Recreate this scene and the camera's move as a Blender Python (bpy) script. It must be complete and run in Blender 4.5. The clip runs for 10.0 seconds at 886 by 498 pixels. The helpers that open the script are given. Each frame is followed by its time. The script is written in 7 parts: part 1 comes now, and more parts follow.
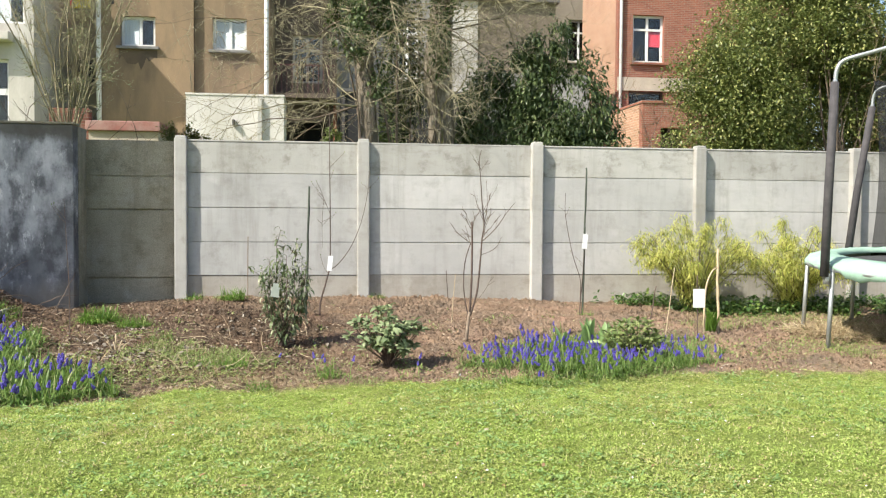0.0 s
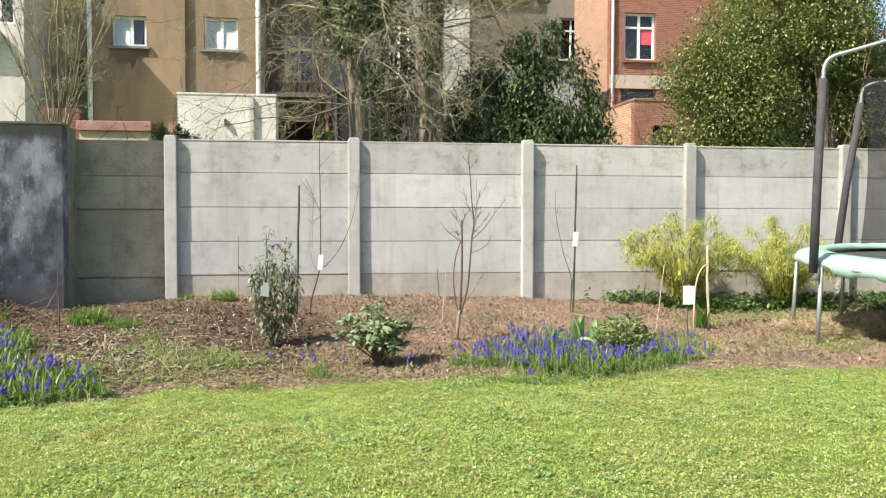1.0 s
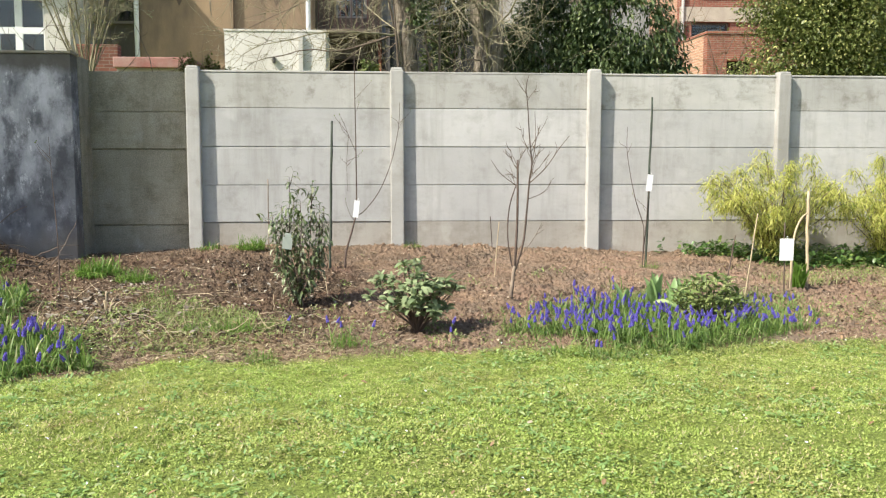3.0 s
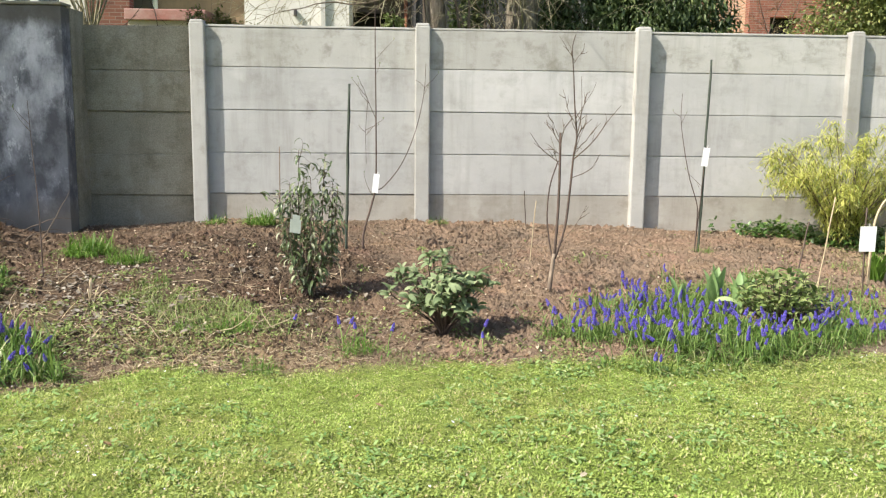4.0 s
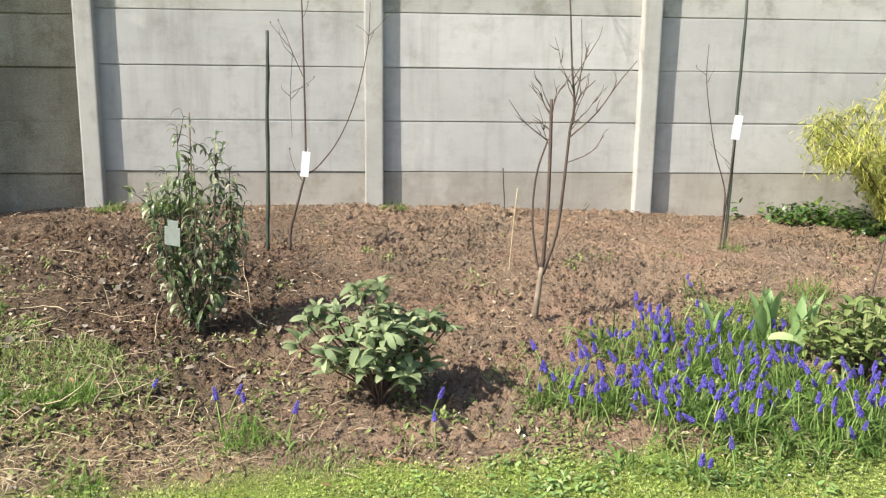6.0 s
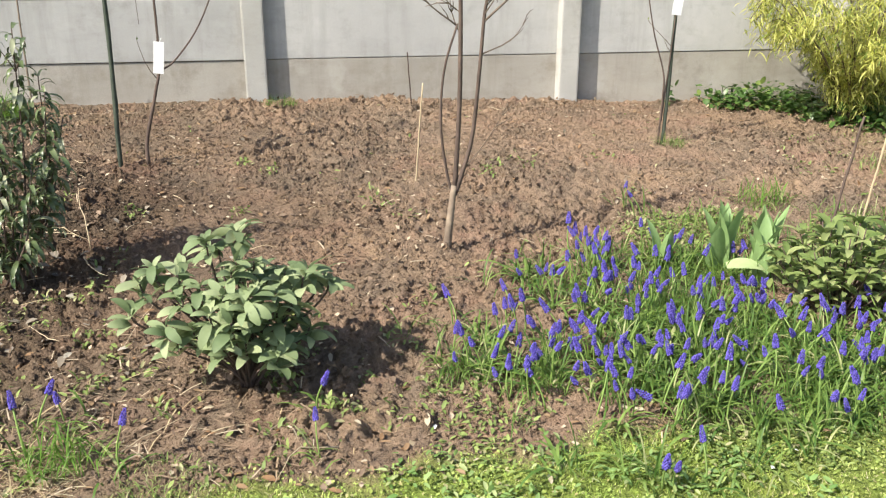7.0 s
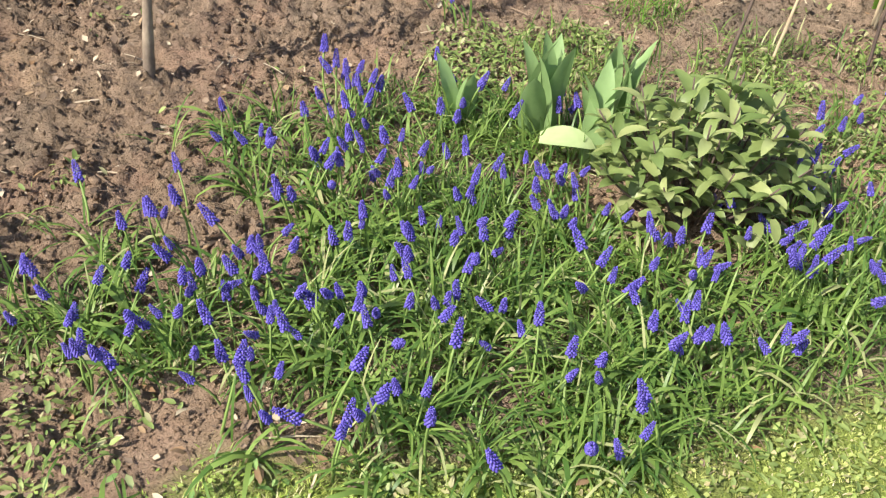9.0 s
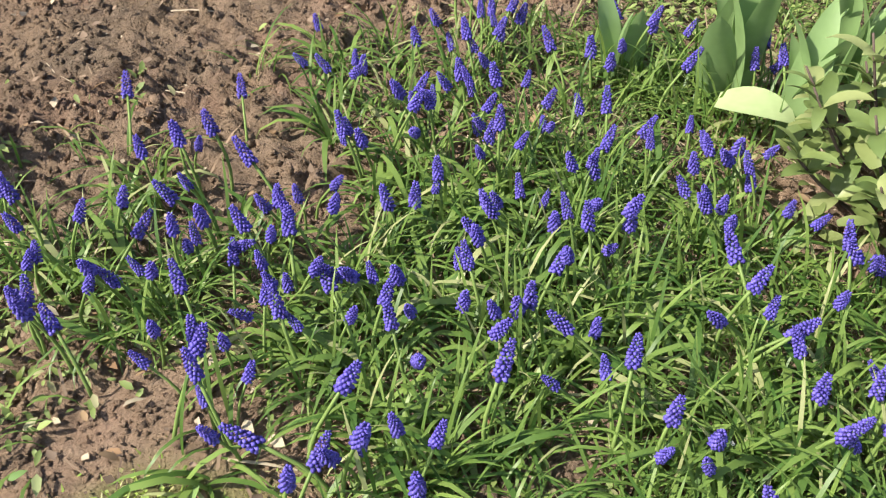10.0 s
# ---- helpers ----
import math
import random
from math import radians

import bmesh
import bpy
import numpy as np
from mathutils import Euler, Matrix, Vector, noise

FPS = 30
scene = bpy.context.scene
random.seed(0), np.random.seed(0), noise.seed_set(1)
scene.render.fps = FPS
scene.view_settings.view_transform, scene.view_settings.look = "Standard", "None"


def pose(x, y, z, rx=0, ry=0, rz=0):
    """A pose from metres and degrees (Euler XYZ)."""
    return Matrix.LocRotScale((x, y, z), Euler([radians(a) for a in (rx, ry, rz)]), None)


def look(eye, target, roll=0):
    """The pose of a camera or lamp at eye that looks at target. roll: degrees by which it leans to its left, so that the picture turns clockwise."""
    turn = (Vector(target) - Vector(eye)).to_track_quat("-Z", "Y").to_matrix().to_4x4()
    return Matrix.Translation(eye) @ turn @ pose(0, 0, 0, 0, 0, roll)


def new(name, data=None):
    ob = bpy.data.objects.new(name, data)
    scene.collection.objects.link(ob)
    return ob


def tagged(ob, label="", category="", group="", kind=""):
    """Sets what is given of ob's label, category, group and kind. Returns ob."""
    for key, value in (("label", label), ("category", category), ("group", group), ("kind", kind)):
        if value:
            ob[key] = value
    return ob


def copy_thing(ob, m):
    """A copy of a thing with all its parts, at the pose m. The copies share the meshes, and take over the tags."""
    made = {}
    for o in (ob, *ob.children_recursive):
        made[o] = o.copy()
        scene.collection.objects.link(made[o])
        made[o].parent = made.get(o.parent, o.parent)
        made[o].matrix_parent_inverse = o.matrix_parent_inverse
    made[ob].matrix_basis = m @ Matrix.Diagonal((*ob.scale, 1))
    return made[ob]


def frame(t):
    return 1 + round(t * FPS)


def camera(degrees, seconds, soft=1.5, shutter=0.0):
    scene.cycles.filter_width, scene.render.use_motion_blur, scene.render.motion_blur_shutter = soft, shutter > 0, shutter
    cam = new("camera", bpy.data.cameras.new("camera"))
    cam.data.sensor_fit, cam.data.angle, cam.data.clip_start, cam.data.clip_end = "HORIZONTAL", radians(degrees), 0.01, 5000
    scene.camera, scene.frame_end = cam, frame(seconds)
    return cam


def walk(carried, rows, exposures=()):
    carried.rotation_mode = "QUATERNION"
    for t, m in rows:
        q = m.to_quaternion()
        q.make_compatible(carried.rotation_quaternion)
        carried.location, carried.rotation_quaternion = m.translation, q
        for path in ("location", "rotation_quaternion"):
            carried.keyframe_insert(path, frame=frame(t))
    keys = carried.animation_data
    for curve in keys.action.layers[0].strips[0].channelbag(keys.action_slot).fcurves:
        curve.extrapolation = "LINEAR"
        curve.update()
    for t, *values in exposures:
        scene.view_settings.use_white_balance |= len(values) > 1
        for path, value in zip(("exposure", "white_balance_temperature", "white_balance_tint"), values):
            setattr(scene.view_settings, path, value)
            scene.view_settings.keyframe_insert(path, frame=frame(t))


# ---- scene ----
cam = camera(53.2, 10.0, soft=1.2)
PATH = [
    (0, (0.143, 0.609, 1.516), (0.424, 2.588, 1.444), 0.4),
    (0.5, (0.166, 0.606, 1.515), (0.456, 2.583, 1.442), 0.3),
    (1, (0.18, 0.6, 1.513), (0.474, 2.577, 1.438), 0.1),
    (1.5, (0.238, 0.639, 1.509), (0.473, 2.624, 1.429), 0.4),
    (2, (0.291, 0.927, 1.489), (0.442, 2.92, 1.417), 0.5),
    (2.5, (0.348, 1.28, 1.477), (0.502, 3.269, 1.343), -0.3),
    (2.7, (0.392, 1.454, 1.46), (0.558, 3.44, 1.297), -0.1),
    (3.8, (0.405, 2.388, 1.599), (0.536, 4.363, 1.313), 1.0),
    (4, (0.422, 2.561, 1.589), (0.53, 4.535, 1.288), 0.7),
    (4.5, (0.49, 2.966, 1.596), (0.568, 4.937, 1.263), 0.9),
    (5, (0.538, 3.411, 1.597), (0.659, 5.377, 1.249), 1.1),
    (5.2, (0.562, 3.58, 1.614), (0.697, 5.545, 1.266), 0.8),
    (6.3, (0.743, 4.517, 1.645), (0.902, 6.453, 1.17), 0.8),
    (6.5, (0.77, 4.695, 1.657), (0.973, 6.611, 1.121), 0.6),
    (7, (0.874, 5.103, 1.63), (1.196, 6.955, 0.948), 0.2),
    (7.5, (1.029, 5.453, 1.629), (1.449, 7.231, 0.816), 0.3),
    (8, (1.237, 5.781, 1.598), (1.754, 7.443, 0.614), 1.0),
    (8.5, (1.535, 5.973, 1.556), (2.005, 7.569, 0.445), 1.5),
    (9, (1.819, 6.13, 1.529), (2.168, 7.693, 0.33), 4.2),
    (9.5, (2.026, 6.346, 1.451), (2.155, 7.898, 0.197), 4.5),
    (10, (2.121, 6.522, 1.252), (1.949, 8.057, -0.019), 0.1),
]
walk(cam, [(t, look(eye, target, roll)) for t, eye, target, roll in PATH],
     exposures=[(0.0, 0.88), (5.0, 0.86), (7.0, 0.87), (7.5, 0.95), (8.0, 1.04), (8.5, 0.97), (9.0, 0.88), (9.5, 0.81), (10.0, 0.84)])

# ---- world, sun ----
SUN_AZ, SUN_EL = 27.0, 45.0          # the light travels towards +x and slightly +y, and falls at this height
world = bpy.data.worlds.new("world")
scene.world = world
world.use_nodes = True
wn = world.node_tree
sky = wn.nodes.new("ShaderNodeTexSky")
sky.sky_type = "NISHITA"
sky.sun_disc = False
sky.sun_elevation = radians(SUN_EL)
sky.sun_rotation = radians(270 - SUN_AZ)
sky.air_density, sky.dust_density, sky.ozone_density = 1.0, 2.0, 1.0
wn.links.new(sky.outputs[0], wn.nodes["Background"].inputs[0])
wn.nodes["Background"].inputs[1].default_value = 0.13
sun_data = bpy.data.lights.new("sun", "SUN")
sun_data.energy, sun_data.angle, sun_data.color = 4.9, radians(0.55), (1.0, 0.945, 0.84)
sun = new("sun", sun_data)
sun.matrix_world = look((0, 0, 30), (math.cos(radians(SUN_AZ)) * 10, math.sin(radians(SUN_AZ)) * 10, 30 - 10 * math.tan(radians(SUN_EL))))

rng = np.random.default_rng(7)


# ---- mesh helpers ----
def fast_mesh(name, v, f):
    """A mesh from arrays: v is n x 3, f is m x k with one k for all faces."""
    v, f = np.asarray(v, np.float32), np.asarray(f, np.int32)
    me = bpy.data.meshes.new(name)
    me.vertices.add(len(v))
    me.vertices.foreach_set("co", v.ravel())
    m, k = f.shape
    me.loops.add(m * k)
    me.loops.foreach_set("vertex_index", f.ravel())
    me.polygons.add(m)
    me.polygons.foreach_set("loop_start", np.arange(0, m * k, k, dtype=np.int32))
    me.update(calc_edges=True)
    return me


def empty(name, m=None):
    ob = new(name)
    ob.empty_display_size = 0.1
    if m is not None:
        ob.matrix_basis = m
    return ob


def part(name, data, material, parent=None, label="", smooth=False):
    """Links a bmesh or a mesh as ONE mesh object under a thing or a part."""
    if isinstance(data, bmesh.types.BMesh):
        me = bpy.data.meshes.new(name)
        data.to_mesh(me)
        data.free()
    else:
        me = data
    if not me.materials:
        me.materials.append(material)
    if smooth:
        me.polygons.foreach_set("use_smooth", np.ones(len(me.polygons), bool))
    ob = new(name, me)
    if parent is not None:
        ob.parent = parent
    if label:
        ob["label"] = label
    return ob


def add_box(bm, x0, x1, y0, y1, z0, z1, bevel=0.0):
    r = bmesh.ops.create_cube(bm, size=1.0, matrix=Matrix.Translation(((x0 + x1) / 2, (y0 + y1) / 2, (z0 + z1) / 2)) @ Matrix.Diagonal((x1 - x0, y1 - y0, z1 - z0, 1)))
    if bevel:
        es = {e for vv in r["verts"] for e in vv.link_edges}
        bmesh.ops.bevel(bm, geom=list(es), offset=bevel, segments=2, profile=0.6, affect="EDGES")
    return bm


def box(x0, x1, y0, y1, z0, z1, bevel=0.0):
    return add_box(bmesh.new(), x0, x1, y0, y1, z0, z1, bevel)


def tube_arrays(points, radii, sides=6):
    """A tapered tube along points; quads, ends drawn to a near point."""
    p = np.asarray(points, float)
    r = np.broadcast_to(np.asarray(radii, float), (len(p),))
    t = np.gradient(p, axis=0)
    t /= np.linalg.norm(t, axis=1, keepdims=True) + 1e-9
    ref = np.array([0.0, 0.0, 1.0]) if abs(t[:, 2]).mean() < 0.8 else np.array([1.0, 0.0, 0.0])
    a = np.cross(t, ref)
    a /= np.linalg.norm(a, axis=1, keepdims=True) + 1e-9
    b = np.cross(t, a)
    ang = np.linspace(0, 2 * math.pi, sides, endpoint=False)
    rings = p[:, None, :] + r[:, None, None] * (np.cos(ang)[None, :, None] * a[:, None, :] + np.sin(ang)[None, :, None] * b[:, None, :])
    rings = np.concatenate([p[None, :1].repeat(sides, 1).reshape(1, sides, 3), rings, p[None, -1:].repeat(sides, 1).reshape(1, sides, 3)])
    n = len(p) + 2
    i, j = np.meshgrid(np.arange(n - 1), np.arange(sides), indexing="ij")
    k = (j + 1) % sides
    f = np.stack([i * sides + j, i * sides + k, (i + 1) * sides + k, (i + 1) * sides + j], -1).reshape(-1, 4)
    return rings.reshape(-1, 3), f


def join_arrays(items):
    vs, fs, o = [], [], 0
    for v, f in items:
        vs.append(v)
        fs.append(f + o)
        o += len(v)
    return np.concatenate(vs), np.concatenate(fs)


def tube(name, points, radii, material, parent=None, sides=8, label="", smooth=True):
    v, f = tube_arrays(points, radii, sides)
    return part(name, fast_mesh(name, v, f), material, parent, label, smooth)


def spline(points, n):
    """A smooth polyline through the points (Catmull-Rom)."""
    p = np.asarray(points, float)
    q = np.concatenate([[2 * p[0] - p[1]], p, [2 * p[-1] - p[-2]]])
    u = np.linspace(0, len(p) - 1 - 1e-6, n)
    i = u.astype(int)
    s = (u - i)[:, None]
    a, b, c, d = q[i], q[i + 1], q[i + 2], q[i + 3]
    return 0.5 * (2 * b + (c - a) * s + (2 * a - 5 * b + 4 * c - d) * s ** 2 + (3 * b - a - 3 * c + d) * s ** 3)


def scatter(template_v, template_f, pos, forward, up, size):
    """Copies of one small template, joined: its x runs along forward, its z near up."""
    fw = forward / (np.linalg.norm(forward, axis=1, keepdims=True) + 1e-9)
    side = np.cross(up, fw)
    side /= np.linalg.norm(side, axis=1, keepdims=True) + 1e-9
    nz = np.cross(fw, side)
    size = np.asarray(size, float)
    size = size.reshape(-1, 1, 1) if size.ndim == 1 else size[:, None, :]
    t = np.asarray(template_v, float)[None] * size
    v = pos[:, None, :] + t[..., 0:1] * fw[:, None] + t[..., 1:2] * side[:, None] + t[..., 2:3] * nz[:, None]
    f = np.asarray(template_f)[None] + (np.arange(len(pos)) * len(template_v))[:, None, None]
    return v.reshape(-1, 3), f.reshape(-1, len(template_f[0]))


def unit(n, gen=None):
    d = (gen or rng).normal(size=(n, 3))
    return d / np.linalg.norm(d, axis=1, keepdims=True)


# leaf templates: x along the leaf, length 1
LEAF_V = np.array([(0, 0, 0), (0.3, 0.2, 0.05), (0.38, 0, -0.01), (0.3, -0.2, 0.05), (0.72, 0.16, 0.0), (0.75, 0, -0.05), (0.72, -0.16, 0.0), (1, 0, -0.14)])
LEAF_T = np.array([(0, 2, 1), (0, 3, 2), (1, 2, 5), (1, 5, 4), (2, 3, 6), (2, 6, 5), (4, 5, 7), (5, 6, 7)])
SMALL_V = np.array([(0, 0, 0), (0.45, 0.28, 0.06), (1, 0, -0.08), (0.45, -0.28, 0.06)])
SMALL_T = np.array([(0, 2, 1), (0, 3, 2)])


# ---- node helpers ----
def mat_new(name, rough=0.8, spec=0.3):
    m = bpy.data.materials.new(name)
    m.use_nodes = True
    b = m.node_tree.nodes["Principled BSDF"]
    b.inputs["Roughness"].default_value = rough
    b.inputs["Specular IOR Level"].default_value = spec
    return m, m.node_tree, b


def nd(nt, kind, **values):
    n = nt.nodes.new(kind)
    for key, value in values.items():
        n.inputs[key.replace("_", " ")].default_value = value
    return n


def coords(nt, scale=(1, 1, 1), world_space=True):
    src = nt.nodes.new("ShaderNodeNewGeometry").outputs["Position"] if world_space else nt.nodes.new("ShaderNodeTexCoord").outputs["Object"]
    mp = nt.nodes.new("ShaderNodeMapping")
    mp.inputs["Scale"].default_value = scale
    nt.links.new(src, mp.inputs[0])
    return mp.outputs[0]


def noise_fac(nt, vec, scale, detail=4.0, rough=0.6, lo=0.3, hi=0.7):
    n = nd(nt, "ShaderNodeTexNoise", Scale=scale, Detail=detail, Roughness=rough)
    nt.links.new(vec, n.inputs["Vector"])
    r = nd(nt, "ShaderNodeMapRange")
    r.inputs["From Min"].default_value, r.inputs["From Max"].default_value = lo, hi
    nt.links.new(n.outputs[0], r.inputs["Value"])
    return r.outputs[0]


def mix(nt, fac, a, b, blend="MIX"):
    m = nt.nodes.new("ShaderNodeMix")
    m.data_type, m.blend_type = "RGBA", blend
    for sock, val in ((m.inputs[0], fac), (m.inputs[6], a), (m.inputs[7], b)):
        if isinstance(val, (tuple, list)):
            sock.default_value = (*val[:3], 1)
        elif isinstance(val, (int, float)):
            sock.default_value = val
        else:
            nt.links.new(val, sock)
    return m.outputs[2]


def times(nt, a, b):
    m = nt.nodes.new("ShaderNodeMath")
    m.operation = "MULTIPLY"
    for sock, val in ((m.inputs[0], a), (m.inputs[1], b)):
        if isinstance(val, (int, float)):
            sock.default_value = val
        else:
            nt.links.new(val, sock)
    return m.outputs[0]


def bump(nt, bsdf, height, strength, distance):
    b = nd(nt, "ShaderNodeBump", Strength=strength, Distance=distance)
    nt.links.new(height, b.inputs["Height"])
    nt.links.new(b.outputs[0], bsdf.inputs["Normal"])


def surface(name, a, b, scale=8.0, fine=60.0, rough=0.85, spec=0.25, relief=0.3, depth=0.004, stain=None, stain_scale=1.2, stretch=(1, 1, 1), metal=0.0, vary=0.0, world_space=True):
    """A plain material of two tones with grain, stains and relief."""
    m, nt, bs = mat_new(name, rough, spec)
    bs.inputs["Metallic"].default_value = metal
    vec = coords(nt, stretch, world_space)
    col = mix(nt, noise_fac(nt, vec, scale), a, b)
    if stain:
        col = mix(nt, times(nt, noise_fac(nt, vec, stain_scale, 6, 0.65, 0.45, 0.75), 0.8), col, stain)
    g = noise_fac(nt, vec, fine, 3, 0.6, 0.2, 0.8)
    col = mix(nt, times(nt, g, 0.35), col, mix(nt, 1.0, col, (0.6, 0.6, 0.6), "MULTIPLY"))
    if vary:
        oi = nt.nodes.new("ShaderNodeObjectInfo")
        hs = nd(nt, "ShaderNodeHueSaturation")
        r = nd(nt, "ShaderNodeMapRange")
        r.inputs["To Min"].default_value, r.inputs["To Max"].default_value = 1 - vary, 1 + vary
        nt.links.new(oi.outputs["Random"], r.inputs["Value"])
        nt.links.new(r.outputs[0], hs.inputs["Value"])
        nt.links.new(col, hs.inputs["Color"])
        col = hs.outputs[0]
    nt.links.new(col, bs.inputs["Base Color"])
    bump(nt, bs, g, relief, depth)
    return m


def leafy(name, a, b, c=None, rough=0.5, spec=0.35, through_light=0.35, share=0.12, by_object=False, broad=None, grain=0.35):
    """Leaves: each one (island) takes its own tone between a and b, a few take c; light passes through."""
    m, nt, bs = mat_new(name, rough, spec)
    geo = nt.nodes.new("ShaderNodeNewGeometry")
    rnd = nt.nodes.new("ShaderNodeObjectInfo").outputs["Random"] if by_object else geo.outputs["Random Per Island"]
    col = mix(nt, rnd, a, b)
    if c:
        wn_ = nt.nodes.new("ShaderNodeTexWhiteNoise")
        wn_.noise_dimensions = "1D"
        nt.links.new(rnd, wn_.inputs["W"])
        th = nt.nodes.new("ShaderNodeMath")
        th.operation = "LESS_THAN"
        th.inputs[1].default_value = share
        nt.links.new(wn_.outputs[0], th.inputs[0])
        col = mix(nt, th.outputs[0], col, c)
    if broad:
        col = mix(nt, noise_fac(nt, geo.outputs["Position"], 1.1, 5, 0.6, 0.4, 0.68), col, mix(nt, 1.0, col, broad, "MULTIPLY"))
        col = mix(nt, noise_fac(nt, geo.outputs["Position"], 6.0, 4, 0.6, 0.45, 0.7), col, mix(nt, 1.0, col, (0.72, 0.66, 0.6), "MULTIPLY"))
    col = mix(nt, times(nt, noise_fac(nt, geo.outputs["Position"], 25.0, 2, 0.6, 0.3 if grain < 0.5 else 0.42, 0.7 if grain < 0.5 else 0.62), grain), col, mix(nt, 1.0, col, (0.55, 0.6, 0.5), "MULTIPLY"))
    nt.links.new(col, bs.inputs["Base Color"])
    if through_light:
        tr = nt.nodes.new("ShaderNodeBsdfTranslucent")
        nt.links.new(col, tr.inputs["Color"])
        mx = nt.nodes.new("ShaderNodeMixShader")
        mx.inputs[0].default_value = through_light
        nt.links.new(bs.outputs[0], mx.inputs[1])
        nt.links.new(tr.outputs[0], mx.inputs[2])
        nt.links.new(mx.outputs[0], nt.nodes["Material Output"].inputs[0])
    return m


# ---- materials ----
def concrete_material(name, light, dark, algae, algae_amount, speckle=0.22):
    """Cast concrete: cloudy tone, dark weather mottles, rain streaks, fine pits."""
    m, nt, bs = mat_new(name, 0.9, 0.2)
    vec = coords(nt)
    oi = nt.nodes.new("ShaderNodeObjectInfo")
    col = mix(nt, noise_fac(nt, vec, 1.7, 5, 0.6, 0.3, 0.7), light, dark)
    hs = nd(nt, "ShaderNodeHueSaturation")
    r = nd(nt, "ShaderNodeMapRange")
    r.inputs["To Min"].default_value, r.inputs["To Max"].default_value = 0.9, 1.08
    nt.links.new(oi.outputs["Random"], r.inputs["Value"])
    nt.links.new(r.outputs[0], hs.inputs["Value"])
    nt.links.new(col, hs.inputs["Color"])
    col = hs.outputs[0]
    streak = noise_fac(nt, coords(nt, (9, 9, 0.9)), 1.0, 5, 0.65, 0.5, 0.78)
    col = mix(nt, times(nt, streak, 0.45), col, algae)
    band = noise_fac(nt, coords(nt, (0.8, 0.8, 2.6)), 2.4, 7, 0.7, 0.5, 0.72)
    col = mix(nt, times(nt, band, algae_amount * 0.55), col, algae)
    blot = noise_fac(nt, vec, 4.5, 8, 0.72, 0.52, 0.72)
    col = mix(nt, times(nt, blot, algae_amount), col, algae)
    pale = noise_fac(nt, vec, 2.3, 4, 0.6, 0.6, 0.8)
    col = mix(nt, times(nt, pale, 0.35), col, (0.72, 0.71, 0.68))
    fine = noise_fac(nt, vec, 150.0 if speckle < 0.5 else 75.0, 4, 0.75, 0.36 if speckle > 0.5 else 0.2, 0.64 if speckle > 0.5 else 0.8)
    col = mix(nt, times(nt, fine, speckle), col, mix(nt, 1.0, col, (0.45, 0.45, 0.45), "MULTIPLY"))
    nt.links.new(col, bs.inputs["Base Color"])
    bump(nt, bs, fine, min(1.0, speckle * 1.6), 0.005)
    return m


CONCRETE = concrete_material("fence_concrete", (0.52, 0.512, 0.492), (0.43, 0.425, 0.41), (0.24, 0.23, 0.2), 0.45)
CONCRETE_TOP = concrete_material("weathered_top_concrete", (0.50, 0.49, 0.46), (0.39, 0.382, 0.35), (0.2, 0.19, 0.15), 0.85)
CONCRETE_POST = concrete_material("post_concrete", (0.47, 0.458, 0.428), (0.37, 0.362, 0.335), (0.25, 0.235, 0.195), 0.6)
CONCRETE_BASE = concrete_material("gravel_board_concrete", (0.43, 0.405, 0.36), (0.335, 0.31, 0.27), (0.2, 0.175, 0.135), 0.6, 0.3)
CONCRETE_DARK = concrete_material("old_concrete", (0.475, 0.435, 0.335), (0.35, 0.32, 0.25), (0.18, 0.165, 0.11), 0.75, 0.6)
CONCRETE_GREY = concrete_material("greyer_concrete", (0.45, 0.445, 0.43), (0.37, 0.367, 0.353), (0.22, 0.21, 0.185), 0.5)


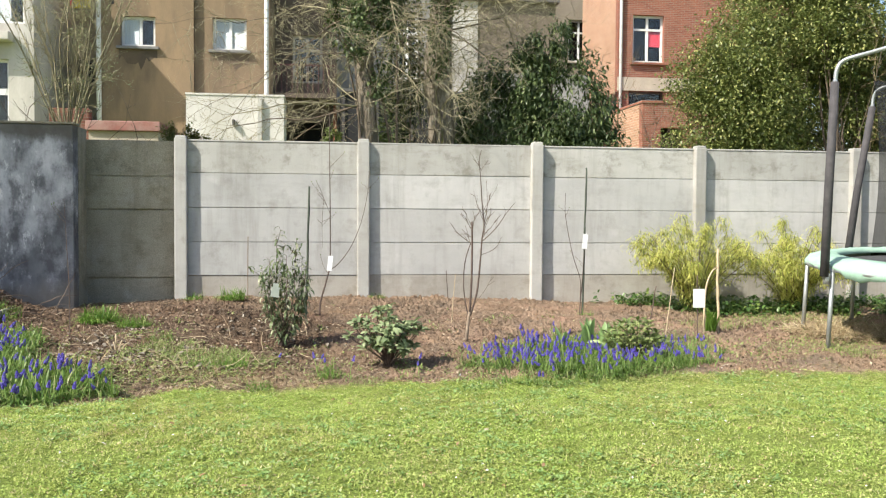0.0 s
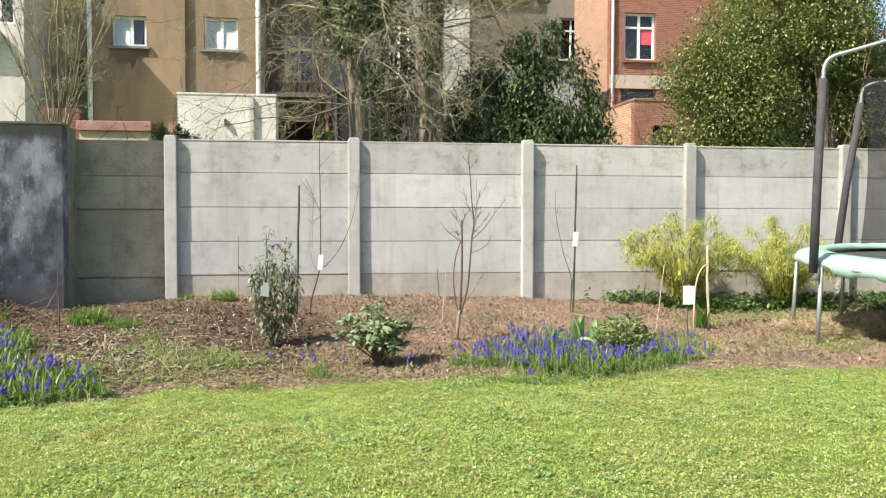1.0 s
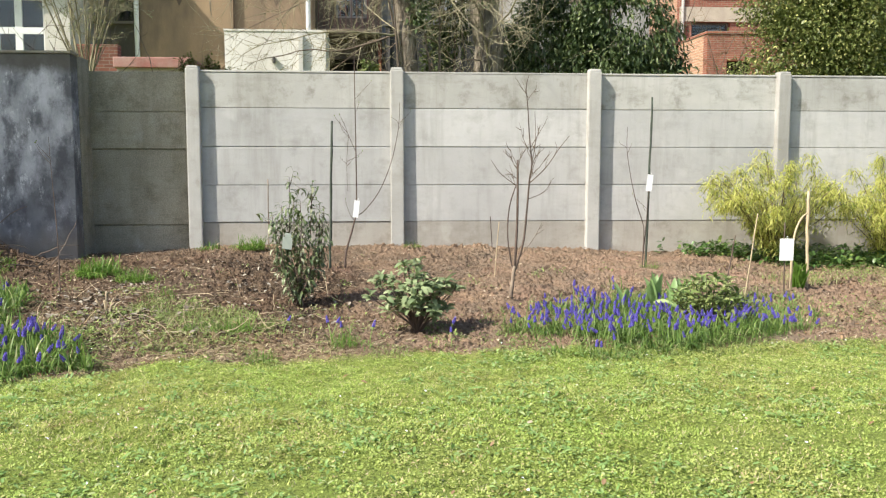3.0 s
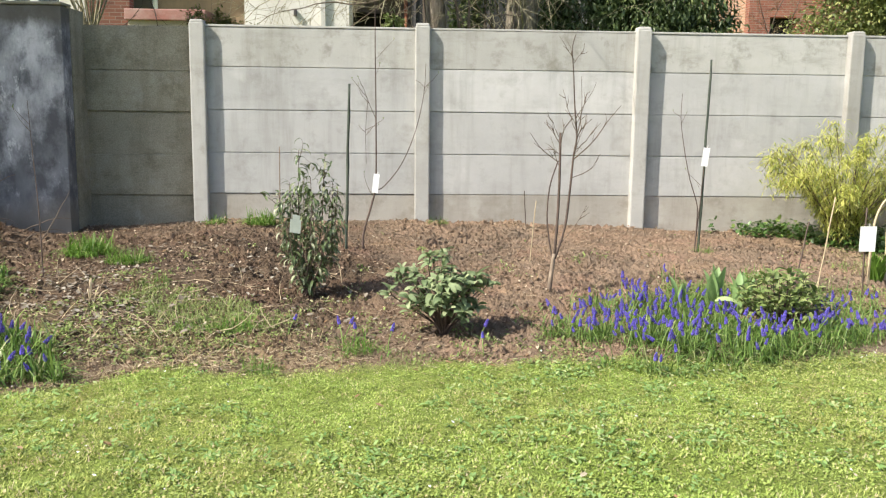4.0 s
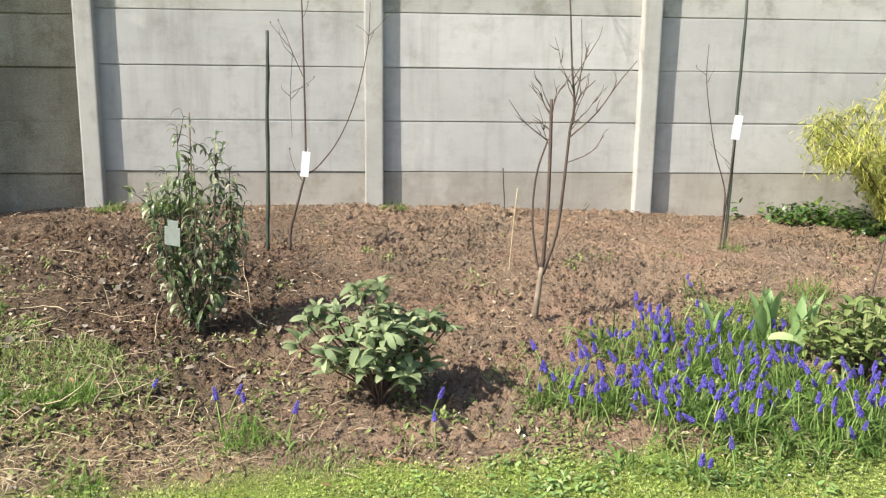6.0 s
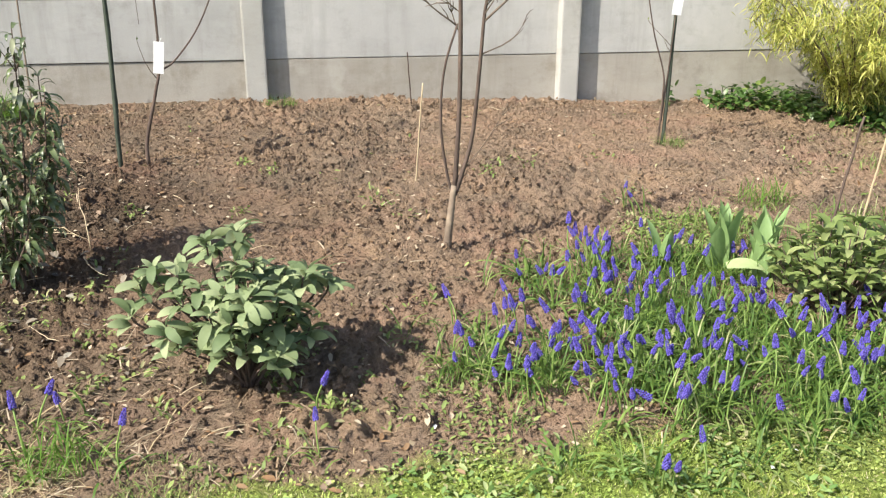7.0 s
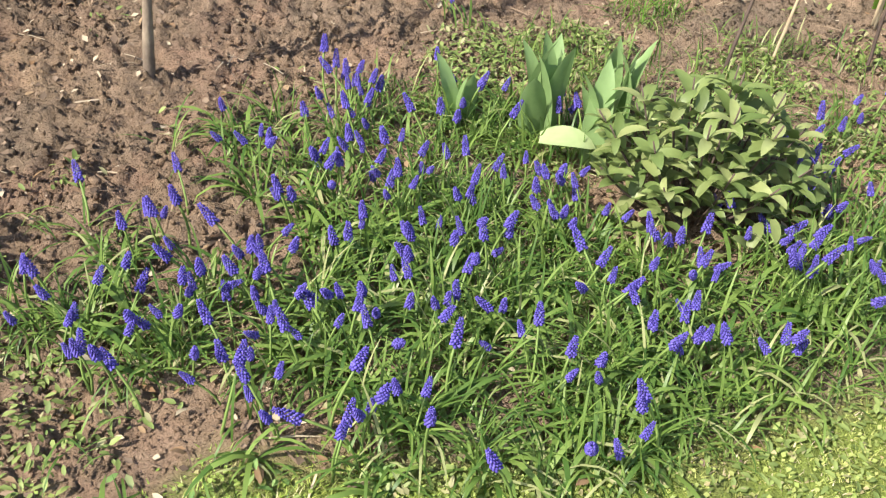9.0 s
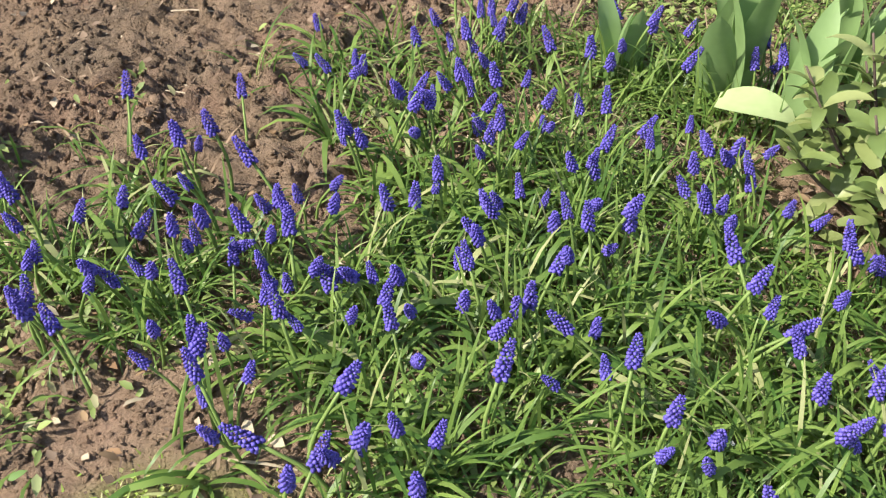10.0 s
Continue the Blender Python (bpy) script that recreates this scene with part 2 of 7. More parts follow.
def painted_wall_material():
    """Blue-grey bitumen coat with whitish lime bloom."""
    m, nt, bs = mat_new("coated_wall", 0.75, 0.3)
    vec = coords(nt)
    col = mix(nt, noise_fac(nt, coords(nt, (1.5, 1.5, 0.8)), 1.6, 6, 0.6, 0.36, 0.64), (0.13, 0.132, 0.142), (0.265, 0.268, 0.288))
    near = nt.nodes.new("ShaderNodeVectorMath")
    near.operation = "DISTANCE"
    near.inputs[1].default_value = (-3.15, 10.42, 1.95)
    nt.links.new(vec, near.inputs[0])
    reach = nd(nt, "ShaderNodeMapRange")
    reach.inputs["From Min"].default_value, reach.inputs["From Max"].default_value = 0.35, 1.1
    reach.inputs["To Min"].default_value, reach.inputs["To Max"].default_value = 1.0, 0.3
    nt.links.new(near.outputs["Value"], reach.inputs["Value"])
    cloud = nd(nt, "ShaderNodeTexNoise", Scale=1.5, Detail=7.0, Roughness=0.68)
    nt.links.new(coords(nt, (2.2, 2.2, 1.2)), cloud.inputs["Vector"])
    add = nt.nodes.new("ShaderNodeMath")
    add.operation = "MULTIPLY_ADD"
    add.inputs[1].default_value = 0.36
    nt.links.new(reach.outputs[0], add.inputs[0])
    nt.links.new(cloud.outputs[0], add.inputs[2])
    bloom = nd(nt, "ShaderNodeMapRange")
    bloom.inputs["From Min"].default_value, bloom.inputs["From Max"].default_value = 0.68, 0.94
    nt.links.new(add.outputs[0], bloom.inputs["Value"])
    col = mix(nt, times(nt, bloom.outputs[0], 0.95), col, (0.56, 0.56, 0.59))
    crust = noise_fac(nt, coords(nt, (5, 5, 2.5)), 1.6, 8, 0.75, 0.56, 0.62)
    col = mix(nt, times(nt, times(nt, crust, reach.outputs[0]), 0.85), col, (0.74, 0.74, 0.75))
    black = noise_fac(nt, coords(nt, (3, 3, 2.2)), 1.7, 7, 0.62, 0.48, 0.6)
    col = mix(nt, times(nt, black, 0.72), col, (0.07, 0.07, 0.078))
    xyz = nt.nodes.new("ShaderNodeSeparateXYZ")
    nt.links.new(vec, xyz.inputs[0])
    rag = noise_fac(nt, coords(nt, (3, 3, 1)), 1.5, 6, 0.7, 0.2, 0.8)
    for z0, z1, grime, amount in ((2.16, 2.44, (0.10, 0.092, 0.078), 0.9), (1.0, 0.55, (0.2, 0.18, 0.15), 0.8)):
        band = nd(nt, "ShaderNodeMapRange")
        band.inputs["From Min"].default_value, band.inputs["From Max"].default_value = z0, z1
        nt.links.new(xyz.outputs[2], band.inputs["Value"])
        ov = nd(nt, "ShaderNodeMath")
        ov.operation = "MULTIPLY_ADD"
        ov.use_clamp = True
        nt.links.new(rag, ov.inputs[0])
        ov.inputs[1].default_value = 0.5
        nt.links.new(band.outputs[0], ov.inputs[2])
        sub = nd(nt, "ShaderNodeMapRange")
        sub.inputs["From Min"].default_value, sub.inputs["From Max"].default_value = 0.6, 1.0
        nt.links.new(ov.outputs[0], sub.inputs["Value"])
        col = mix(nt, times(nt, sub.outputs[0], amount), col, grime)
    fine = noise_fac(nt, vec, 90.0, 4, 0.7, 0.2, 0.8)
    nt.links.new(mix(nt, times(nt, fine, 0.25), col, mix(nt, 1.0, col, (0.5, 0.5, 0.5), "MULTIPLY")), bs.inputs["Base Color"])
    bump(nt, bs, fine, 0.4, 0.006)
    return m


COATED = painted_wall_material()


def ground_material():
    """One sheet: dug crumbly soil, damp where the mask says so, and thin turf where it says lawn."""
    m, nt, bs = mat_new("ground_soil", 0.95, 0.1)
    vec = coords(nt)
    warp = nd(nt, "ShaderNodeTexNoise", Scale=22.0, Detail=3.0)
    nt.links.new(vec, warp.inputs["Vector"])
    wv = nt.nodes.new("ShaderNodeVectorMath")
    wv.operation = "MULTIPLY_ADD"
    wv.inputs[1].default_value = (0.05, 0.05, 0.05)
    nt.links.new(warp.outputs[1], wv.inputs[0])
    nt.links.new(vec, wv.inputs[2])
    big, small = nd(nt, "ShaderNodeTexVoronoi", Scale=38.0), nd(nt, "ShaderNodeTexVoronoi", Scale=95.0)
    for q in (big, small):
        nt.links.new(wv.outputs[0], q.inputs["Vector"])
    soil = mix(nt, noise_fac(nt, vec, 1.1, 5, 0.6, 0.38, 0.62), (0.345, 0.238, 0.158), (0.24, 0.182, 0.126))
    soil = mix(nt, times(nt, noise_fac(nt, vec, 1.7, 4, 0.6, 0.56, 0.68), 0.7), soil, (0.43, 0.30, 0.185))
    soil = mix(nt, times(nt, noise_fac(nt, vec, 9.0, 6, 0.7, 0.4, 0.68), 0.75), soil, (0.40, 0.285, 0.198))
    soil = mix(nt, times(nt, noise_fac(nt, vec, 2.2, 5, 0.65, 0.48, 0.68), 0.6), soil, (0.205, 0.165, 0.125))
    soil = mix(nt, times(nt, noise_fac(nt, vec, 3.3, 5, 0.65, 0.52, 0.72), 0.6), soil, (0.36, 0.215, 0.155))
    soil = mix(nt, times(nt, noise_fac(nt, vec, 24.0, 5, 0.7, 0.5, 0.7), 0.55), soil, (0.12, 0.085, 0.065))
    soil = mix(nt, times(nt, small.outputs["Color"], 0.2), soil, (0.12, 0.082, 0.06))
    soil = mix(nt, times(nt, noise_fac(nt, vec, 75.0, 6, 0.75, 0.5, 0.72), 0.4), soil, (0.11, 0.075, 0.055))
    soil = mix(nt, times(nt, noise_fac(nt, vec, 60.0, 4, 0.7, 0.58, 0.72), 0.5), soil, (0.46, 0.345, 0.25))
    damp = nt.nodes.new("ShaderNodeAttribute")
    damp.attribute_name = "damp"
    soil = mix(nt, damp.outputs["Fac"], soil, mix(nt, 1.0, soil, (0.5, 0.49, 0.48), "MULTIPLY"))
    turf = mix(nt, noise_fac(nt, vec, 2.0, 5, 0.6, 0.3, 0.7), (0.21, 0.285, 0.055), (0.27, 0.33, 0.08))
    turf = mix(nt, noise_fac(nt, vec, 40.0, 5, 0.7, 0.42, 0.62), turf, (0.15, 0.185, 0.05))
    at = nt.nodes.new("ShaderNodeAttribute")
    at.attribute_name = "lawn"
    nt.links.new(mix(nt, at.outputs["Fac"], soil, turf), bs.inputs["Base Color"])
    hsum = mix(nt, 0.5, big.outputs["Distance"], small.outputs["Distance"])
    hsum = mix(nt, 0.45, hsum, nt.nodes.new("ShaderNodeValue").outputs[0])
    fine = noise_fac(nt, vec, 70.0, 8, 0.75, 0.2, 0.8)
    inv = nt.nodes.new("ShaderNodeInvert")
    nt.links.new(hsum, inv.inputs[1])
    b2 = nd(nt, "ShaderNodeBump", Strength=0.75, Distance=0.028)
    nt.links.new(inv.outputs[0], b2.inputs["Height"])
    b3 = nd(nt, "ShaderNodeBump", Strength=0.85, Distance=0.016)
    nt.links.new(fine, b3.inputs["Height"])
    nt.links.new(b2.outputs[0], b3.inputs["Normal"])
    nt.links.new(b3.outputs[0], bs.inputs["Normal"])
    return m


GROUND = ground_material()
GRASS = leafy("grass_blades", (0.34, 0.475, 0.095), (0.60, 0.70, 0.195), (0.74, 0.70, 0.40), 0.55, 0.3, 0.45, 0.14, False, (1.15, 0.98, 1.3), 0.85)
TUFT = leafy("tuft_blades", (0.085, 0.18, 0.022), (0.18, 0.30, 0.05), (0.42, 0.44, 0.18), 0.5, 0.35, 0.35, 0.08)
LAWN_WEED = leafy("lawn_weed_leaves", (0.17, 0.30, 0.085), (0.33, 0.46, 0.165), (0.46, 0.52, 0.24), 0.5, 0.3, 0.35, 0.12)
CLOVER = leafy("clover_leaves", (0.30, 0.43, 0.09), (0.50, 0.60, 0.18), (0.52, 0.48, 0.22), 0.6, 0.25, 0.35, 0.1, False, (1.1, 0.95, 1.2), 0.6)
WEED = leafy("weed_leaves", (0.155, 0.215, 0.06), (0.32, 0.39, 0.125), (0.40, 0.38, 0.2), 0.55, 0.3, 0.3, 0.15)
STRAW = leafy("straw", (0.36, 0.26, 0.175), (0.19, 0.13, 0.092), (0.52, 0.42, 0.30), 0.8, 0.2, 0.15, 0.2)
DRY_GRASS = leafy("dry_grass", (0.52, 0.41, 0.25), (0.36, 0.27, 0.16), (0.62, 0.53, 0.36), 0.8, 0.2, 0.2, 0.2)
CHIP = leafy("bark_chips", (0.10, 0.07, 0.052), (0.30, 0.215, 0.155), (0.48, 0.385, 0.28), 0.9, 0.15, 0.05, 0.16)
COMPOST = leafy("rotting_leaves", (0.075, 0.05, 0.036), (0.16, 0.105, 0.07), (0.28, 0.2, 0.13), 0.85, 0.15, 0.1, 0.1)
MOULD = leafy("leaf_mould", (0.17, 0.14, 0.11), (0.29, 0.245, 0.195), (0.38, 0.34, 0.28), 0.85, 0.15, 0.1, 0.2)
DEAD_LEAF = leafy("dead_leaves", (0.26, 0.15, 0.08), (0.36, 0.25, 0.15), (0.5, 0.42, 0.3), 0.8, 0.2, 0.15, 0.2)
MUSCARI_LEAF = leafy("muscari_leaves", (0.07, 0.15, 0.028), (0.235, 0.335, 0.08), (0.40, 0.42, 0.19), 0.45, 0.4, 0.36, 0.08)
MUSCARI_BELL = leafy("muscari_bells", (0.115, 0.085, 0.46), (0.205, 0.16, 0.66), (0.085, 0.06, 0.33), 0.5, 0.3, 0.2, 0.25)
MUSCARI_STEM = leafy("muscari_stems", (0.18, 0.28, 0.07), (0.25, 0.34, 0.1), None, 0.5, 0.3, 0.2)
RHODO = leafy("rhododendron_leaves", (0.15, 0.205, 0.095), (0.26, 0.315, 0.16), (0.34, 0.385, 0.21), 0.62, 0.3, 0.25, 0.2, True)
SHRUB_LEAF = leafy("drooping_leaves", (0.075, 0.112, 0.045), (0.175, 0.215, 0.095), (0.36, 0.37, 0.24), 0.38, 0.5, 0.22, 0.14)
BAMBOO = leafy("yellow_leaves", (0.46, 0.49, 0.11), (0.70, 0.67, 0.23), (0.22, 0.29, 0.07), 0.5, 0.3, 0.5, 0.16)
TULIP = leafy("tulip_leaves", (0.19, 0.32, 0.115), (0.31, 0.43, 0.18), None, 0.45, 0.4, 0.3)
TULIP_PALE = leafy("tulip_leaf_pale", (0.42, 0.53, 0.24), (0.5, 0.6, 0.3), None, 0.5, 0.35, 0.3)
OLIVE_OBJECT = leafy("olive_large_leaves", (0.13, 0.19, 0.055), (0.24, 0.30, 0.10), (0.33, 0.37, 0.15), 0.45, 0.4, 0.3, 0.2, True)
OLIVE_LEAF = leafy("olive_leaves", (0.15, 0.20, 0.06), (0.26, 0.30, 0.11), (0.14, 0.19, 0.06), 0.45, 0.4, 0.3, 0.2)
BROWN_LEAF = leafy("brownish_leaves", (0.24, 0.20, 0.09), (0.38, 0.33, 0.15), (0.30, 0.33, 0.12), 0.6, 0.3, 0.35, 0.25)
YOUNG_LEAF = leafy("young_tree_leaves", (0.22, 0.25, 0.13), (0.34, 0.36, 0.21), (0.44, 0.44, 0.29), 0.6, 0.3, 0.35, 0.15)
IVY = leafy("ivy_leaves", (0.05, 0.11, 0.025), (0.10, 0.18, 0.04), (0.2, 0.27, 0.07), 0.4, 0.5, 0.25, 0.15)
TREE_IVY = leafy("tree_ivy_leaves", (0.03, 0.05, 0.016), (0.075, 0.10, 0.032), (0.17, 0.19, 0.07), 0.45, 0.4, 0.15, 0.15)
LAUREL = leafy("laurel_leaves", (0.055, 0.09, 0.03), (0.12, 0.165, 0.06), (0.24, 0.29, 0.12), 0.4, 0.45, 0.25, 0.15)
PRIVET = leafy("hedge_tree_leaves", (0.085, 0.12, 0.033), (0.245, 0.28, 0.088), (0.46, 0.46, 0.17), 0.42, 0.4, 0.35, 0.16)
CONIFER = leafy("conifer_needles", (0.10, 0.125, 0.04), (0.20, 0.195, 0.07), (0.28, 0.2, 0.1), 0.7, 0.2, 0.2, 0.15)
BARK = surface("bark", (0.60, 0.51, 0.40), (0.22, 0.175, 0.13), 7, 30, 0.95, 0.1, 1.0, 0.05, (0.10, 0.085, 0.06), 2.0, (4, 4, 0.7))
TWIG = surface("pale_twigs", (0.43, 0.39, 0.25), (0.17, 0.145, 0.10), 10, 60, 0.9, 0.15, 0.3)
TWIG_TAN = surface("tan_twigs", (0.36, 0.27, 0.16), (0.22, 0.165, 0.10), 10, 60, 0.9, 0.15, 0.3)
TWIG_DARK = surface("dark_twigs", (0.13, 0.10, 0.075), (0.20, 0.155, 0.12), 10, 80, 0.9, 0.15, 0.3)
SAPLING = surface("sapling_bark", (0.075, 0.055, 0.045), (0.14, 0.10, 0.08), 14, 90, 0.8, 0.25, 0.4, 0.003)
TREE_BARK = surface("young_tree_bark", (0.34, 0.275, 0.20), (0.20, 0.15, 0.115), 12, 90, 0.85, 0.2, 0.5, 0.004, (0.10, 0.075, 0.06), 5.0)
STAKE = surface("green_stake", (0.035, 0.045, 0.035), (0.07, 0.085, 0.06), 16, 90, 0.6, 0.3, 0.4, 0.003)
CANE = surface("bamboo_cane", (0.53, 0.43, 0.28), (0.41, 0.32, 0.205), 12, 60, 0.6, 0.3, 0.3, 0.003)
TAG = surface("white_tag", (0.85, 0.85, 0.84), (0.78, 0.78, 0.77), 6, 40, 0.5, 0.4, 0.1)
BARE_TAG = surface("film_tag", (0.40, 0.44, 0.40), (0.34, 0.38, 0.35), 6, 40, 0.3, 0.5, 0.1)
BOARD = surface("weathered_board", (0.44, 0.41, 0.36), (0.31, 0.28, 0.24), 8, 60, 0.9, 0.15, 0.6, 0.004, (0.1, 0.1, 0.08), 3.0, (0.6, 6, 6))
STEEL = surface("galvanised_steel", (0.42, 0.44, 0.44), (0.33, 0.36, 0.36), 9, 60, 0.45, 0.5, 0.1, 0.001, None, 1, (1, 1, 1), 0.6)
FOAM = surface("black_foam", (0.045, 0.043, 0.045), (0.075, 0.07, 0.072), 12, 120, 0.8, 0.3, 0.3, 0.003)
PAD = surface("mint_pad", (0.30, 0.47, 0.36), (0.37, 0.53, 0.42), 5, 50, 0.6, 0.35, 0.2, 0.003, (0.2, 0.32, 0.25), 3.0)
JUMP_MAT = surface("jump_mat", (0.05, 0.05, 0.052), (0.08, 0.08, 0.08), 6, 200, 0.85, 0.2, 0.2)


# ---- the ground ----
def vnoise(x, y, freq, seed):
    """Smooth value noise in the plane, 0 to 1."""
    ca, sa = math.cos(seed * 0.77), math.sin(seed * 0.77)
    x, y = np.asarray(x) * freq, np.asarray(y) * freq
    x, y = x * ca - y * sa + seed * 17.3, x * sa + y * ca + seed * 9.1
    xi, yi = np.floor(x).astype(np.int64), np.floor(y).astype(np.int64)
    fx, fy = x - xi, y - yi
    fx, fy = fx * fx * (3 - 2 * fx), fy * fy * (3 - 2 * fy)

    def h(a, b):
        n = (a * 374761393 + b * 668265263 + seed * 69069) & 0x7FFFFFFF
        n = ((n ^ (n >> 13)) * 1274126177) & 0x7FFFFFFF
        return ((n ^ (n >> 16)) & 0xFFFF) / 65535.0
    return (h(xi, yi) * (1 - fx) + h(xi + 1, yi) * fx) * (1 - fy) + (h(xi, yi + 1) * (1 - fx) + h(xi + 1, yi + 1) * fx) * fy


def sstep(a):
    a = np.clip(a, 0, 1)
    return a * a * (3 - 2 * a)


def base_z(x, y):
    """The lie of the land: level lawn, a bed that climbs to the fence, a heap by the coated wall."""
    x, y = np.asarray(x, float), np.asarray(y, float)
    rise = np.clip(0.26 - 0.033 * np.maximum(0, x - 0.67) - 0.058 * np.maximum(0, -1.1 - x), 0.13, 0.30)
    start = 7.35 - 0.35 * np.clip(0.6 - x, 0, 2)
    z = 0.273 + 0.057 * sstep((y - 6.8) / 0.6) + rise * sstep((y - start) / (10.75 - start))
    return z + 0.55 * np.exp(-((x + 3.6) / 0.66) ** 2 - ((y - 9.95) / 0.4) ** 2)


def edge_y(x):
    """Where the lawn stops and the bed begins."""
    return 7.0 + 0.05 * x + 0.12 * (vnoise(x, 0 * x, 1.6, 3) - 0.5) + 0.10 * (vnoise(x, 0 * x, 6.0, 4) - 0.5) - 0.35 * sstep((-0.5 - x) / 1.4) + 0.05 * np.exp(-((x - 1.5) / 0.4) ** 2) - 0.12 * sstep((x - 3.5) / 1.0)


def weeds(x, y):
    """Green cover inside the bed, 0 to 1."""
    w = 0.7 * np.exp(-((x + 0.85) / 0.75) ** 2 - ((y - 7.5) / 0.5) ** 2)
    w += 0.5 * np.exp(-((x + 1.5) / 0.5) ** 2 - ((y - 8.2) / 0.5) ** 2)
    w += 0.9 * sstep((x - 3.9) / 0.9) * sstep((y - 9.1) / 0.6)
    w += 0.55 * sstep((x - 3.6) / 1.2) * np.exp(-((y - 7.4) / 0.5) ** 2)
    w += 0.6 * sstep((x - 5.2) / 0.8)
    w += 0.8 * np.exp(-((x - 5.0) / 0.6) ** 2 - ((y - 8.1) / 0.25) ** 2)
    return np.clip(w, 0, 1) * sstep((vnoise(x, y, 3.2, 8) - 0.32) / 0.3)


def lawn_mask(x, y):
    a = sstep((edge_y(x) + 0.09 - y) / 0.18 + 0.6 * (vnoise(x, y, 9, 5) - 0.5))
    return np.clip(a + (1 - a) * 0.22 * weeds(x, y) + sstep((y - 11.2) / 0.5), 0, 1)


def damp_mask(x, y):
    """Darker, moist soil round the evergreen shrub and below the old panels."""
    d = 1.25 * np.exp(-((x + 0.75) / 1.5) ** 2 - ((y - 8.9) / 1.35) ** 2) + 1.2 * np.exp(-((x + 2.1) / 1.1) ** 2 - ((y - 8.7) / 1.2) ** 2) + 0.55 * np.exp(-((x + 0.9) / 0.9) ** 2 - ((y - 7.5) / 0.5) ** 2) + 0.7 * np.exp(-((x + 2.0) / 0.8) ** 2 - ((y - 10.4) / 0.5) ** 2)
    return np.clip(d * (0.5 + 1.0 * vnoise(x, y, 2.4, 19)), 0, 1)


def ground_z(x, y):
    x, y = np.asarray(x, float), np.asarray(y, float)
    bed = sstep((y - edge_y(x)) / 0.25) * (y < 11.2) * sstep((x + 4.6) / 0.4) * sstep((7.4 - x) / 0.4)
    lump = 0.3 + 0.85 * sstep((vnoise(x, y, 1.5, 17) - 0.25) / 0.45)

    def clod(freq, seed):
        return np.abs(2 * vnoise(x, y, freq, seed) - 1) - 0.4
    rough = 0.04 * (vnoise(x, y, 2.6, 11) - 0.5) + lump * (0.018 * clod(6.5, 12) + 0.015 * clod(12, 13) + 0.024 * clod(21, 23) + 0.03 * clod(36, 14) + 0.032 * (vnoise(x, y, 47, 18) - 0.5))
    calm = 0.014 * (vnoise(x, y, 3, 15) - 0.5) + 0.02 * (vnoise(x, y, 14, 16) - 0.5)
    return base_z(x, y) + np.where(bed > 0, bed * rough, 0) + (1 - bed) * calm


def make_ground():
    far = np.array([-400, -150, -60, -25, -12, -7, -5])
    gx = np.concatenate([far[:-2], np.arange(-9, -4.2, 0.12), np.arange(-4.2, -2.4, 0.022), np.arange(-2.4, 4.2, 0.0145), np.arange(4.2, 7.0, 0.022), np.arange(7.1, 12, 0.12), [14, 25, 60, 150, 400]])
    gy = np.concatenate([far, np.arange(-4, 6.2, 0.12), np.arange(6.2, 8.9, 0.0145), np.arange(8.9, 11.1, 0.021), [11.4, 12, 14, 18, 25, 40, 90, 200, 400]])
    X, Y = np.meshgrid(gx, gy)
    Z = ground_z(X, Y)
    v = np.stack([X, Y, Z], -1).reshape(-1, 3)
    n, m = len(gx), len(gy)
    i, j = np.meshgrid(np.arange(m - 1), np.arange(n - 1), indexing="ij")
    a = i * n + j
    me = fast_mesh("ground", v, np.stack([a, a + 1, a + n + 1, a + n], -1).reshape(-1, 4))
    at = me.attributes.new("lawn", "FLOAT", "POINT")
    at.data.foreach_set("value", lawn_mask(X, Y).astype(np.float32).ravel())
    dm = me.attributes.new("damp", "FLOAT", "POINT")
    dm.data.foreach_set("value", damp_mask(X, Y).astype(np.float32).ravel())
    ob = part("ground", me, GROUND)
    tagged(ob, "brown dug soil bed rising behind a short green lawn", "ground", kind="structure")


make_ground()


# ---- the concrete fence ----
POSTS = [-1.38 + 2.05 * i for i in range(8)]


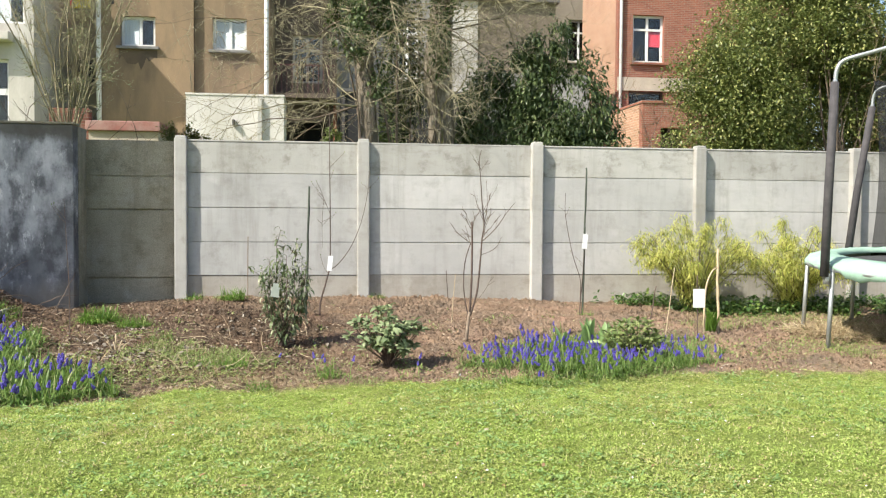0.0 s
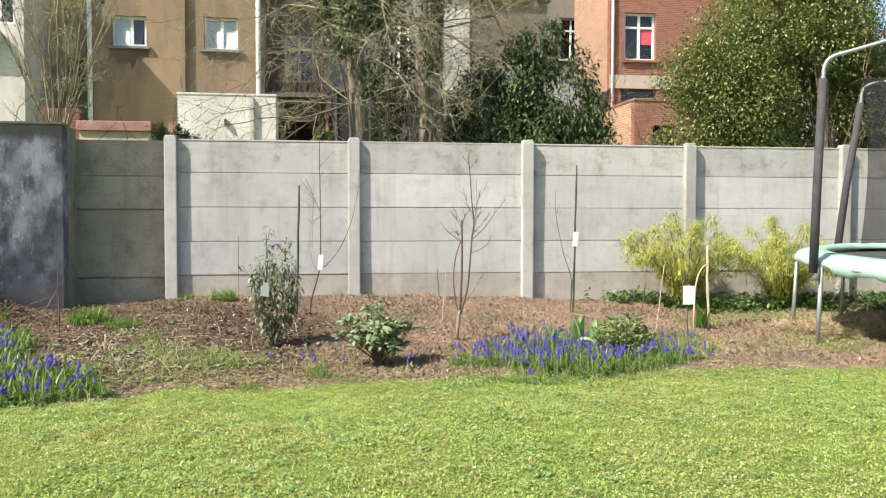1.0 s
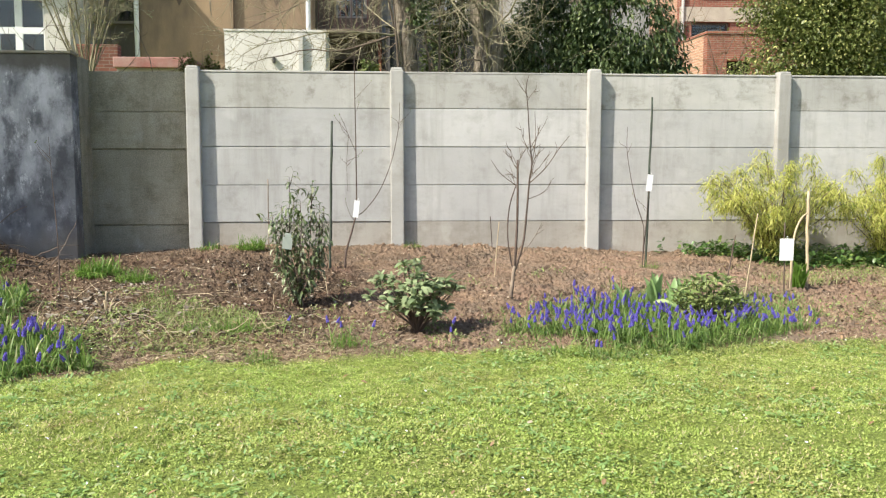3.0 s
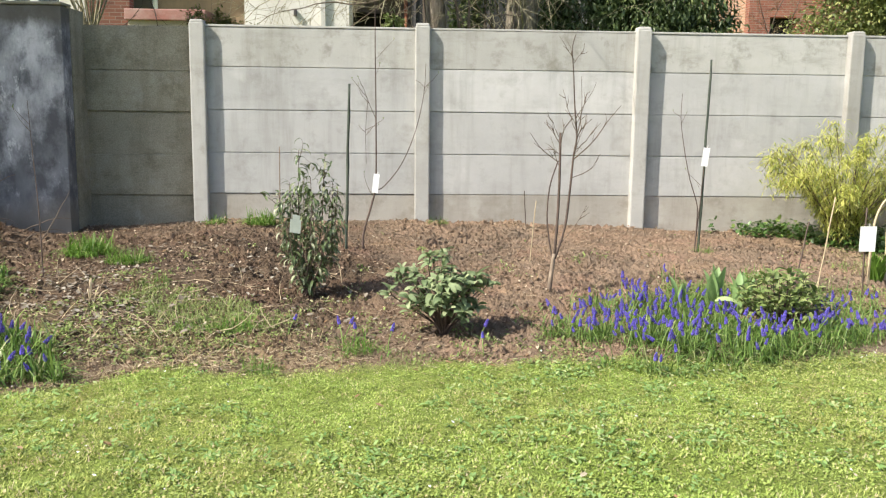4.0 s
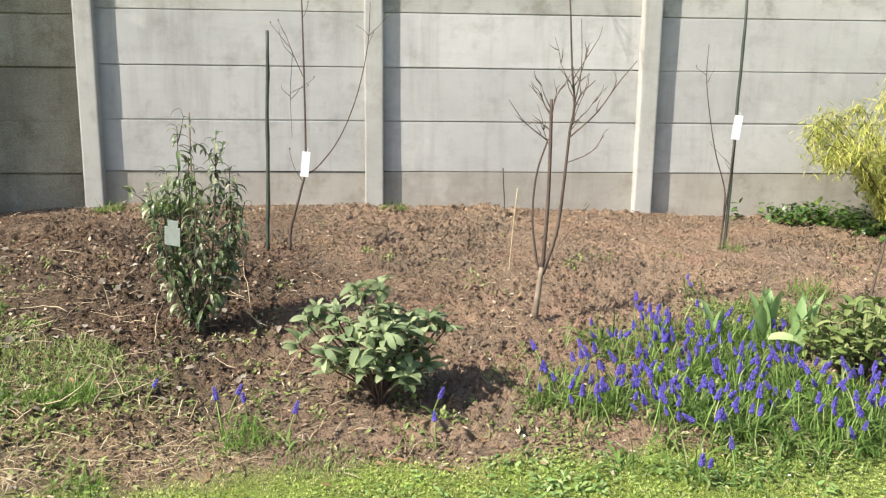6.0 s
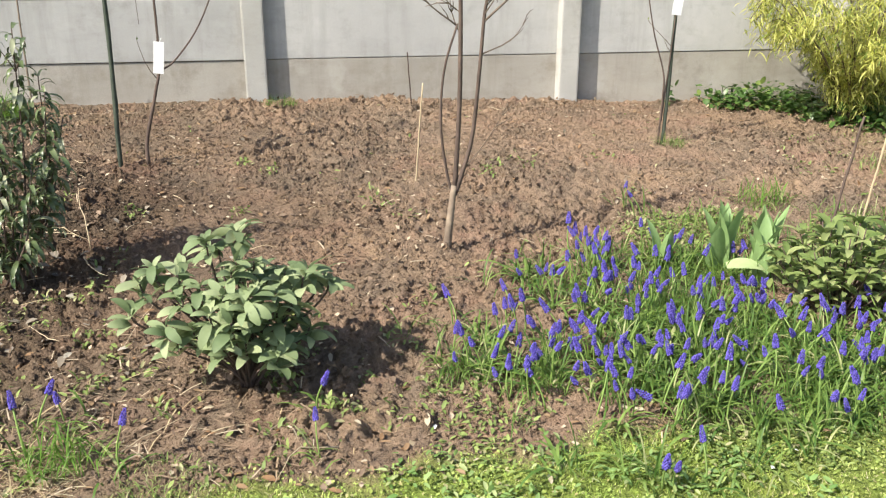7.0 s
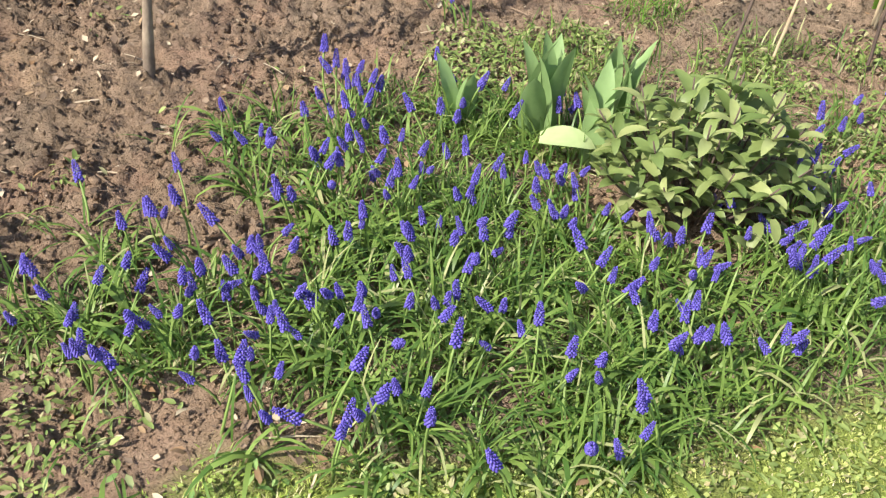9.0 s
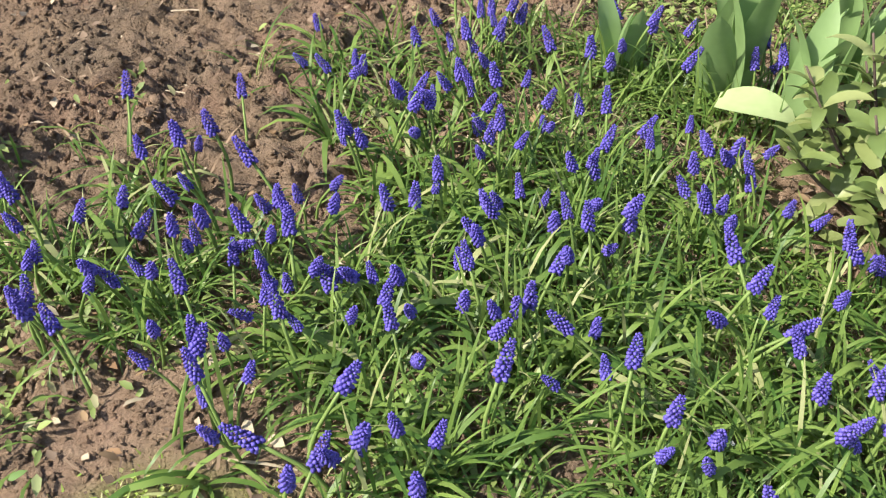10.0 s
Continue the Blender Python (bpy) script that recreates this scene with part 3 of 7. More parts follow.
def make_fence():
    fence = tagged(empty("fence_north"), "grey precast concrete panel fence with slim posts", "fence", kind="structure")
    bm = add_box(bmesh.new(), -0.068, 0.068, -0.078, 0.065, 0.1, 2.385, 0.012)
    add_box(bm, -0.062, 0.062, -0.072, 0.059, 2.37, 2.412, 0.019)
    post = part("post", bm, CONCRETE_POST, fence)
    post.location = (POSTS[0], 10.93, 0)
    for x in POSTS[1:]:
        p = post.copy()
        scene.collection.objects.link(p)
        p.location = (x + rng.uniform(-0.008, 0.008), 10.93 + rng.uniform(-0.004, 0.004), rng.uniform(-0.008, 0.004))
        p.rotation_euler = (rng.uniform(-0.004, 0.004), rng.uniform(-0.004, 0.004), 0)
    rows = [(0.10, 0.833, 0.004), (0.839, 1.211, 0.0), (1.219, 1.603, 0.0), (1.611, 1.995, 0.0), (2.003, 2.352, 0.0)]
    shared = [add_box(box(-0.986, 0.986, -0.0, 0.04, 0, z1 - z0, 0.004), -0.98, 0.98, 0.014, 0.034, 0.01, z1 - z0 + 0.02) for z0, z1, _ in rows]
    meshes = []
    for bm in shared:
        me = bpy.data.meshes.new("panel")
        bm.to_mesh(me)
        bm.free()
        me.materials.append(CONCRETE_BASE if not meshes else CONCRETE_TOP if len(meshes) == 4 else CONCRETE)
        meshes.append(me)
    cope = bpy.data.meshes.new("coping")
    bm = box(-0.986, 0.986, -0.006, 0.046, 0, 0.02, 0.005)
    bm.to_mesh(cope)
    bm.free()
    cope.materials.append(CONCRETE_POST)
    for x in POSTS[:-1]:
        for (z0, z1, back), me in zip(rows, meshes):
            if x == POSTS[0] and me.materials[0] == CONCRETE:
                me = me.copy()
                me.materials[0] = CONCRETE_GREY
            p = new("panel", me)
            p.parent = fence
            p.location = (x + 1.025, 10.93 + back + rng.uniform(-0.003, 0.004), z0 + rng.uniform(-0.002, 0.002))
            p.rotation_euler = (rng.uniform(-0.006, 0.006), rng.uniform(-0.0015, 0.0015), 0)
        c = new("coping", cope)
        c.parent = fence
        c.location = (x + 1.025, 10.932, 2.355)
    # the short, darker bay beside the coated wall
    for z0, z1, back in ((0.10, 0.806, 0.012), (0.817, 1.184, 0.0), (1.196, 1.574, 0.014), (1.586, 1.946, 0.002), (1.957, 2.352, 0.006)):
        part("panel", add_box(box(-2.5, -1.425, 10.932 + back, 10.975 + back, z0, z1, 0.005), -2.49, -1.43, 10.949 + back, 10.97 + back, z0 + 0.01, z1 + 0.02 * (z1 < 2.3)), CONCRETE_DARK, fence, "old stained dark concrete panel")
    return fence


make_fence()


def make_coated_wall():
    wall = tagged(empty("wall_west"), "blue-grey coated wall with whitish lime bloom", "wall", kind="structure")
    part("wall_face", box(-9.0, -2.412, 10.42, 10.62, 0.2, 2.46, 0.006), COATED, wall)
    part("wall_end", box(-2.427, -2.405, 10.623, 10.95, 0.2, 2.462, 0.004), CONCRETE_DARK, wall, "dark weathered wall end")
    part("wall_return", box(-2.62, -2.43, 10.623, 10.95, 0.2, 2.458), CONCRETE_BASE, wall)
    part("wall_cap", box(-9.0, -2.4, 10.405, 10.64, 2.465, 2.49, 0.006), CONCRETE_DARK, wall, "thin dark mortar capping")


make_coated_wall()

def make_shade_block():
    # Unseen block, added so its shadow covers the wall and the bay up to the first post.
    h = tagged(empty("neighbour_house"), "unseen house-high block added to shade the old bay and coated wall", "house")
    part("wall", box(-13.0, -4.86, 9.15, 9.5, 0.2, 9.6), COATED, h)
    part("side_wall", box(-5.16, -4.86, 9.503, 10.26, 0.2, 9.6), COATED, h)
    part("roof", box(-13.1, -4.86, 9.12, 10.3, 9.603, 9.8), COATED, h)


make_shade_block()

# ---- houses behind ----
RENDER_BEIGE = surface("beige_render", (0.31, 0.22, 0.135), (0.18, 0.135, 0.09), 0.7, 25, 0.9, 0.2, 0.4, 0.01, (0.085, 0.07, 0.058), 0.55, (1.6, 1.6, 0.5))
RENDER_DAMP = surface("damp_render", (0.17, 0.125, 0.085), (0.11, 0.085, 0.062), 0.9, 20, 0.9, 0.2, 0.4, 0.01, (0.07, 0.06, 0.05), 0.8)
RENDER_CREAM = surface("cream_render", (0.60, 0.57, 0.52), (0.48, 0.455, 0.41), 0.8, 25, 0.85, 0.2, 0.3, 0.008, (0.27, 0.24, 0.2), 0.6, (1, 1, 0.4))
RENDER_WHITE = surface("white_render", (0.68, 0.655, 0.615), (0.58, 0.555, 0.51), 0.8, 25, 0.85, 0.2, 0.3, 0.008, (0.4, 0.37, 0.31), 0.5, (1, 1, 0.5))
RENDER_PALE = surface("pale_brown_render", (0.33, 0.285, 0.22), (0.24, 0.205, 0.155), 0.9, 20, 0.9, 0.2, 0.4, 0.01, (0.2, 0.17, 0.13), 0.5, (1, 1, 0.5))
RENDER_BROWN_PALE = surface("worn_brown_render", (0.22, 0.18, 0.135), (0.155, 0.125, 0.098), 0.9, 20, 0.9, 0.2, 0.4, 0.01, (0.12, 0.10, 0.08), 0.5, (1, 1, 0.5))
RENDER_BROWN = surface("brown_render", (0.15, 0.115, 0.09), (0.10, 0.078, 0.063), 0.9, 20, 0.9, 0.2, 0.4, 0.01, (0.07, 0.06, 0.05), 0.4)
RENDER_GREY = surface("grey_render", (0.36, 0.35, 0.33), (0.27, 0.26, 0.25), 0.9, 20, 0.9, 0.2, 0.4, 0.01, (0.15, 0.14, 0.13), 0.4, (1, 1, 0.5))
FRAME_WHITE = surface("white_window_frame", (0.78, 0.78, 0.76), (0.7, 0.7, 0.68), 3, 40, 0.4, 0.4, 0.1)
STONE = surface("blue_stone", (0.16, 0.155, 0.15), (0.24, 0.23, 0.22), 4, 40, 0.8, 0.25, 0.3)
BAND = surface("pale_stone_band", (0.50, 0.44, 0.35), (0.4, 0.35, 0.28), 3, 40, 0.85, 0.2, 0.3)
ZINC = surface("zinc_pipe", (0.52, 0.50, 0.46), (0.42, 0.41, 0.39), 3, 40, 0.55, 0.4, 0.1)
ROOFING = surface("roofing", (0.10, 0.095, 0.09), (0.15, 0.14, 0.135), 4, 40, 0.9, 0.2, 0.3)
# Near black: the shade inside rooms and openings is put into the colour.
SHADE_BLACK = surface("dark_interior", (0.03, 0.03, 0.032), (0.05, 0.048, 0.045), 2, 20, 0.9, 0.1, 0.1)
CURTAIN = surface("white_curtain", (0.72, 0.73, 0.74), (0.6, 0.61, 0.63), 4, 30, 0.9, 0.1, 0.3, 0.02, None, 1, (8, 8, 0.3))
RED_CLOTH = surface("red_cloth", (0.62, 0.06, 0.09), (0.5, 0.05, 0.07), 5, 60, 0.8, 0.2, 0.2)
YELLOW_CLOTH = surface("yellow_cloth", (0.75, 0.62, 0.05), (0.65, 0.52, 0.04), 5, 60, 0.8, 0.2, 0.2)
TERRACOTTA = surface("clay_pipe", (0.27, 0.105, 0.055), (0.19, 0.075, 0.04), 3, 40, 0.7, 0.2, 0.2)
RAIL = surface("iron_rail", (0.06, 0.055, 0.055), (0.1, 0.09, 0.085), 9, 60, 0.6, 0.3, 0.2)
RED_TILE = surface("faded_red_tile", (0.36, 0.17, 0.145), (0.27, 0.12, 0.1), 3, 30, 0.85, 0.2, 0.4, 0.01, (0.4, 0.3, 0.26), 2.0)
RAIL_RED = surface("rusty_rail", (0.085, 0.045, 0.042), (0.12, 0.062, 0.058), 9, 60, 0.7, 0.2, 0.2)


def brick_material(name, a, b, mortar, scale=1.0):
    m, nt, bs = mat_new(name, 0.9, 0.15)
    geo = nt.nodes.new("ShaderNodeNewGeometry")
    sp, ad, cb = nt.nodes.new("ShaderNodeSeparateXYZ"), nt.nodes.new("ShaderNodeMath"), nt.nodes.new("ShaderNodeCombineXYZ")
    nt.links.new(geo.outputs["Position"], sp.inputs[0])
    nt.links.new(sp.outputs[0], ad.inputs[0])
    nt.links.new(sp.outputs[1], ad.inputs[1])
    nt.links.new(ad.outputs[0], cb.inputs[0])
    nt.links.new(sp.outputs[2], cb.inputs[1])
    br = nd(nt, "ShaderNodeTexBrick", Color1=(*a, 1), Color2=(*b, 1), Mortar=(*mortar, 1), Scale=1.0)
    br.inputs["Brick Width"].default_value, br.inputs["Row Height"].default_value, br.inputs["Mortar Size"].default_value = 0.22 * scale, 0.068 * scale, 0.007 * scale
    nt.links.new(cb.outputs[0], br.inputs["Vector"])
    st = noise_fac(nt, coords(nt), 0.7, 6, 0.65, 0.45, 0.75)
    col = mix(nt, times(nt, st, 0.45), br.outputs[0], mix(nt, 1.0, br.outputs[0], (0.5, 0.45, 0.42), "MULTIPLY"))
    nt.links.new(col, bs.inputs["Base Color"])
    inv = nt.nodes.new("ShaderNodeInvert")
    nt.links.new(br.outputs["Fac"], inv.inputs[1])
    bump(nt, bs, inv.outputs[0], 0.5, 0.01)
    return m


BRICK_RED = brick_material("red_brick", (0.29, 0.11, 0.072), (0.22, 0.08, 0.056), (0.27, 0.21, 0.17))
BRICK_DULL = brick_material("dull_brick", (0.20, 0.09, 0.062), (0.145, 0.068, 0.05), (0.20, 0.16, 0.13))
# Paler orange brick for sun-facing sides: the sunlight is put into the colour.
BRICK_SUNLIT = brick_material("orange_brick", (0.43, 0.255, 0.165), (0.34, 0.19, 0.125), (0.44, 0.36, 0.285), 1.25)


def glass_material():
    m, nt, bs = mat_new("window_glass", 0.04, 0.5)
    bs.inputs["Base Color"].default_value = (0.9, 0.95, 0.95, 1)
    bs.inputs["Transmission Weight"].default_value = 1.0
    bs.inputs["IOR"].default_value = 1.45
    return m


GLASS = glass_material()


def holed_wall(x0, x1, y0, y1, z0, z1, holes):
    """A wall facing -y with openings (hx0, hx1, hz0, hz1) that go through."""
    bm = bmesh.new()
    xs = sorted({x0, x1, *[h[0] for h in holes], *[h[1] for h in holes]})
    for a, b in zip(xs[:-1], xs[1:]):
        cuts = sorted((h[2], h[3]) for h in holes if h[0] <= a + 1e-6 and h[1] >= b - 1e-6)
        z = z0
        for c, d in cuts:
            if c > z:
                add_box(bm, a, b, y0, y1, z, c)
            z = d
        if z < z1:
            add_box(bm, a, b, y0, y1, z, z1)
    bmesh.ops.remove_doubles(bm, verts=bm.verts, dist=0.0005)
    return bm


def add_window(house, x0, x1, z0, z1, y, upright=(0.5,), cross=(), frame_mat=None, sill=None, curtain=None, depth=0.16, bar=0.045):
    """A window in an opening of a wall whose outer face is at y: frame, panes, near-black sheet for the unlit room,
    sill.
    """
    frame_mat = frame_mat or FRAME_WHITE
    w = 0.085
    yy = y + depth
    bm = bmesh.new()
    rings = []
    for yq in (yy, yy + 0.07):
        for a, b, c, d in ((x0, x1, z0, z1), (x0 + w, x1 - w, z0 + w, z1 - w)):
            rings.append([bm.verts.new(q) for q in ((a, yq, c), (b, yq, c), (b, yq, d), (a, yq, d))])
    for r0, r1 in ((0, 1), (3, 2), (2, 0), (1, 3)):
        for i in range(4):
            j = (i + 1) % 4
            bm.faces.new((rings[r0][i], rings[r0][j], rings[r1][j], rings[r1][i]))
    win = part("window", bm, frame_mat, house)
    for u in upright:
        xm = x0 + (x1 - x0) * u
        part("mullion", box(xm - bar, xm + bar, yy - 0.006, yy + 0.066, z0 + w + 0.001, z1 - w - 0.001), frame_mat, win)
    for u in cross:
        zm = z0 + (z1 - z0) * u
        part("transom", box(x0 + w + 0.001, x1 - w - 0.001, yy - 0.012, yy + 0.06, zm - 0.9 * bar, zm + 0.9 * bar), frame_mat, win)
    edges = [x0 + w] + [x0 + (x1 - x0) * u for u in upright] + [x1 - w]
    for a, b in zip(edges[:-1], edges[1:]):
        p = part("pane", box(a, b, yy + 0.02, yy + 0.03, z0 + w, z1 - w), GLASS, win)
        p.visible_shadow = False
    part("room", box(x0 - 0.2, x1 + 0.2, yy + 0.5, yy + 0.55, z0 - 0.2, z1 + 0.2), SHADE_BLACK, win, "near-black sheet for the unlit interior")
    if sill:
        part("sill", box(x0 - 0.12, x1 + 0.12, y - 0.12, y + depth, z0 - 0.09, z0 - 0.004, 0.01), sill, win, "projecting stone sill")
    if curtain:
        a, b, c, d, m = curtain
        part("curtain", box(x0 + (x1 - x0) * a, x0 + (x1 - x0) * b, yy + 0.04, yy + 0.05, z0 + (z1 - z0) * c, z0 + (z1 - z0) * d), m, win, "drawn cloth behind the pane")
    return win


def close_house(house, x0, x1, y0, y1, z1, side, roof=True):
    """Side and back walls, and the flat roof."""
    part("side_wall", box(x0, x0 + 0.3, y0 + 0.301, y1, 0.2, z1), side, house)
    part("side_wall", box(x1 - 0.3, x1, y0 + 0.301, y1, 0.2, z1), side, house)
    part("back_wall", box(x0 + 0.301, x1 - 0.301, y1 - 0.3, y1, 0.2, z1), side, house)
    if roof:
        part("roof", box(x0 - 0.2, x1 + 0.2, y0 - 0.25, y1 + 0.2, z1 + 0.002, z1 + 0.3), ROOFING, house)


def make_beige_house():
    h = tagged(empty("beige_house", pose(-4, 30, 0.4)), "old beige rendered house with stained walls and white windows", "house")
    h.matrix_basis = Matrix()
    wa, wb = (-6.02, -4.96, 6.85, 7.8), (-3.21, -2.14, 6.85, 7.88)
    hi = [(a, b, c + 3.4, d + 3.4) for a, b, c, d in (wa, wb)]
    part("wall", holed_wall(-6.75, -3.78, 29.9, 30.2, 0.2, 14, [wa, hi[0]]), RENDER_BEIGE, h)
    part("wall", holed_wall(-3.776, -1.3, 30.06, 30.36, 0.2, 14, [wb, hi[1]]), RENDER_BEIGE, h)
    add_window(h, *wa, 29.9, (0.56,), (), None, STONE, (0.05, 0.5, 0.05, 0.95, CURTAIN))
    add_window(h, *wb, 30.06, (0.52,), (), None, STONE, (0.05, 0.95, 0.05, 0.9, CURTAIN))
    add_window(h, *hi[0], 29.9, (0.56,), (), None, STONE)
    add_window(h, *hi[1], 30.06, (0.52,), (), None, STONE)
    close_house(h, -6.75, -1.3, 30.0, 38, 14, RENDER_BEIGE)
    for x, y in ((-6.66, 29.8), (-1.5, 29.93)):
        tube("downpipe", [(x, y, 0.4), (x, y, 14)], [0.075, 0.075], FRAME_WHITE, h, 10, "white painted rain downpipe")
    g = np.random.default_rng(120)
    for a, b, y in ((-6.08, -4.9, 29.9), (-3.3, -2.05, 30.06)):
        bm = bmesh.new()
        edge = np.linspace(a, b, 15)
        drop = 6.76 - 0.12 - 0.55 * g.uniform(0.25, 1, 15) * np.sin(np.linspace(0.5, 2.7, 15))
        top = [bm.verts.new((q, y - 0.004, 6.757)) for q in edge]
        low = [bm.verts.new((q, y - 0.004, d)) for q, d in zip(edge, drop)]
        for k in range(14):
            bm.faces.new((top[k], low[k], low[k + 1], top[k + 1]))
        part("damp_stain", bm, RENDER_DAMP, h, "dark damp drips below a sill")
    # a near-black block shows the shade in the hole
    part("vent_hole", box(-6.35, -6.22, 29.885, 29.905, 8.15, 8.28, 0.01), SHADE_BLACK, h)


def make_white_annex():
    a = tagged(empty("white_annex"), "low whitewashed annex in front of the beige house", "annex")
    part("wall", box(-3.70, -0.86, 27.6, 29.8, 0.2, 5.07), RENDER_WHITE, a)
    part("coping", box(-3.72, -0.84, 27.58, 29.8, 5.073, 5.13), RENDER_WHITE, a)
    part("downpipe", box(-1.62, -1.5, 27.48, 27.597, 0.4, 5.0), ZINC, a)
    part("wall_lamp", box(-2.36, -2.28, 27.45, 27.597, 4.18, 4.36, 0.02), RAIL, a, "small black wall lamp")


def make_white_house():
    h = tagged(empty("white_house"), "white rendered house with a wide multi-pane window", "house")
    big = (-10.75, -8.75, 3.1, 6.02)
    up = (-10.0, -8.3, 7.05, 8.7)
    part("wall", holed_wall(-15, -8.05, 28.0, 28.3, 0.2, 9.2, [big, up]), RENDER_CREAM, h)
    add_window(h, *big, 28.0, (0.3, 0.62), (0.68,), None, None, bar=0.1)
    add_window(h, *up, 28.0, (0.5,), (0.72,), None, None, (0.3, 0.75, 0.0, 1.0, CURTAIN))
    part("ledge", box(-15, -8.6, 27.55, 27.997, 6.5, 6.75, 0.03), RENDER_CREAM, h, "balcony ledge")
    rail = part("balcony_rail", box(-12.4, -9.95, 27.6, 27.63, 7.65, 7.7), RAIL, h, "dark iron balcony rail")
    me = None
    for i in range(14):
        b = part("bar", box(-0.012, 0.012, -0.012, 0.012, 0, 0.9) if me is None else me, RAIL, rail)
        me = b.data
        b.location = (-12.3 + i * 0.17, 27.615, 6.75)
    close_house(h, -15, -8.05, 28.0, 36, 9.2, RENDER_CREAM)


def make_recess_house():
    h = tagged(empty("brown_back_house"), "pale brown rendered back wall in a recess between houses", "house")
    w = (-7.9, -7.25, 5.95, 6.75)
    part("wall", holed_wall(-9.6, -6.8, 32, 32.3, 0.2, 13, [w]), RENDER_PALE, h)
    add_window(h, *w, 32, (0.5,), (), RAIL, BAND)
    part("roof", box(-8.2, -6.8, 31.8, 33, 13.003, 13.2), ROOFING, h)
    part("banner", box(-8.0, -7.4, 31.9, 31.92, 8.42, 9.0), YELLOW_CLOTH, h, "yellow cloth on the rail")
    part("banner", box(-8.5, -8.004, 31.9, 31.92, 8.42, 9.0), RED_CLOTH, h, "red cloth on the rail")


def make_dark_house():
    h = tagged(empty("dark_house"), "dark brown house front with iron balconies", "house")
    door = (-1.0, 0.45, 0.2, 4.7)
    win = (-0.7, 0.3, 6.0, 7.6)
    win2 = (-0.7, 0.3, 9.3, 10.8)
    part("wall", holed_wall(-1.296, 0.78, 31, 31.3, 0.2, 13.5, [door, win, win2]), RENDER_BROWN, h)
    # the passage's shade is a near-black sheet
    part("room", box(-1.1, 0.6, 32.2, 32.25, 0.2, 5), SHADE_BLACK, h, "near-black sheet for the shade in the passage")
    add_window(h, *win, 31, (0.5,), (0.7,), RENDER_GREY)
    add_window(h, *win2, 31, (0.5,), (0.7,), RENDER_GREY)
    rail = part("balcony_rail", box(-1.25, 0.7, 30.2, 30.24, 6.45, 6.5), RAIL_RED, h, "rusty red balcony rail")
    part("balcony_slab", box(-1.25, 0.7, 30.15, 30.99, 5.4, 5.55), RENDER_BROWN, h)
    me = None
    for i in range(12):
        b = part("bar", box(-0.014, 0.014, -0.012, 0.012, 0, 0.9) if me is None else me, RAIL_RED, rail)
        me = b.data
        b.location = (-1.2 + i * 0.17, 30.22, 5.55)
    part("roof", box(-1.29, 0.77, 30.8, 37, 13.503, 13.7), ROOFING, h)


def make_grey_house():
    h = tagged(empty("grey_house"), "grey and white rendered house seen between trees", "house")
    ws = [(2.9, 3.65, 6.4, 8.7), (2.9, 3.65, 10, 12), (1.2, 2.2, 3.0, 5.0), (3.2, 4.4, 1.6, 4.6)]
    part("wall", holed_wall(0.784, 4.85, 32, 32.3, 0.2, 13.5, ws), RENDER_GREY, h)
    part("wall", holed_wall(4.854, 8.6, 31.8, 32.1, 0.2, 9.2, []), RENDER_BROWN_PALE, h)
    part("wall_strip", box(4.85, 5.76, 31.75, 31.797, 0.2, 9.15), RENDER_CREAM, h, "whitewashed strip of wall")
    for i, w in enumerate(ws):
        add_window(h, *w, 32, (0.5,), (0.7,), FRAME_WHITE, BAND)
    part("roof", box(0.784, 4.85, 31.6, 38, 13.503, 13.7), ROOFING, h)
    part("side_wall", box(4.55, 4.85, 32.303, 38, 0.2, 13.5), RENDER_GREY, h)
    part("roof", box(4.854, 8.7, 31.6, 38, 9.203, 9.3), ROOFING, h)
    part("wall", box(6.0, 9.74, 31.3, 31.797, 0.2, 6.6), RENDER_GREY, h, "lower grey rendered storey")
    # one solid box; the shade of the lower storey is its near-black colour
    v = part("veranda", box(0.9, 5.5, 30.0, 31.7, 0.2, 5.6), SHADE_BLACK, h, "glazed veranda as a box coloured near black for its shade")
    for k in range(5):
        part("mullion", box(0.95 + k * 1.12, 1.02 + k * 1.12, 29.94, 29.997, 0.3, 5.55), RAIL, v)
    part("gutter", box(0.85, 5.55, 29.9, 30.05, 5.603, 5.7), ROOFING, v, "dark weathered gutter")
    tube("downpipe", [(0.72, 30.6, 0.4), (0.72, 30.6, 5.25)], [0.06, 0.06], TERRACOTTA, h, 10, "orange clay downpipe")


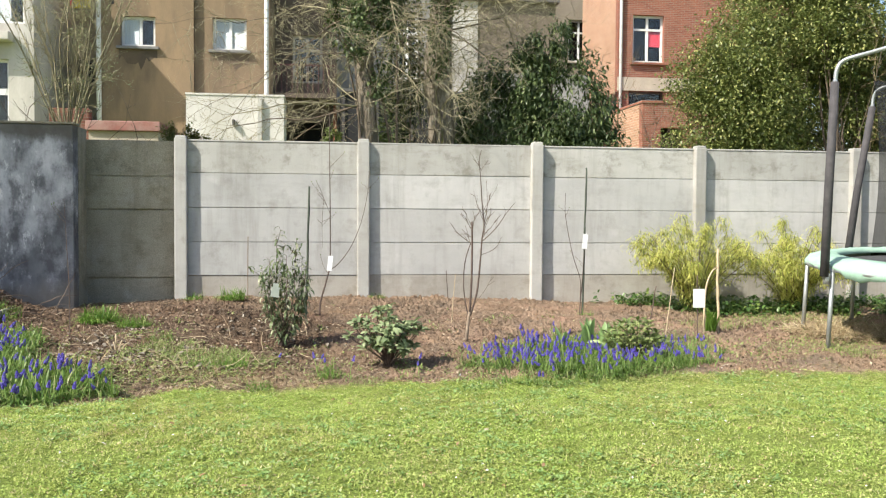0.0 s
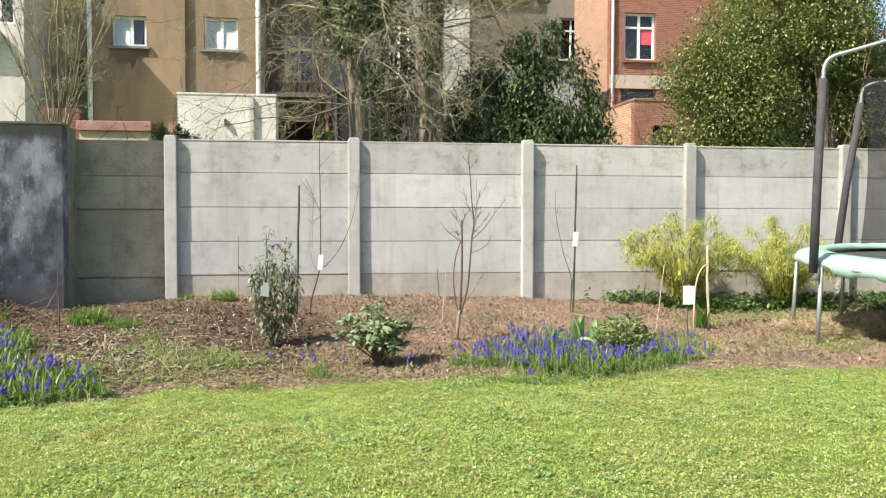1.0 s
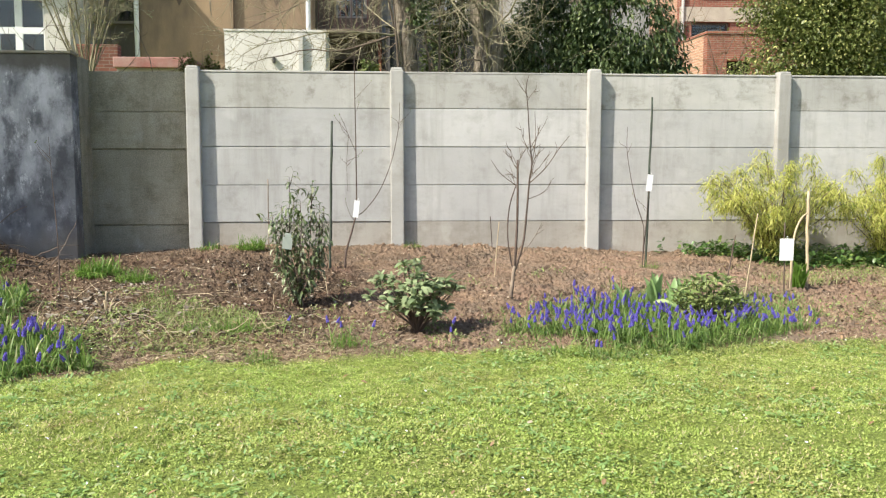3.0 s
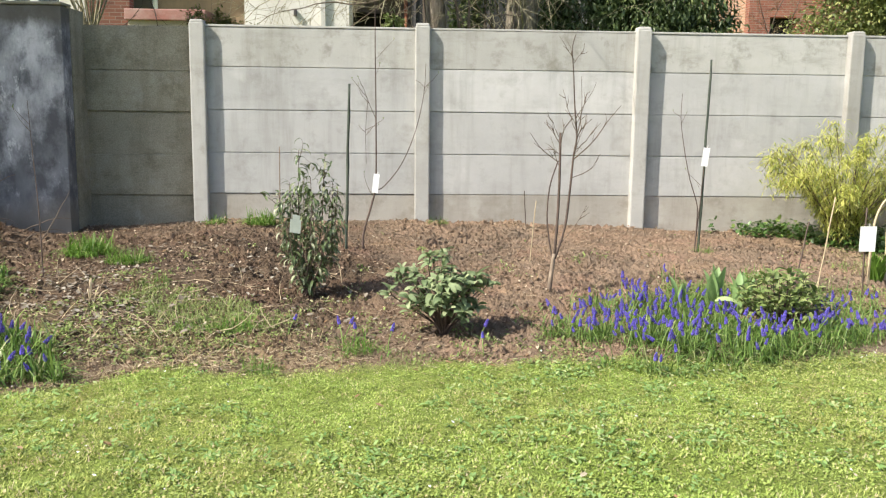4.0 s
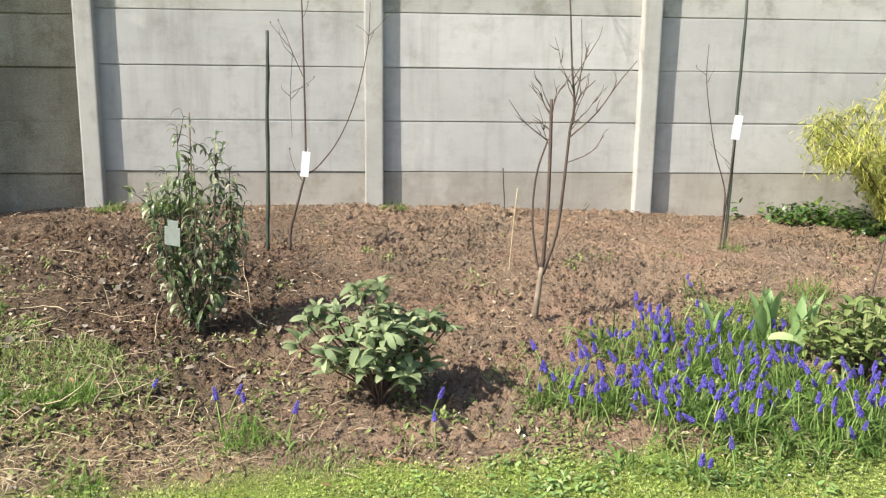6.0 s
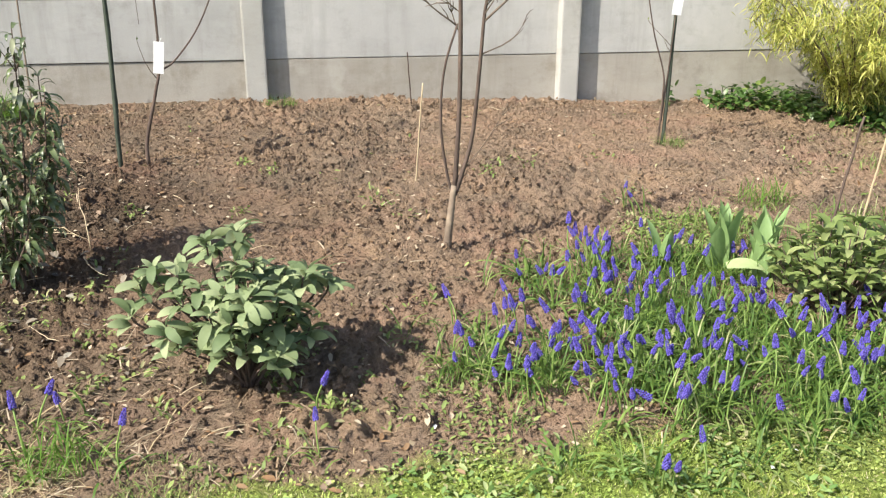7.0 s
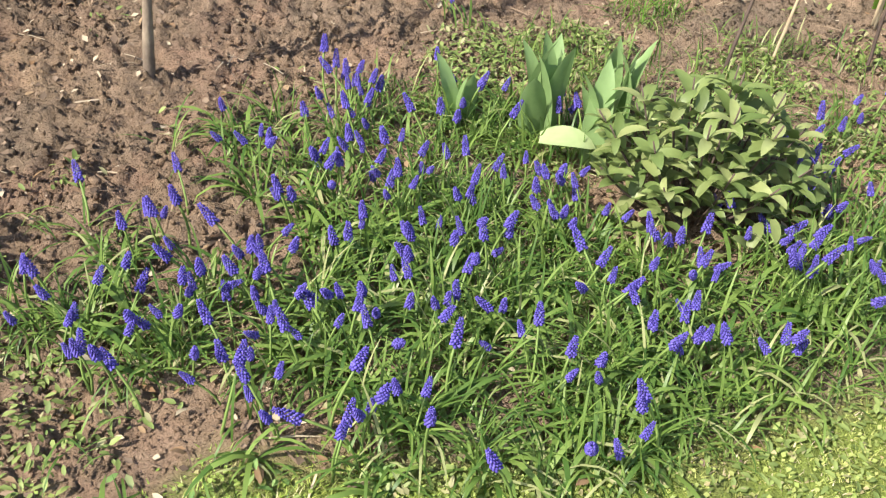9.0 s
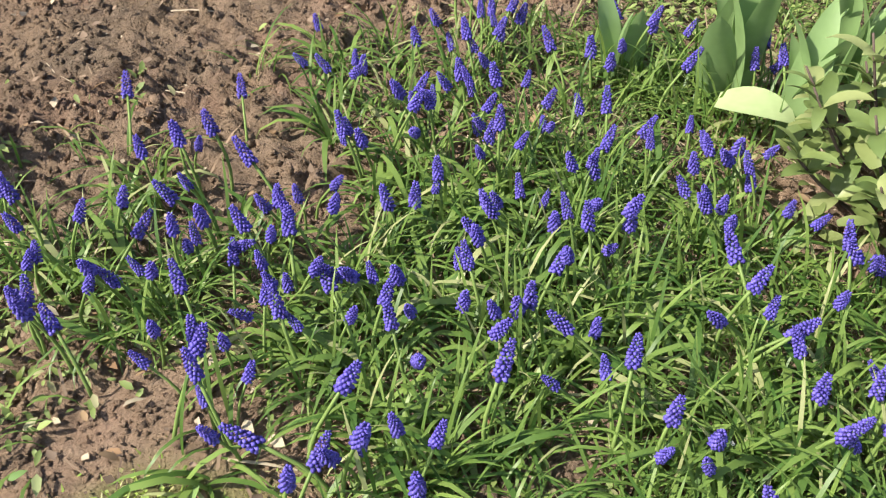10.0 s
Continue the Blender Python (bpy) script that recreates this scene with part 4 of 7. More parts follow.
def make_brick_house():
    h = tagged(empty("brick_house"), "red brick house with a tall white window", "house")
    w = (11.94, 13.17, 7.43, 9.22)
    w2 = (11.87, 13.05, 10.9, 12.6)
    w3 = (11.8, 13.2, 5.5, 6.35)
    part("wall", holed_wall(11.36, 19, 33, 33.3, 0.2, 14, [w, w2, w3]), BRICK_RED, h)
    win = add_window(h, *w, 33, (0.5,), (0.7,), None, BRICK_RED, (0.5, 0.95, 0.35, 0.72, RED_CLOTH))
    add_window(h, *w2, 33, (0.5,), (0.7,), None, BRICK_RED)
    add_window(h, *w3, 33, (), (), RAIL, None)
    part("stone_band", box(11.35, 19, 32.93, 32.997, 6.35, 6.85), BAND, h, "pale stone lintel band")
    part("side_wall", box(11.36, 11.66, 33.303, 37.6, 0.2, 14), BRICK_SUNLIT, h, "orange brick side wall coloured paler as in sun")
    part("side_wall", box(18.7, 19, 33.301, 37.6, 0.2, 14), BRICK_RED, h)
    part("back_wall", box(11.661, 18.699, 37.3, 37.6, 0.2, 14), BRICK_RED, h)
    part("roof", box(11.2, 19.2, 32.8, 37.8, 14.003, 14.3), ROOFING, h)
    tube("downpipe", [(11.45, 32.93, 0.4), (11.45, 32.93, 14)], [0.06, 0.06], ZINC, h, 8)
    a = tagged(empty("brick_annex"), "low orange and red brick outbuilding beside the house", "outbuilding")
    part("front_wall", holed_wall(10.67, 14.5, 28.5, 28.8, 0.2, 5.3, [(11.3, 12.1, 3.2, 4.5)]), BRICK_RED, a)
    part("side_wall", box(10.67, 10.97, 28.803, 32.9, 0.2, 5.3), BRICK_SUNLIT, a, "orange brick side coloured paler as in sun")
    # near-black sheet for the unlit inside of the outbuilding
    part("opening", box(11.1, 12.3, 29.1, 29.15, 3, 4.7), SHADE_BLACK, a)
    part("coping", box(10.64, 14.54, 28.46, 32.9, 5.303, 5.38), BRICK_RED, a, "brick on edge coping")


def make_far_house():
    h = tagged(empty("far_house"), "tall pale brown house further back between trees", "house")
    ws = [(6.6, 7.7, 9.0, 11.0), (9.2, 10.3, 9.0, 11.0), (12.0, 13.1, 9.0, 11.0), (6.6, 7.7, 12.6, 14.6), (9.2, 10.3, 12.6, 14.6)]
    part("wall", holed_wall(4.0, 15.5, 42, 42.3, 0.2, 18, ws), RENDER_PALE, h)
    for w in ws:
        add_window(h, *w, 42, (0.5,), (0.7,), FRAME_WHITE, BAND)
    close_house(h, 4.0, 15.5, 42, 50, 18, RENDER_PALE)


make_far_house()
for f in (make_beige_house, make_white_annex, make_white_house, make_recess_house, make_dark_house, make_grey_house, make_brick_house):
    f()


def make_low_roof():
    a = tagged(empty("low_brick_shed"), "low shed with a red tiled edge behind the fence", "shed")
    part("wall", box(-4.35, -3.1, 19.3, 21.5, 0.3, 2.98), RENDER_GREY, a)
    part("tile_edge", box(-4.45, -3.0, 19.15, 21.6, 3.2, 3.4, 0.02), RED_TILE, a, "faded red tile roof edge")
    part("parapet", box(-5.35, -4.55, 19.9, 20.15, 0.3, 3.72, 0.02), BRICK_DULL, a, "stub of faded red brick wall")
    part("fascia", box(-4.4, -3.05, 19.22, 21.55, 2.983, 3.197), BAND, a, "pale fascia board")


make_low_roof()


# ---- trees and shrubs behind the fence ----
def grow(start, direction, length, radius, gen, droop=0.0, wander=0.25, n=7, tip=0.25):
    """One limb as a wandering polyline with its radii."""
    d = np.asarray(direction, float)
    d /= np.linalg.norm(d)
    p = [np.asarray(start, float)]
    for _ in range(n - 1):
        d = d + gen.normal(size=3) * wander / math.sqrt(n) + (0, 0, -droop / n)
        d /= np.linalg.norm(d)
        p.append(p[-1] + d * length / (n - 1))
    return np.array(p), np.linspace(radius, radius * tip, n)


def limbs(roots, gen, levels):
    """Tubes of a branching crown. levels: (count, length, radius share, droop, spread) for each order."""
    out, current = [], roots
    for count, length, share, droop, spread in levels:
        nxt = []
        for p, r in current:
            for _ in range(count):
                u = gen.uniform(0.25, 1.0)
                i = min(int(u * (len(p) - 1)), len(p) - 2)
                along = p[i + 1] - p[i]
                along /= np.linalg.norm(along) + 1e-9
                d = along + unit(1, gen)[0] * spread
                q, s = grow(p[i], d, length * gen.uniform(0.5, 1.2), max(r[i] * share, 0.003), gen, droop, 0.45, 5)
                nxt.append((q, s))
        out += nxt
        current = nxt
    return out


def tubes_mesh(name, items, sides):
    v, f = join_arrays([tube_arrays(p, r, sides) for p, r in items])
    return fast_mesh(name, v, f)


def leaf_cloud(gen, blobs, count, size, droop=0.3, shell=0.6, template=(SMALL_V, SMALL_T), lumps=26, gap=0.5):
    """Leaves in many small clumps inside and on ellipsoids (cx, cy, cz, rx, ry, rz)."""
    pos, out = [], []
    vol = np.array([b[3] * b[4] * b[5] for b in blobs]) ** (2 / 3)
    for b, share in zip(blobs, vol / vol.sum()):
        n = int(count * share)
        c, r = np.array(b[:3]), np.array(b[3:6])
        seeds = unit(max(6, int(lumps * share * len(blobs))), gen) * gen.uniform(shell, 1.0, (max(6, int(lumps * share * len(blobs))), 1))
        k = gen.integers(0, len(seeds), n)
        d = seeds[k] + gen.normal(size=(n, 3)) * gap * 0.33
        pos.append(c + d * r)
        out.append(seeds[k] * 0.7 + unit(n, gen) * 0.8)
    p, o = np.concatenate(pos), np.concatenate(out)
    fw = o + (0, 0, -droop) * np.ones((len(p), 1))
    up = np.array([0, 0, 1.0]) + unit(len(p), gen) * 0.5
    return scatter(template[0], template[1], p, fw, up, size * gen.uniform(0.6, 1.25, len(p)))


def make_big_tree(x, y, radius, label, seed, lean):
    g = np.random.default_rng(seed)
    t = tagged(empty("tree", pose(x, y, 0.4)), label, "tree", "tall trees behind the fence")
    n = 14
    z = np.linspace(0, 9.5, n)
    p = np.stack([lean * z + g.normal(size=n) * 0.03, g.normal(size=n) * 0.03, z], -1)
    r = radius * np.linspace(1.12, 0.6, n)
    z = np.linspace(0, 9.5, 70)
    axis = np.column_stack([np.interp(z, p[:, 2], p[:, 0]), np.interp(z, p[:, 2], p[:, 1]), z])
    v, f = tube_arrays(axis, np.interp(z, p[:, 2], r), 40)
    mid = np.concatenate([axis[:1], axis, axis[-1:]]).repeat(40, 0)
    ang = np.tile(np.arange(40) / 40 * 10, 72) + 0.35 * np.sin(mid[:, 2] * 1.3)
    furrow = np.abs(2 * vnoise(ang, mid[:, 2] * 0.9, 1.6, seed) - 1) + 0.5 * np.abs(2 * vnoise(ang, mid[:, 2], 3.4, seed + 1) - 1)
    v = mid + (v - mid) * (0.84 + 0.26 * furrow)[:, None]
    part("trunk", fast_mesh("trunk", v, f), BARK, t, "", True)
    first = []
    for _ in range(72):
        i = g.uniform(2.7, 8.2)
        s = p[min(int(i / 9.5 * (n - 1)), n - 1)]
        az = g.uniform(0, 2 * math.pi)
        first.append(grow(s, (math.cos(az), 0.8 * math.sin(az), g.uniform(-0.12, 0.4)), g.uniform(2.2, 5.0), g.choice([0.007, 0.010, 0.013, 0.017], p=[0.35, 0.35, 0.2, 0.1]), g, 0.25, 0.6, 12, 0.2))
    twigs = limbs(first, g, [(11, 1.1, 0.45, 0.15, 0.9), (5, 0.5, 0.55, 0.15, 0.9)])
    for k, q in enumerate(first):
        part("limb", tubes_mesh("limb", [q], 5), TWIG if k % 2 else TWIG_DARK, t)
    tagged(part("twigs", tubes_mesh("twigs", twigs, 4), TWIG, t), "bare tan twigs", kind="stuff")
    return t


make_big_tree(0.885, 15.0, 0.15, "tall bare tree with rough tan bark and ivy", 21, 0.012)
make_big_tree(2.28, 16.0, 0.24, "tall bare tree with furrowed pale bark", 22, -0.01)


def cloud_plant(name, label, category, blobs, count, size, material, seed, stems=6, **kw):
    g = np.random.default_rng(seed)
    bx, by = np.mean([b[0] for b in blobs]), np.mean([b[1] for b in blobs])
    t = tagged(empty(name, pose(bx, by, 0.4)), label, category)
    sh = np.array([bx, by, 0.4])
    items = []
    for i in range(stems):
        b = blobs[i % len(blobs)]
        tip = np.array(b[:3]) + unit(1, g)[0] * np.array(b[3:6]) * 0.6 - sh
        s = np.array([g.uniform(-0.2, 0.2), g.uniform(-0.2, 0.2), 0])
        q = spline([s, s * 0.5 + tip * 0.5 + g.normal(size=3) * 0.12, tip], 9)
        items.append((q, np.linspace(0.032, 0.008, 9)))
    for q in items:
        part("stem", tubes_mesh("stem", [q], 5), TWIG_DARK, t)
    tagged(part("twigs", tubes_mesh("twigs", limbs(items, g, [(5, 0.9, 0.4, 0.1, 0.7)]), 4), TWIG_DARK, t), "thin inner twigs", kind="stuff")
    v, f = leaf_cloud(g, blobs, count, size, **kw)
    part("crown", fast_mesh("crown", v - sh, f), material, t)
    return t


cloud_plant("ivy", "dark green ivy climbing between two tall trunks", "ivy", [(1.5, 16.7, 2.4, 0.26, 0.3, 1.6), (1.7, 16.7, 4.4, 0.36, 0.3, 1.4), (1.35, 16.6, 6.0, 0.45, 0.3, 1.2), (0.55, 15.5, 5.0, 0.25, 0.2, 0.8), (2.95, 16.7, 3.0, 0.3, 0.3, 0.8), (0.3, 15.3, 2.3, 0.16, 0.2, 0.35)], 9000, 0.10, TREE_IVY, 31, 4, lumps=90, gap=0.6)
cloud_plant("laurel_bush", "dark evergreen laurel with drooping glossy leaves", "bush", [(4.1, 16.3, 2.5, 1.0, 0.8, 1.2), (3.3, 16.6, 3.0, 0.7, 0.6, 1.3), (5.5, 16.0, 2.2, 0.6, 0.5, 0.6), (4.6, 16.2, 3.6, 0.85, 0.7, 0.9), (3.8, 16.4, 3.8, 0.6, 0.5, 0.9), (5.1, 16.1, 2.6, 0.6, 0.6, 0.7), (4.3, 16.3, 4.6, 0.4, 0.4, 0.5)], 30000, 0.105, LAUREL, 32, 8, droop=0.9, template=(LEAF_V[:, :] * (1, 0.8, 1), LEAF_T), lumps=70, gap=0.45)
cloud_plant("ivy", "ivy hanging in the upper limbs of two tall trees", "ivy", [(0.75, 14.75, 4.4, 0.22, 0.15, 0.4), (0.9, 14.8, 5.3, 0.42, 0.25, 0.6), (1.25, 15.0, 4.9, 0.3, 0.2, 0.5), (2.2, 15.65, 4.5, 0.2, 0.12, 0.6), (2.3, 15.7, 5.6, 0.42, 0.2, 0.6), (1.1, 14.85, 3.7, 0.14, 0.12, 0.3)], 5200, 0.085, LAUREL, 47, 4, droop=0.7, lumps=110, gap=0.6)
cloud_plant("ivy_bush", "fresh green leafy bush at the foot of a tree", "bush", [(0.42, 14.8, 2.35, 0.2, 0.15, 0.3), (0.6, 14.75, 2.1, 0.2, 0.15, 0.3), (0.36, 14.8, 2.75, 0.12, 0.1, 0.16)], 1500, 0.085, OLIVE_LEAF, 48, 4, droop=0.6, lumps=40, gap=0.5)
gh_ = np.random.default_rng(39)
HEDGE = []
for _ in range(30):
    q = unit(1, gh_)[0] * gh_.uniform(0.35, 1.0)
    s = gh_.uniform(0.5, 0.9)
    HEDGE.append((7.85 + q[0] * 1.9, 14.6 + q[1] * 0.8, max(1.6, 3.7 + q[2] * 2.4), s, s * 0.9, s * 0.85))
HEDGE += [(6.2, 14.3, 2.4, 0.75, 0.6, 0.7), (6.6, 14.2, 3.1, 0.75, 0.6, 0.7), (7.0, 14.2, 2.2, 0.7, 0.6, 0.7), (6.3, 14.4, 3.8, 0.6, 0.5, 0.6)]
cloud_plant("hedge_tree", "large yellow-green evergreen tree behind the fence", "tree", HEDGE, 120000, 0.06, PRIVET, 33, 12, droop=0.3, shell=0.55, lumps=420, gap=0.42)
HEDGE = []
for _ in range(18):
    q = unit(1, gh_)[0] * gh_.uniform(0.3, 1.0)
    s = gh_.uniform(0.5, 0.85)
    HEDGE.append((10.1 + q[0] * 2.0, 14.9 + q[1] * 0.7, max(1.4, 2.8 + q[2] * 1.8), s, s * 0.9, s * 0.85))
cloud_plant("hedge_tree", "lower dense evergreen beside the large tree", "tree", HEDGE, 44000, 0.062, PRIVET, 38, 8, droop=0.3, shell=0.4, lumps=260, gap=0.4)
cloud_plant("hedge_tree", "upper evergreen crown with yellowish leaves", "tree", [(8.4, 13.7, 4.5, 0.8, 0.5, 0.7), (8.4, 13.8, 5.6, 0.8, 0.5, 0.7), (9.7, 13.9, 3.2, 0.8, 0.5, 0.6)], 30000, 0.06, PRIVET, 36, 10, droop=0.3, shell=0.4, lumps=240, gap=0.4)
cloud_plant("hedge_tree", "twiggy brownish tree with sparse leaves", "tree", [(9.9, 14.0, 3.2, 1.0, 0.6, 1.2), (10.0, 14.0, 5.0, 1.2, 0.6, 1.2), (12.0, 14.6, 3.8, 1.6, 1.0, 2.0)], 26000, 0.06, BROWN_LEAF, 34, 16, droop=0.3, lumps=80, gap=0.6)
cloud_plant("hedge_tree", "tall dark evergreen further behind the fence", "tree", [(9.8, 18.0, 3.0, 1.8, 0.8, 2.2), (12.4, 18.2, 3.2, 1.8, 0.8, 2.4), (15.0, 18.4, 3.2, 1.8, 0.8, 2.4)], 30000, 0.11, CONIFER, 37, 9, droop=0.2, shell=0.2, lumps=160, gap=0.6)
cloud_plant("conifer_bush", "low brownish-green clipped conifer behind the fence", "bush", [(-1.7, 13.0, 2.2, 0.34, 0.3, 0.58), (-1.35, 13.0, 2.15, 0.38, 0.3, 0.48), (-0.95, 13.1, 1.95, 0.34, 0.3, 0.42)], 34000, 0.036, CONIFER, 35, 3, droop=0.0, shell=0.5, lumps=60, gap=0.25)


def make_budding_shrub():
    g = np.random.default_rng(41)
    t = tagged(empty("budding_tree", pose(-3.68, 15, 0.4)), "slender multi-stemmed tree with pale budding twigs", "tree")
    roots = []
    trunk = spline([(0.02, 0, 0), (-0.02, 0.02, 0.9), (0, 0, 2.25)], 9)
    part("trunk", tubes_mesh("trunk", [(trunk, np.linspace(0.05, 0.04, 9))], 8), TWIG, t, "", True)
    for i in range(17):
        u = (i + 0.5) / 17 * 2 - 1
        roots.append(grow((0.03 * u, g.uniform(-0.03, 0.03), g.uniform(1.9, 2.25)), (0.42 * u + g.normal() * 0.05, g.normal() * 0.12, 1), g.uniform(2.2, 4.6), 0.013, g, -0.25, 0.35, 12, 0.3))
    tw = limbs(roots, g, [(13, 0.6, 0.5, -0.1, 0.8), (6, 0.26, 0.6, 0.0, 0.8)])
    for q in roots:
        part("stem", tubes_mesh("stem", [q], 6), TWIG, t)
    tagged(part("twigs", tubes_mesh("twigs", tw, 4), TWIG, t), "thin pale twigs", kind="stuff")
    tips = np.array([q[k] + g.normal(size=3) * 0.02 for q, _ in tw for k in (1, 2, 3, 4)])
    tips = tips[vnoise(tips[:, 0] + 9, tips[:, 2], 2.6, 46) + g.uniform(-0.2, 0.2, len(tips)) > 0.42][:40000]
    v, f = scatter(SMALL_V, SMALL_T, tips, unit(len(tips), g) + (0, 0, 0.3), unit(len(tips), g), 0.026 * g.uniform(0.6, 1.5, len(tips)))
    tagged(part("buds", fast_mesh("buds", v, f), YOUNG_LEAF, t), "small pale green young leaves", kind="stuff")


make_budding_shrub()


def make_brambles():
    g = np.random.default_rng(43)
    t = tagged(empty("bramble", pose(-3.0, 12.6, 0.45)), "bare reddish bramble canes arching behind the fence", "bramble")
    items = []
    for i in range(16):
        x = g.uniform(-1.0, 1.1)
        items.append(grow((x, g.uniform(-0.2, 0.2), 1.4), (g.uniform(-0.6, 0.6), 0.1, 1), g.uniform(0.8, 1.8), 0.008, g, 0.9, 0.5, 9, 0.3))
    items += limbs(items, g, [(3, 0.4, 0.6, 0.2, 0.8)])
    items += [(np.array([(p[0][0], p[0][1], 0), p[0]]), np.array([0.01, 0.009])) for p, _ in items[:16]]
    tagged(part("canes", tubes_mesh("canes", items, 4), TWIG_DARK, t), "thin thorny canes", kind="stuff")


make_brambles()


def make_bare_shrub(x, y, seed, label):
    g = np.random.default_rng(seed)
    t = tagged(empty("bare_shrub", pose(x, y, 0.45)), label, "shrub")
    roots = [grow((g.uniform(-0.5, 0.5), g.uniform(-0.2, 0.2), 0), (g.uniform(-0.4, 0.4), 0.1, 1), g.uniform(3.4, 5.2), 0.016, g, 0.2, 0.5, 9, 0.25) for _ in range(13)]
    for q in roots:
        part("stem", tubes_mesh("stem", [q], 5), TWIG_DARK, t)
    tagged(part("twigs", tubes_mesh("twigs", limbs(roots, g, [(16, 0.8, 0.5, 0.15, 0.9), (6, 0.35, 0.6, 0.1, 0.9)]), 4), TWIG_TAN, t), "fine brown twigs", kind="stuff")


make_bare_shrub(6.5, 17.5, 44, "brown twiggy bare shrub before a brick outbuilding")
make_bare_shrub(9.5, 14.3, 45, "tall brown twiggy shrub beside the evergreen tree")
make_bare_shrub(10.6, 14.8, 46, "brown bare shrub behind the trampoline")


# ---- garden plants ----
def gz(x, y):
    return float(base_z(x, y))


def broad_leaf(length, width, rise, curl, n=7, fold=0.25, blunt=0.7, neck=0.14):
    """A strap or spoon leaf as arrays: it starts steep (rise, degrees) and bends by curl."""
    s = np.linspace(0, 1, n)
    ang = np.radians(rise - curl * s ** 1.3)
    dx, dz = np.cos(ang), np.sin(ang)
    x = np.concatenate([[0], np.cumsum((dx[1:] + dx[:-1]) / 2)]) * length / (n - 1)
    z = np.concatenate([[0], np.cumsum((dz[1:] + dz[:-1]) / 2)]) * length / (n - 1)
    w = width * 0.5 * (np.sin(np.pi * np.clip(s * (1 - neck) + neck, 0, 1)) ** blunt)
    nx, nz = -np.sin(ang), np.cos(ang)
    rows = []
    for k in (-1, 0, 1):
        rows.append(np.stack([x + (abs(k) * fold * w) * nx, k * w, z + (abs(k) * fold * w) * nz], -1))
    v = np.concatenate(rows)
    f = []
    for i in range(n - 1):
        for k in (0, 1):
            a = k * n + i
            f += [(a, a + 1, a + n + 1), (a, a + n + 1, a + n)]
    return v, np.array(f)


def strap(length, width, rise, curl, n=6):
    v, f = broad_leaf(length, width, rise, curl, n, 0.0)
    keep = np.concatenate([v[:n], v[2 * n:]])
    ff = []
    for i in range(n - 1):
        ff += [(i, i + 1, n + i + 1), (i, n + i + 1, n + i)]
    return keep, np.array(ff)


STRAPS = [strap(1, 0.05, r, c) for r, c in ((80, 70), (72, 115), (62, 140), (84, 35), (50, 90), (35, 60), (66, 150))]


def strap_mesh(name, pos, length, gen, templates=STRAPS, width=1.0):
    items = []
    which = gen.integers(0, len(templates), len(pos))
    for k, (tv, tf) in enumerate(templates):
        sel = which == k
        if not sel.any():
            continue
        p = pos[sel]
        az = gen.uniform(0, 2 * math.pi, len(p))
        fw = np.stack([np.cos(az), np.sin(az), 0 * az], -1)
        up = np.array([0, 0, 1.0]) + unit(len(p), gen) * 0.12
        ln = length[sel]
        items.append(scatter(tv, tf, p, fw, up, np.stack([ln, ln * width, ln], -1)))
    v, f = join_arrays(items)
    return fast_mesh(name, v, f)


BELL_V = np.array([(0, 0, 0), (0.4, 0.42, 0), (0.4, 0, 0.42), (0.4, -0.42, 0), (0.4, 0, -0.42), (0.85, 0.28, 0), (0.85, 0, 0.28), (0.85, -0.28, 0), (0.85, 0, -0.28), (0.95, 0, 0)])
BELL_T = np.array([(0, 1, 2), (0, 2, 3), (0, 3, 4), (0, 4, 1)] + [t for k in range(4) for t in ((1 + k, 5 + k, 5 + (k + 1) % 4), (1 + k, 5 + (k + 1) % 4, 1 + (k + 1) % 4))] + [(5, 9, 6), (6, 9, 7), (7, 9, 8), (8, 9, 5)])


def muscari_head(seed, length, width):
    """A spike of small bells, nodding below and tight buds on top."""
    g = np.random.default_rng(seed)
    n = 68
    u = np.linspace(0, 1, n)
    az = np.arange(n) * 2.399 + g.uniform(0, 6)
    prof = width * 0.34 * (1 - 0.75 * u ** 2.2)
    p = np.stack([np.cos(az) * prof * 0.55, np.sin(az) * prof * 0.55, u * length], -1)
    tilt = -0.9 + 1.7 * u
    fw = np.stack([np.cos(az), np.sin(az), tilt], -1)
    size = width * 0.41 * (1 - 0.5 * u) * g.uniform(0.85, 1.1, n)
    v, f = scatter(BELL_V, BELL_T, p, fw, np.array([[0, 0, 1.0]]) + 0 * p, size)
    core_v, core_f = tube_arrays([(0, 0, -0.004), (0, 0, length)], [0.0022, 0.0012], 5)
    return v, f, core_v, core_f


def make_muscari(seed):
    """One flower: an Empty at its base, a stem and a flower head."""
    g = np.random.default_rng(seed)
    t = tagged(empty("muscari_flower"), "deep blue grape hyacinth on a thin green stem", "flower", "grape hyacinths")
    h = g.uniform(0.075, 0.13)
    b = g.uniform(-0.035, 0.035, 2)
    pts = spline([(0, 0, 0), (b[0] * 0.2, b[1] * 0.2, h * 0.5), (b[0], b[1], h)], 6)
    tube("stem", pts, np.linspace(0.0028, 0.0022, 6), MUSCARI_STEM, t, 5)
    v, f, cv, cf = muscari_head(seed, g.uniform(0.029, 0.041), g.uniform(0.0165, 0.0195))
    head = part("flower_head", fast_mesh("flower_head", v, f), MUSCARI_BELL, t, "tight spike of violet-blue bells", True)
    d = Vector((b[0] * 1.2, b[1] * 1.2, h * 0.75))
    head.matrix_basis = Matrix.Translation((b[0], b[1], h - 0.003)) @ d.to_track_quat("Z", "X").to_matrix().to_4x4()
    return t


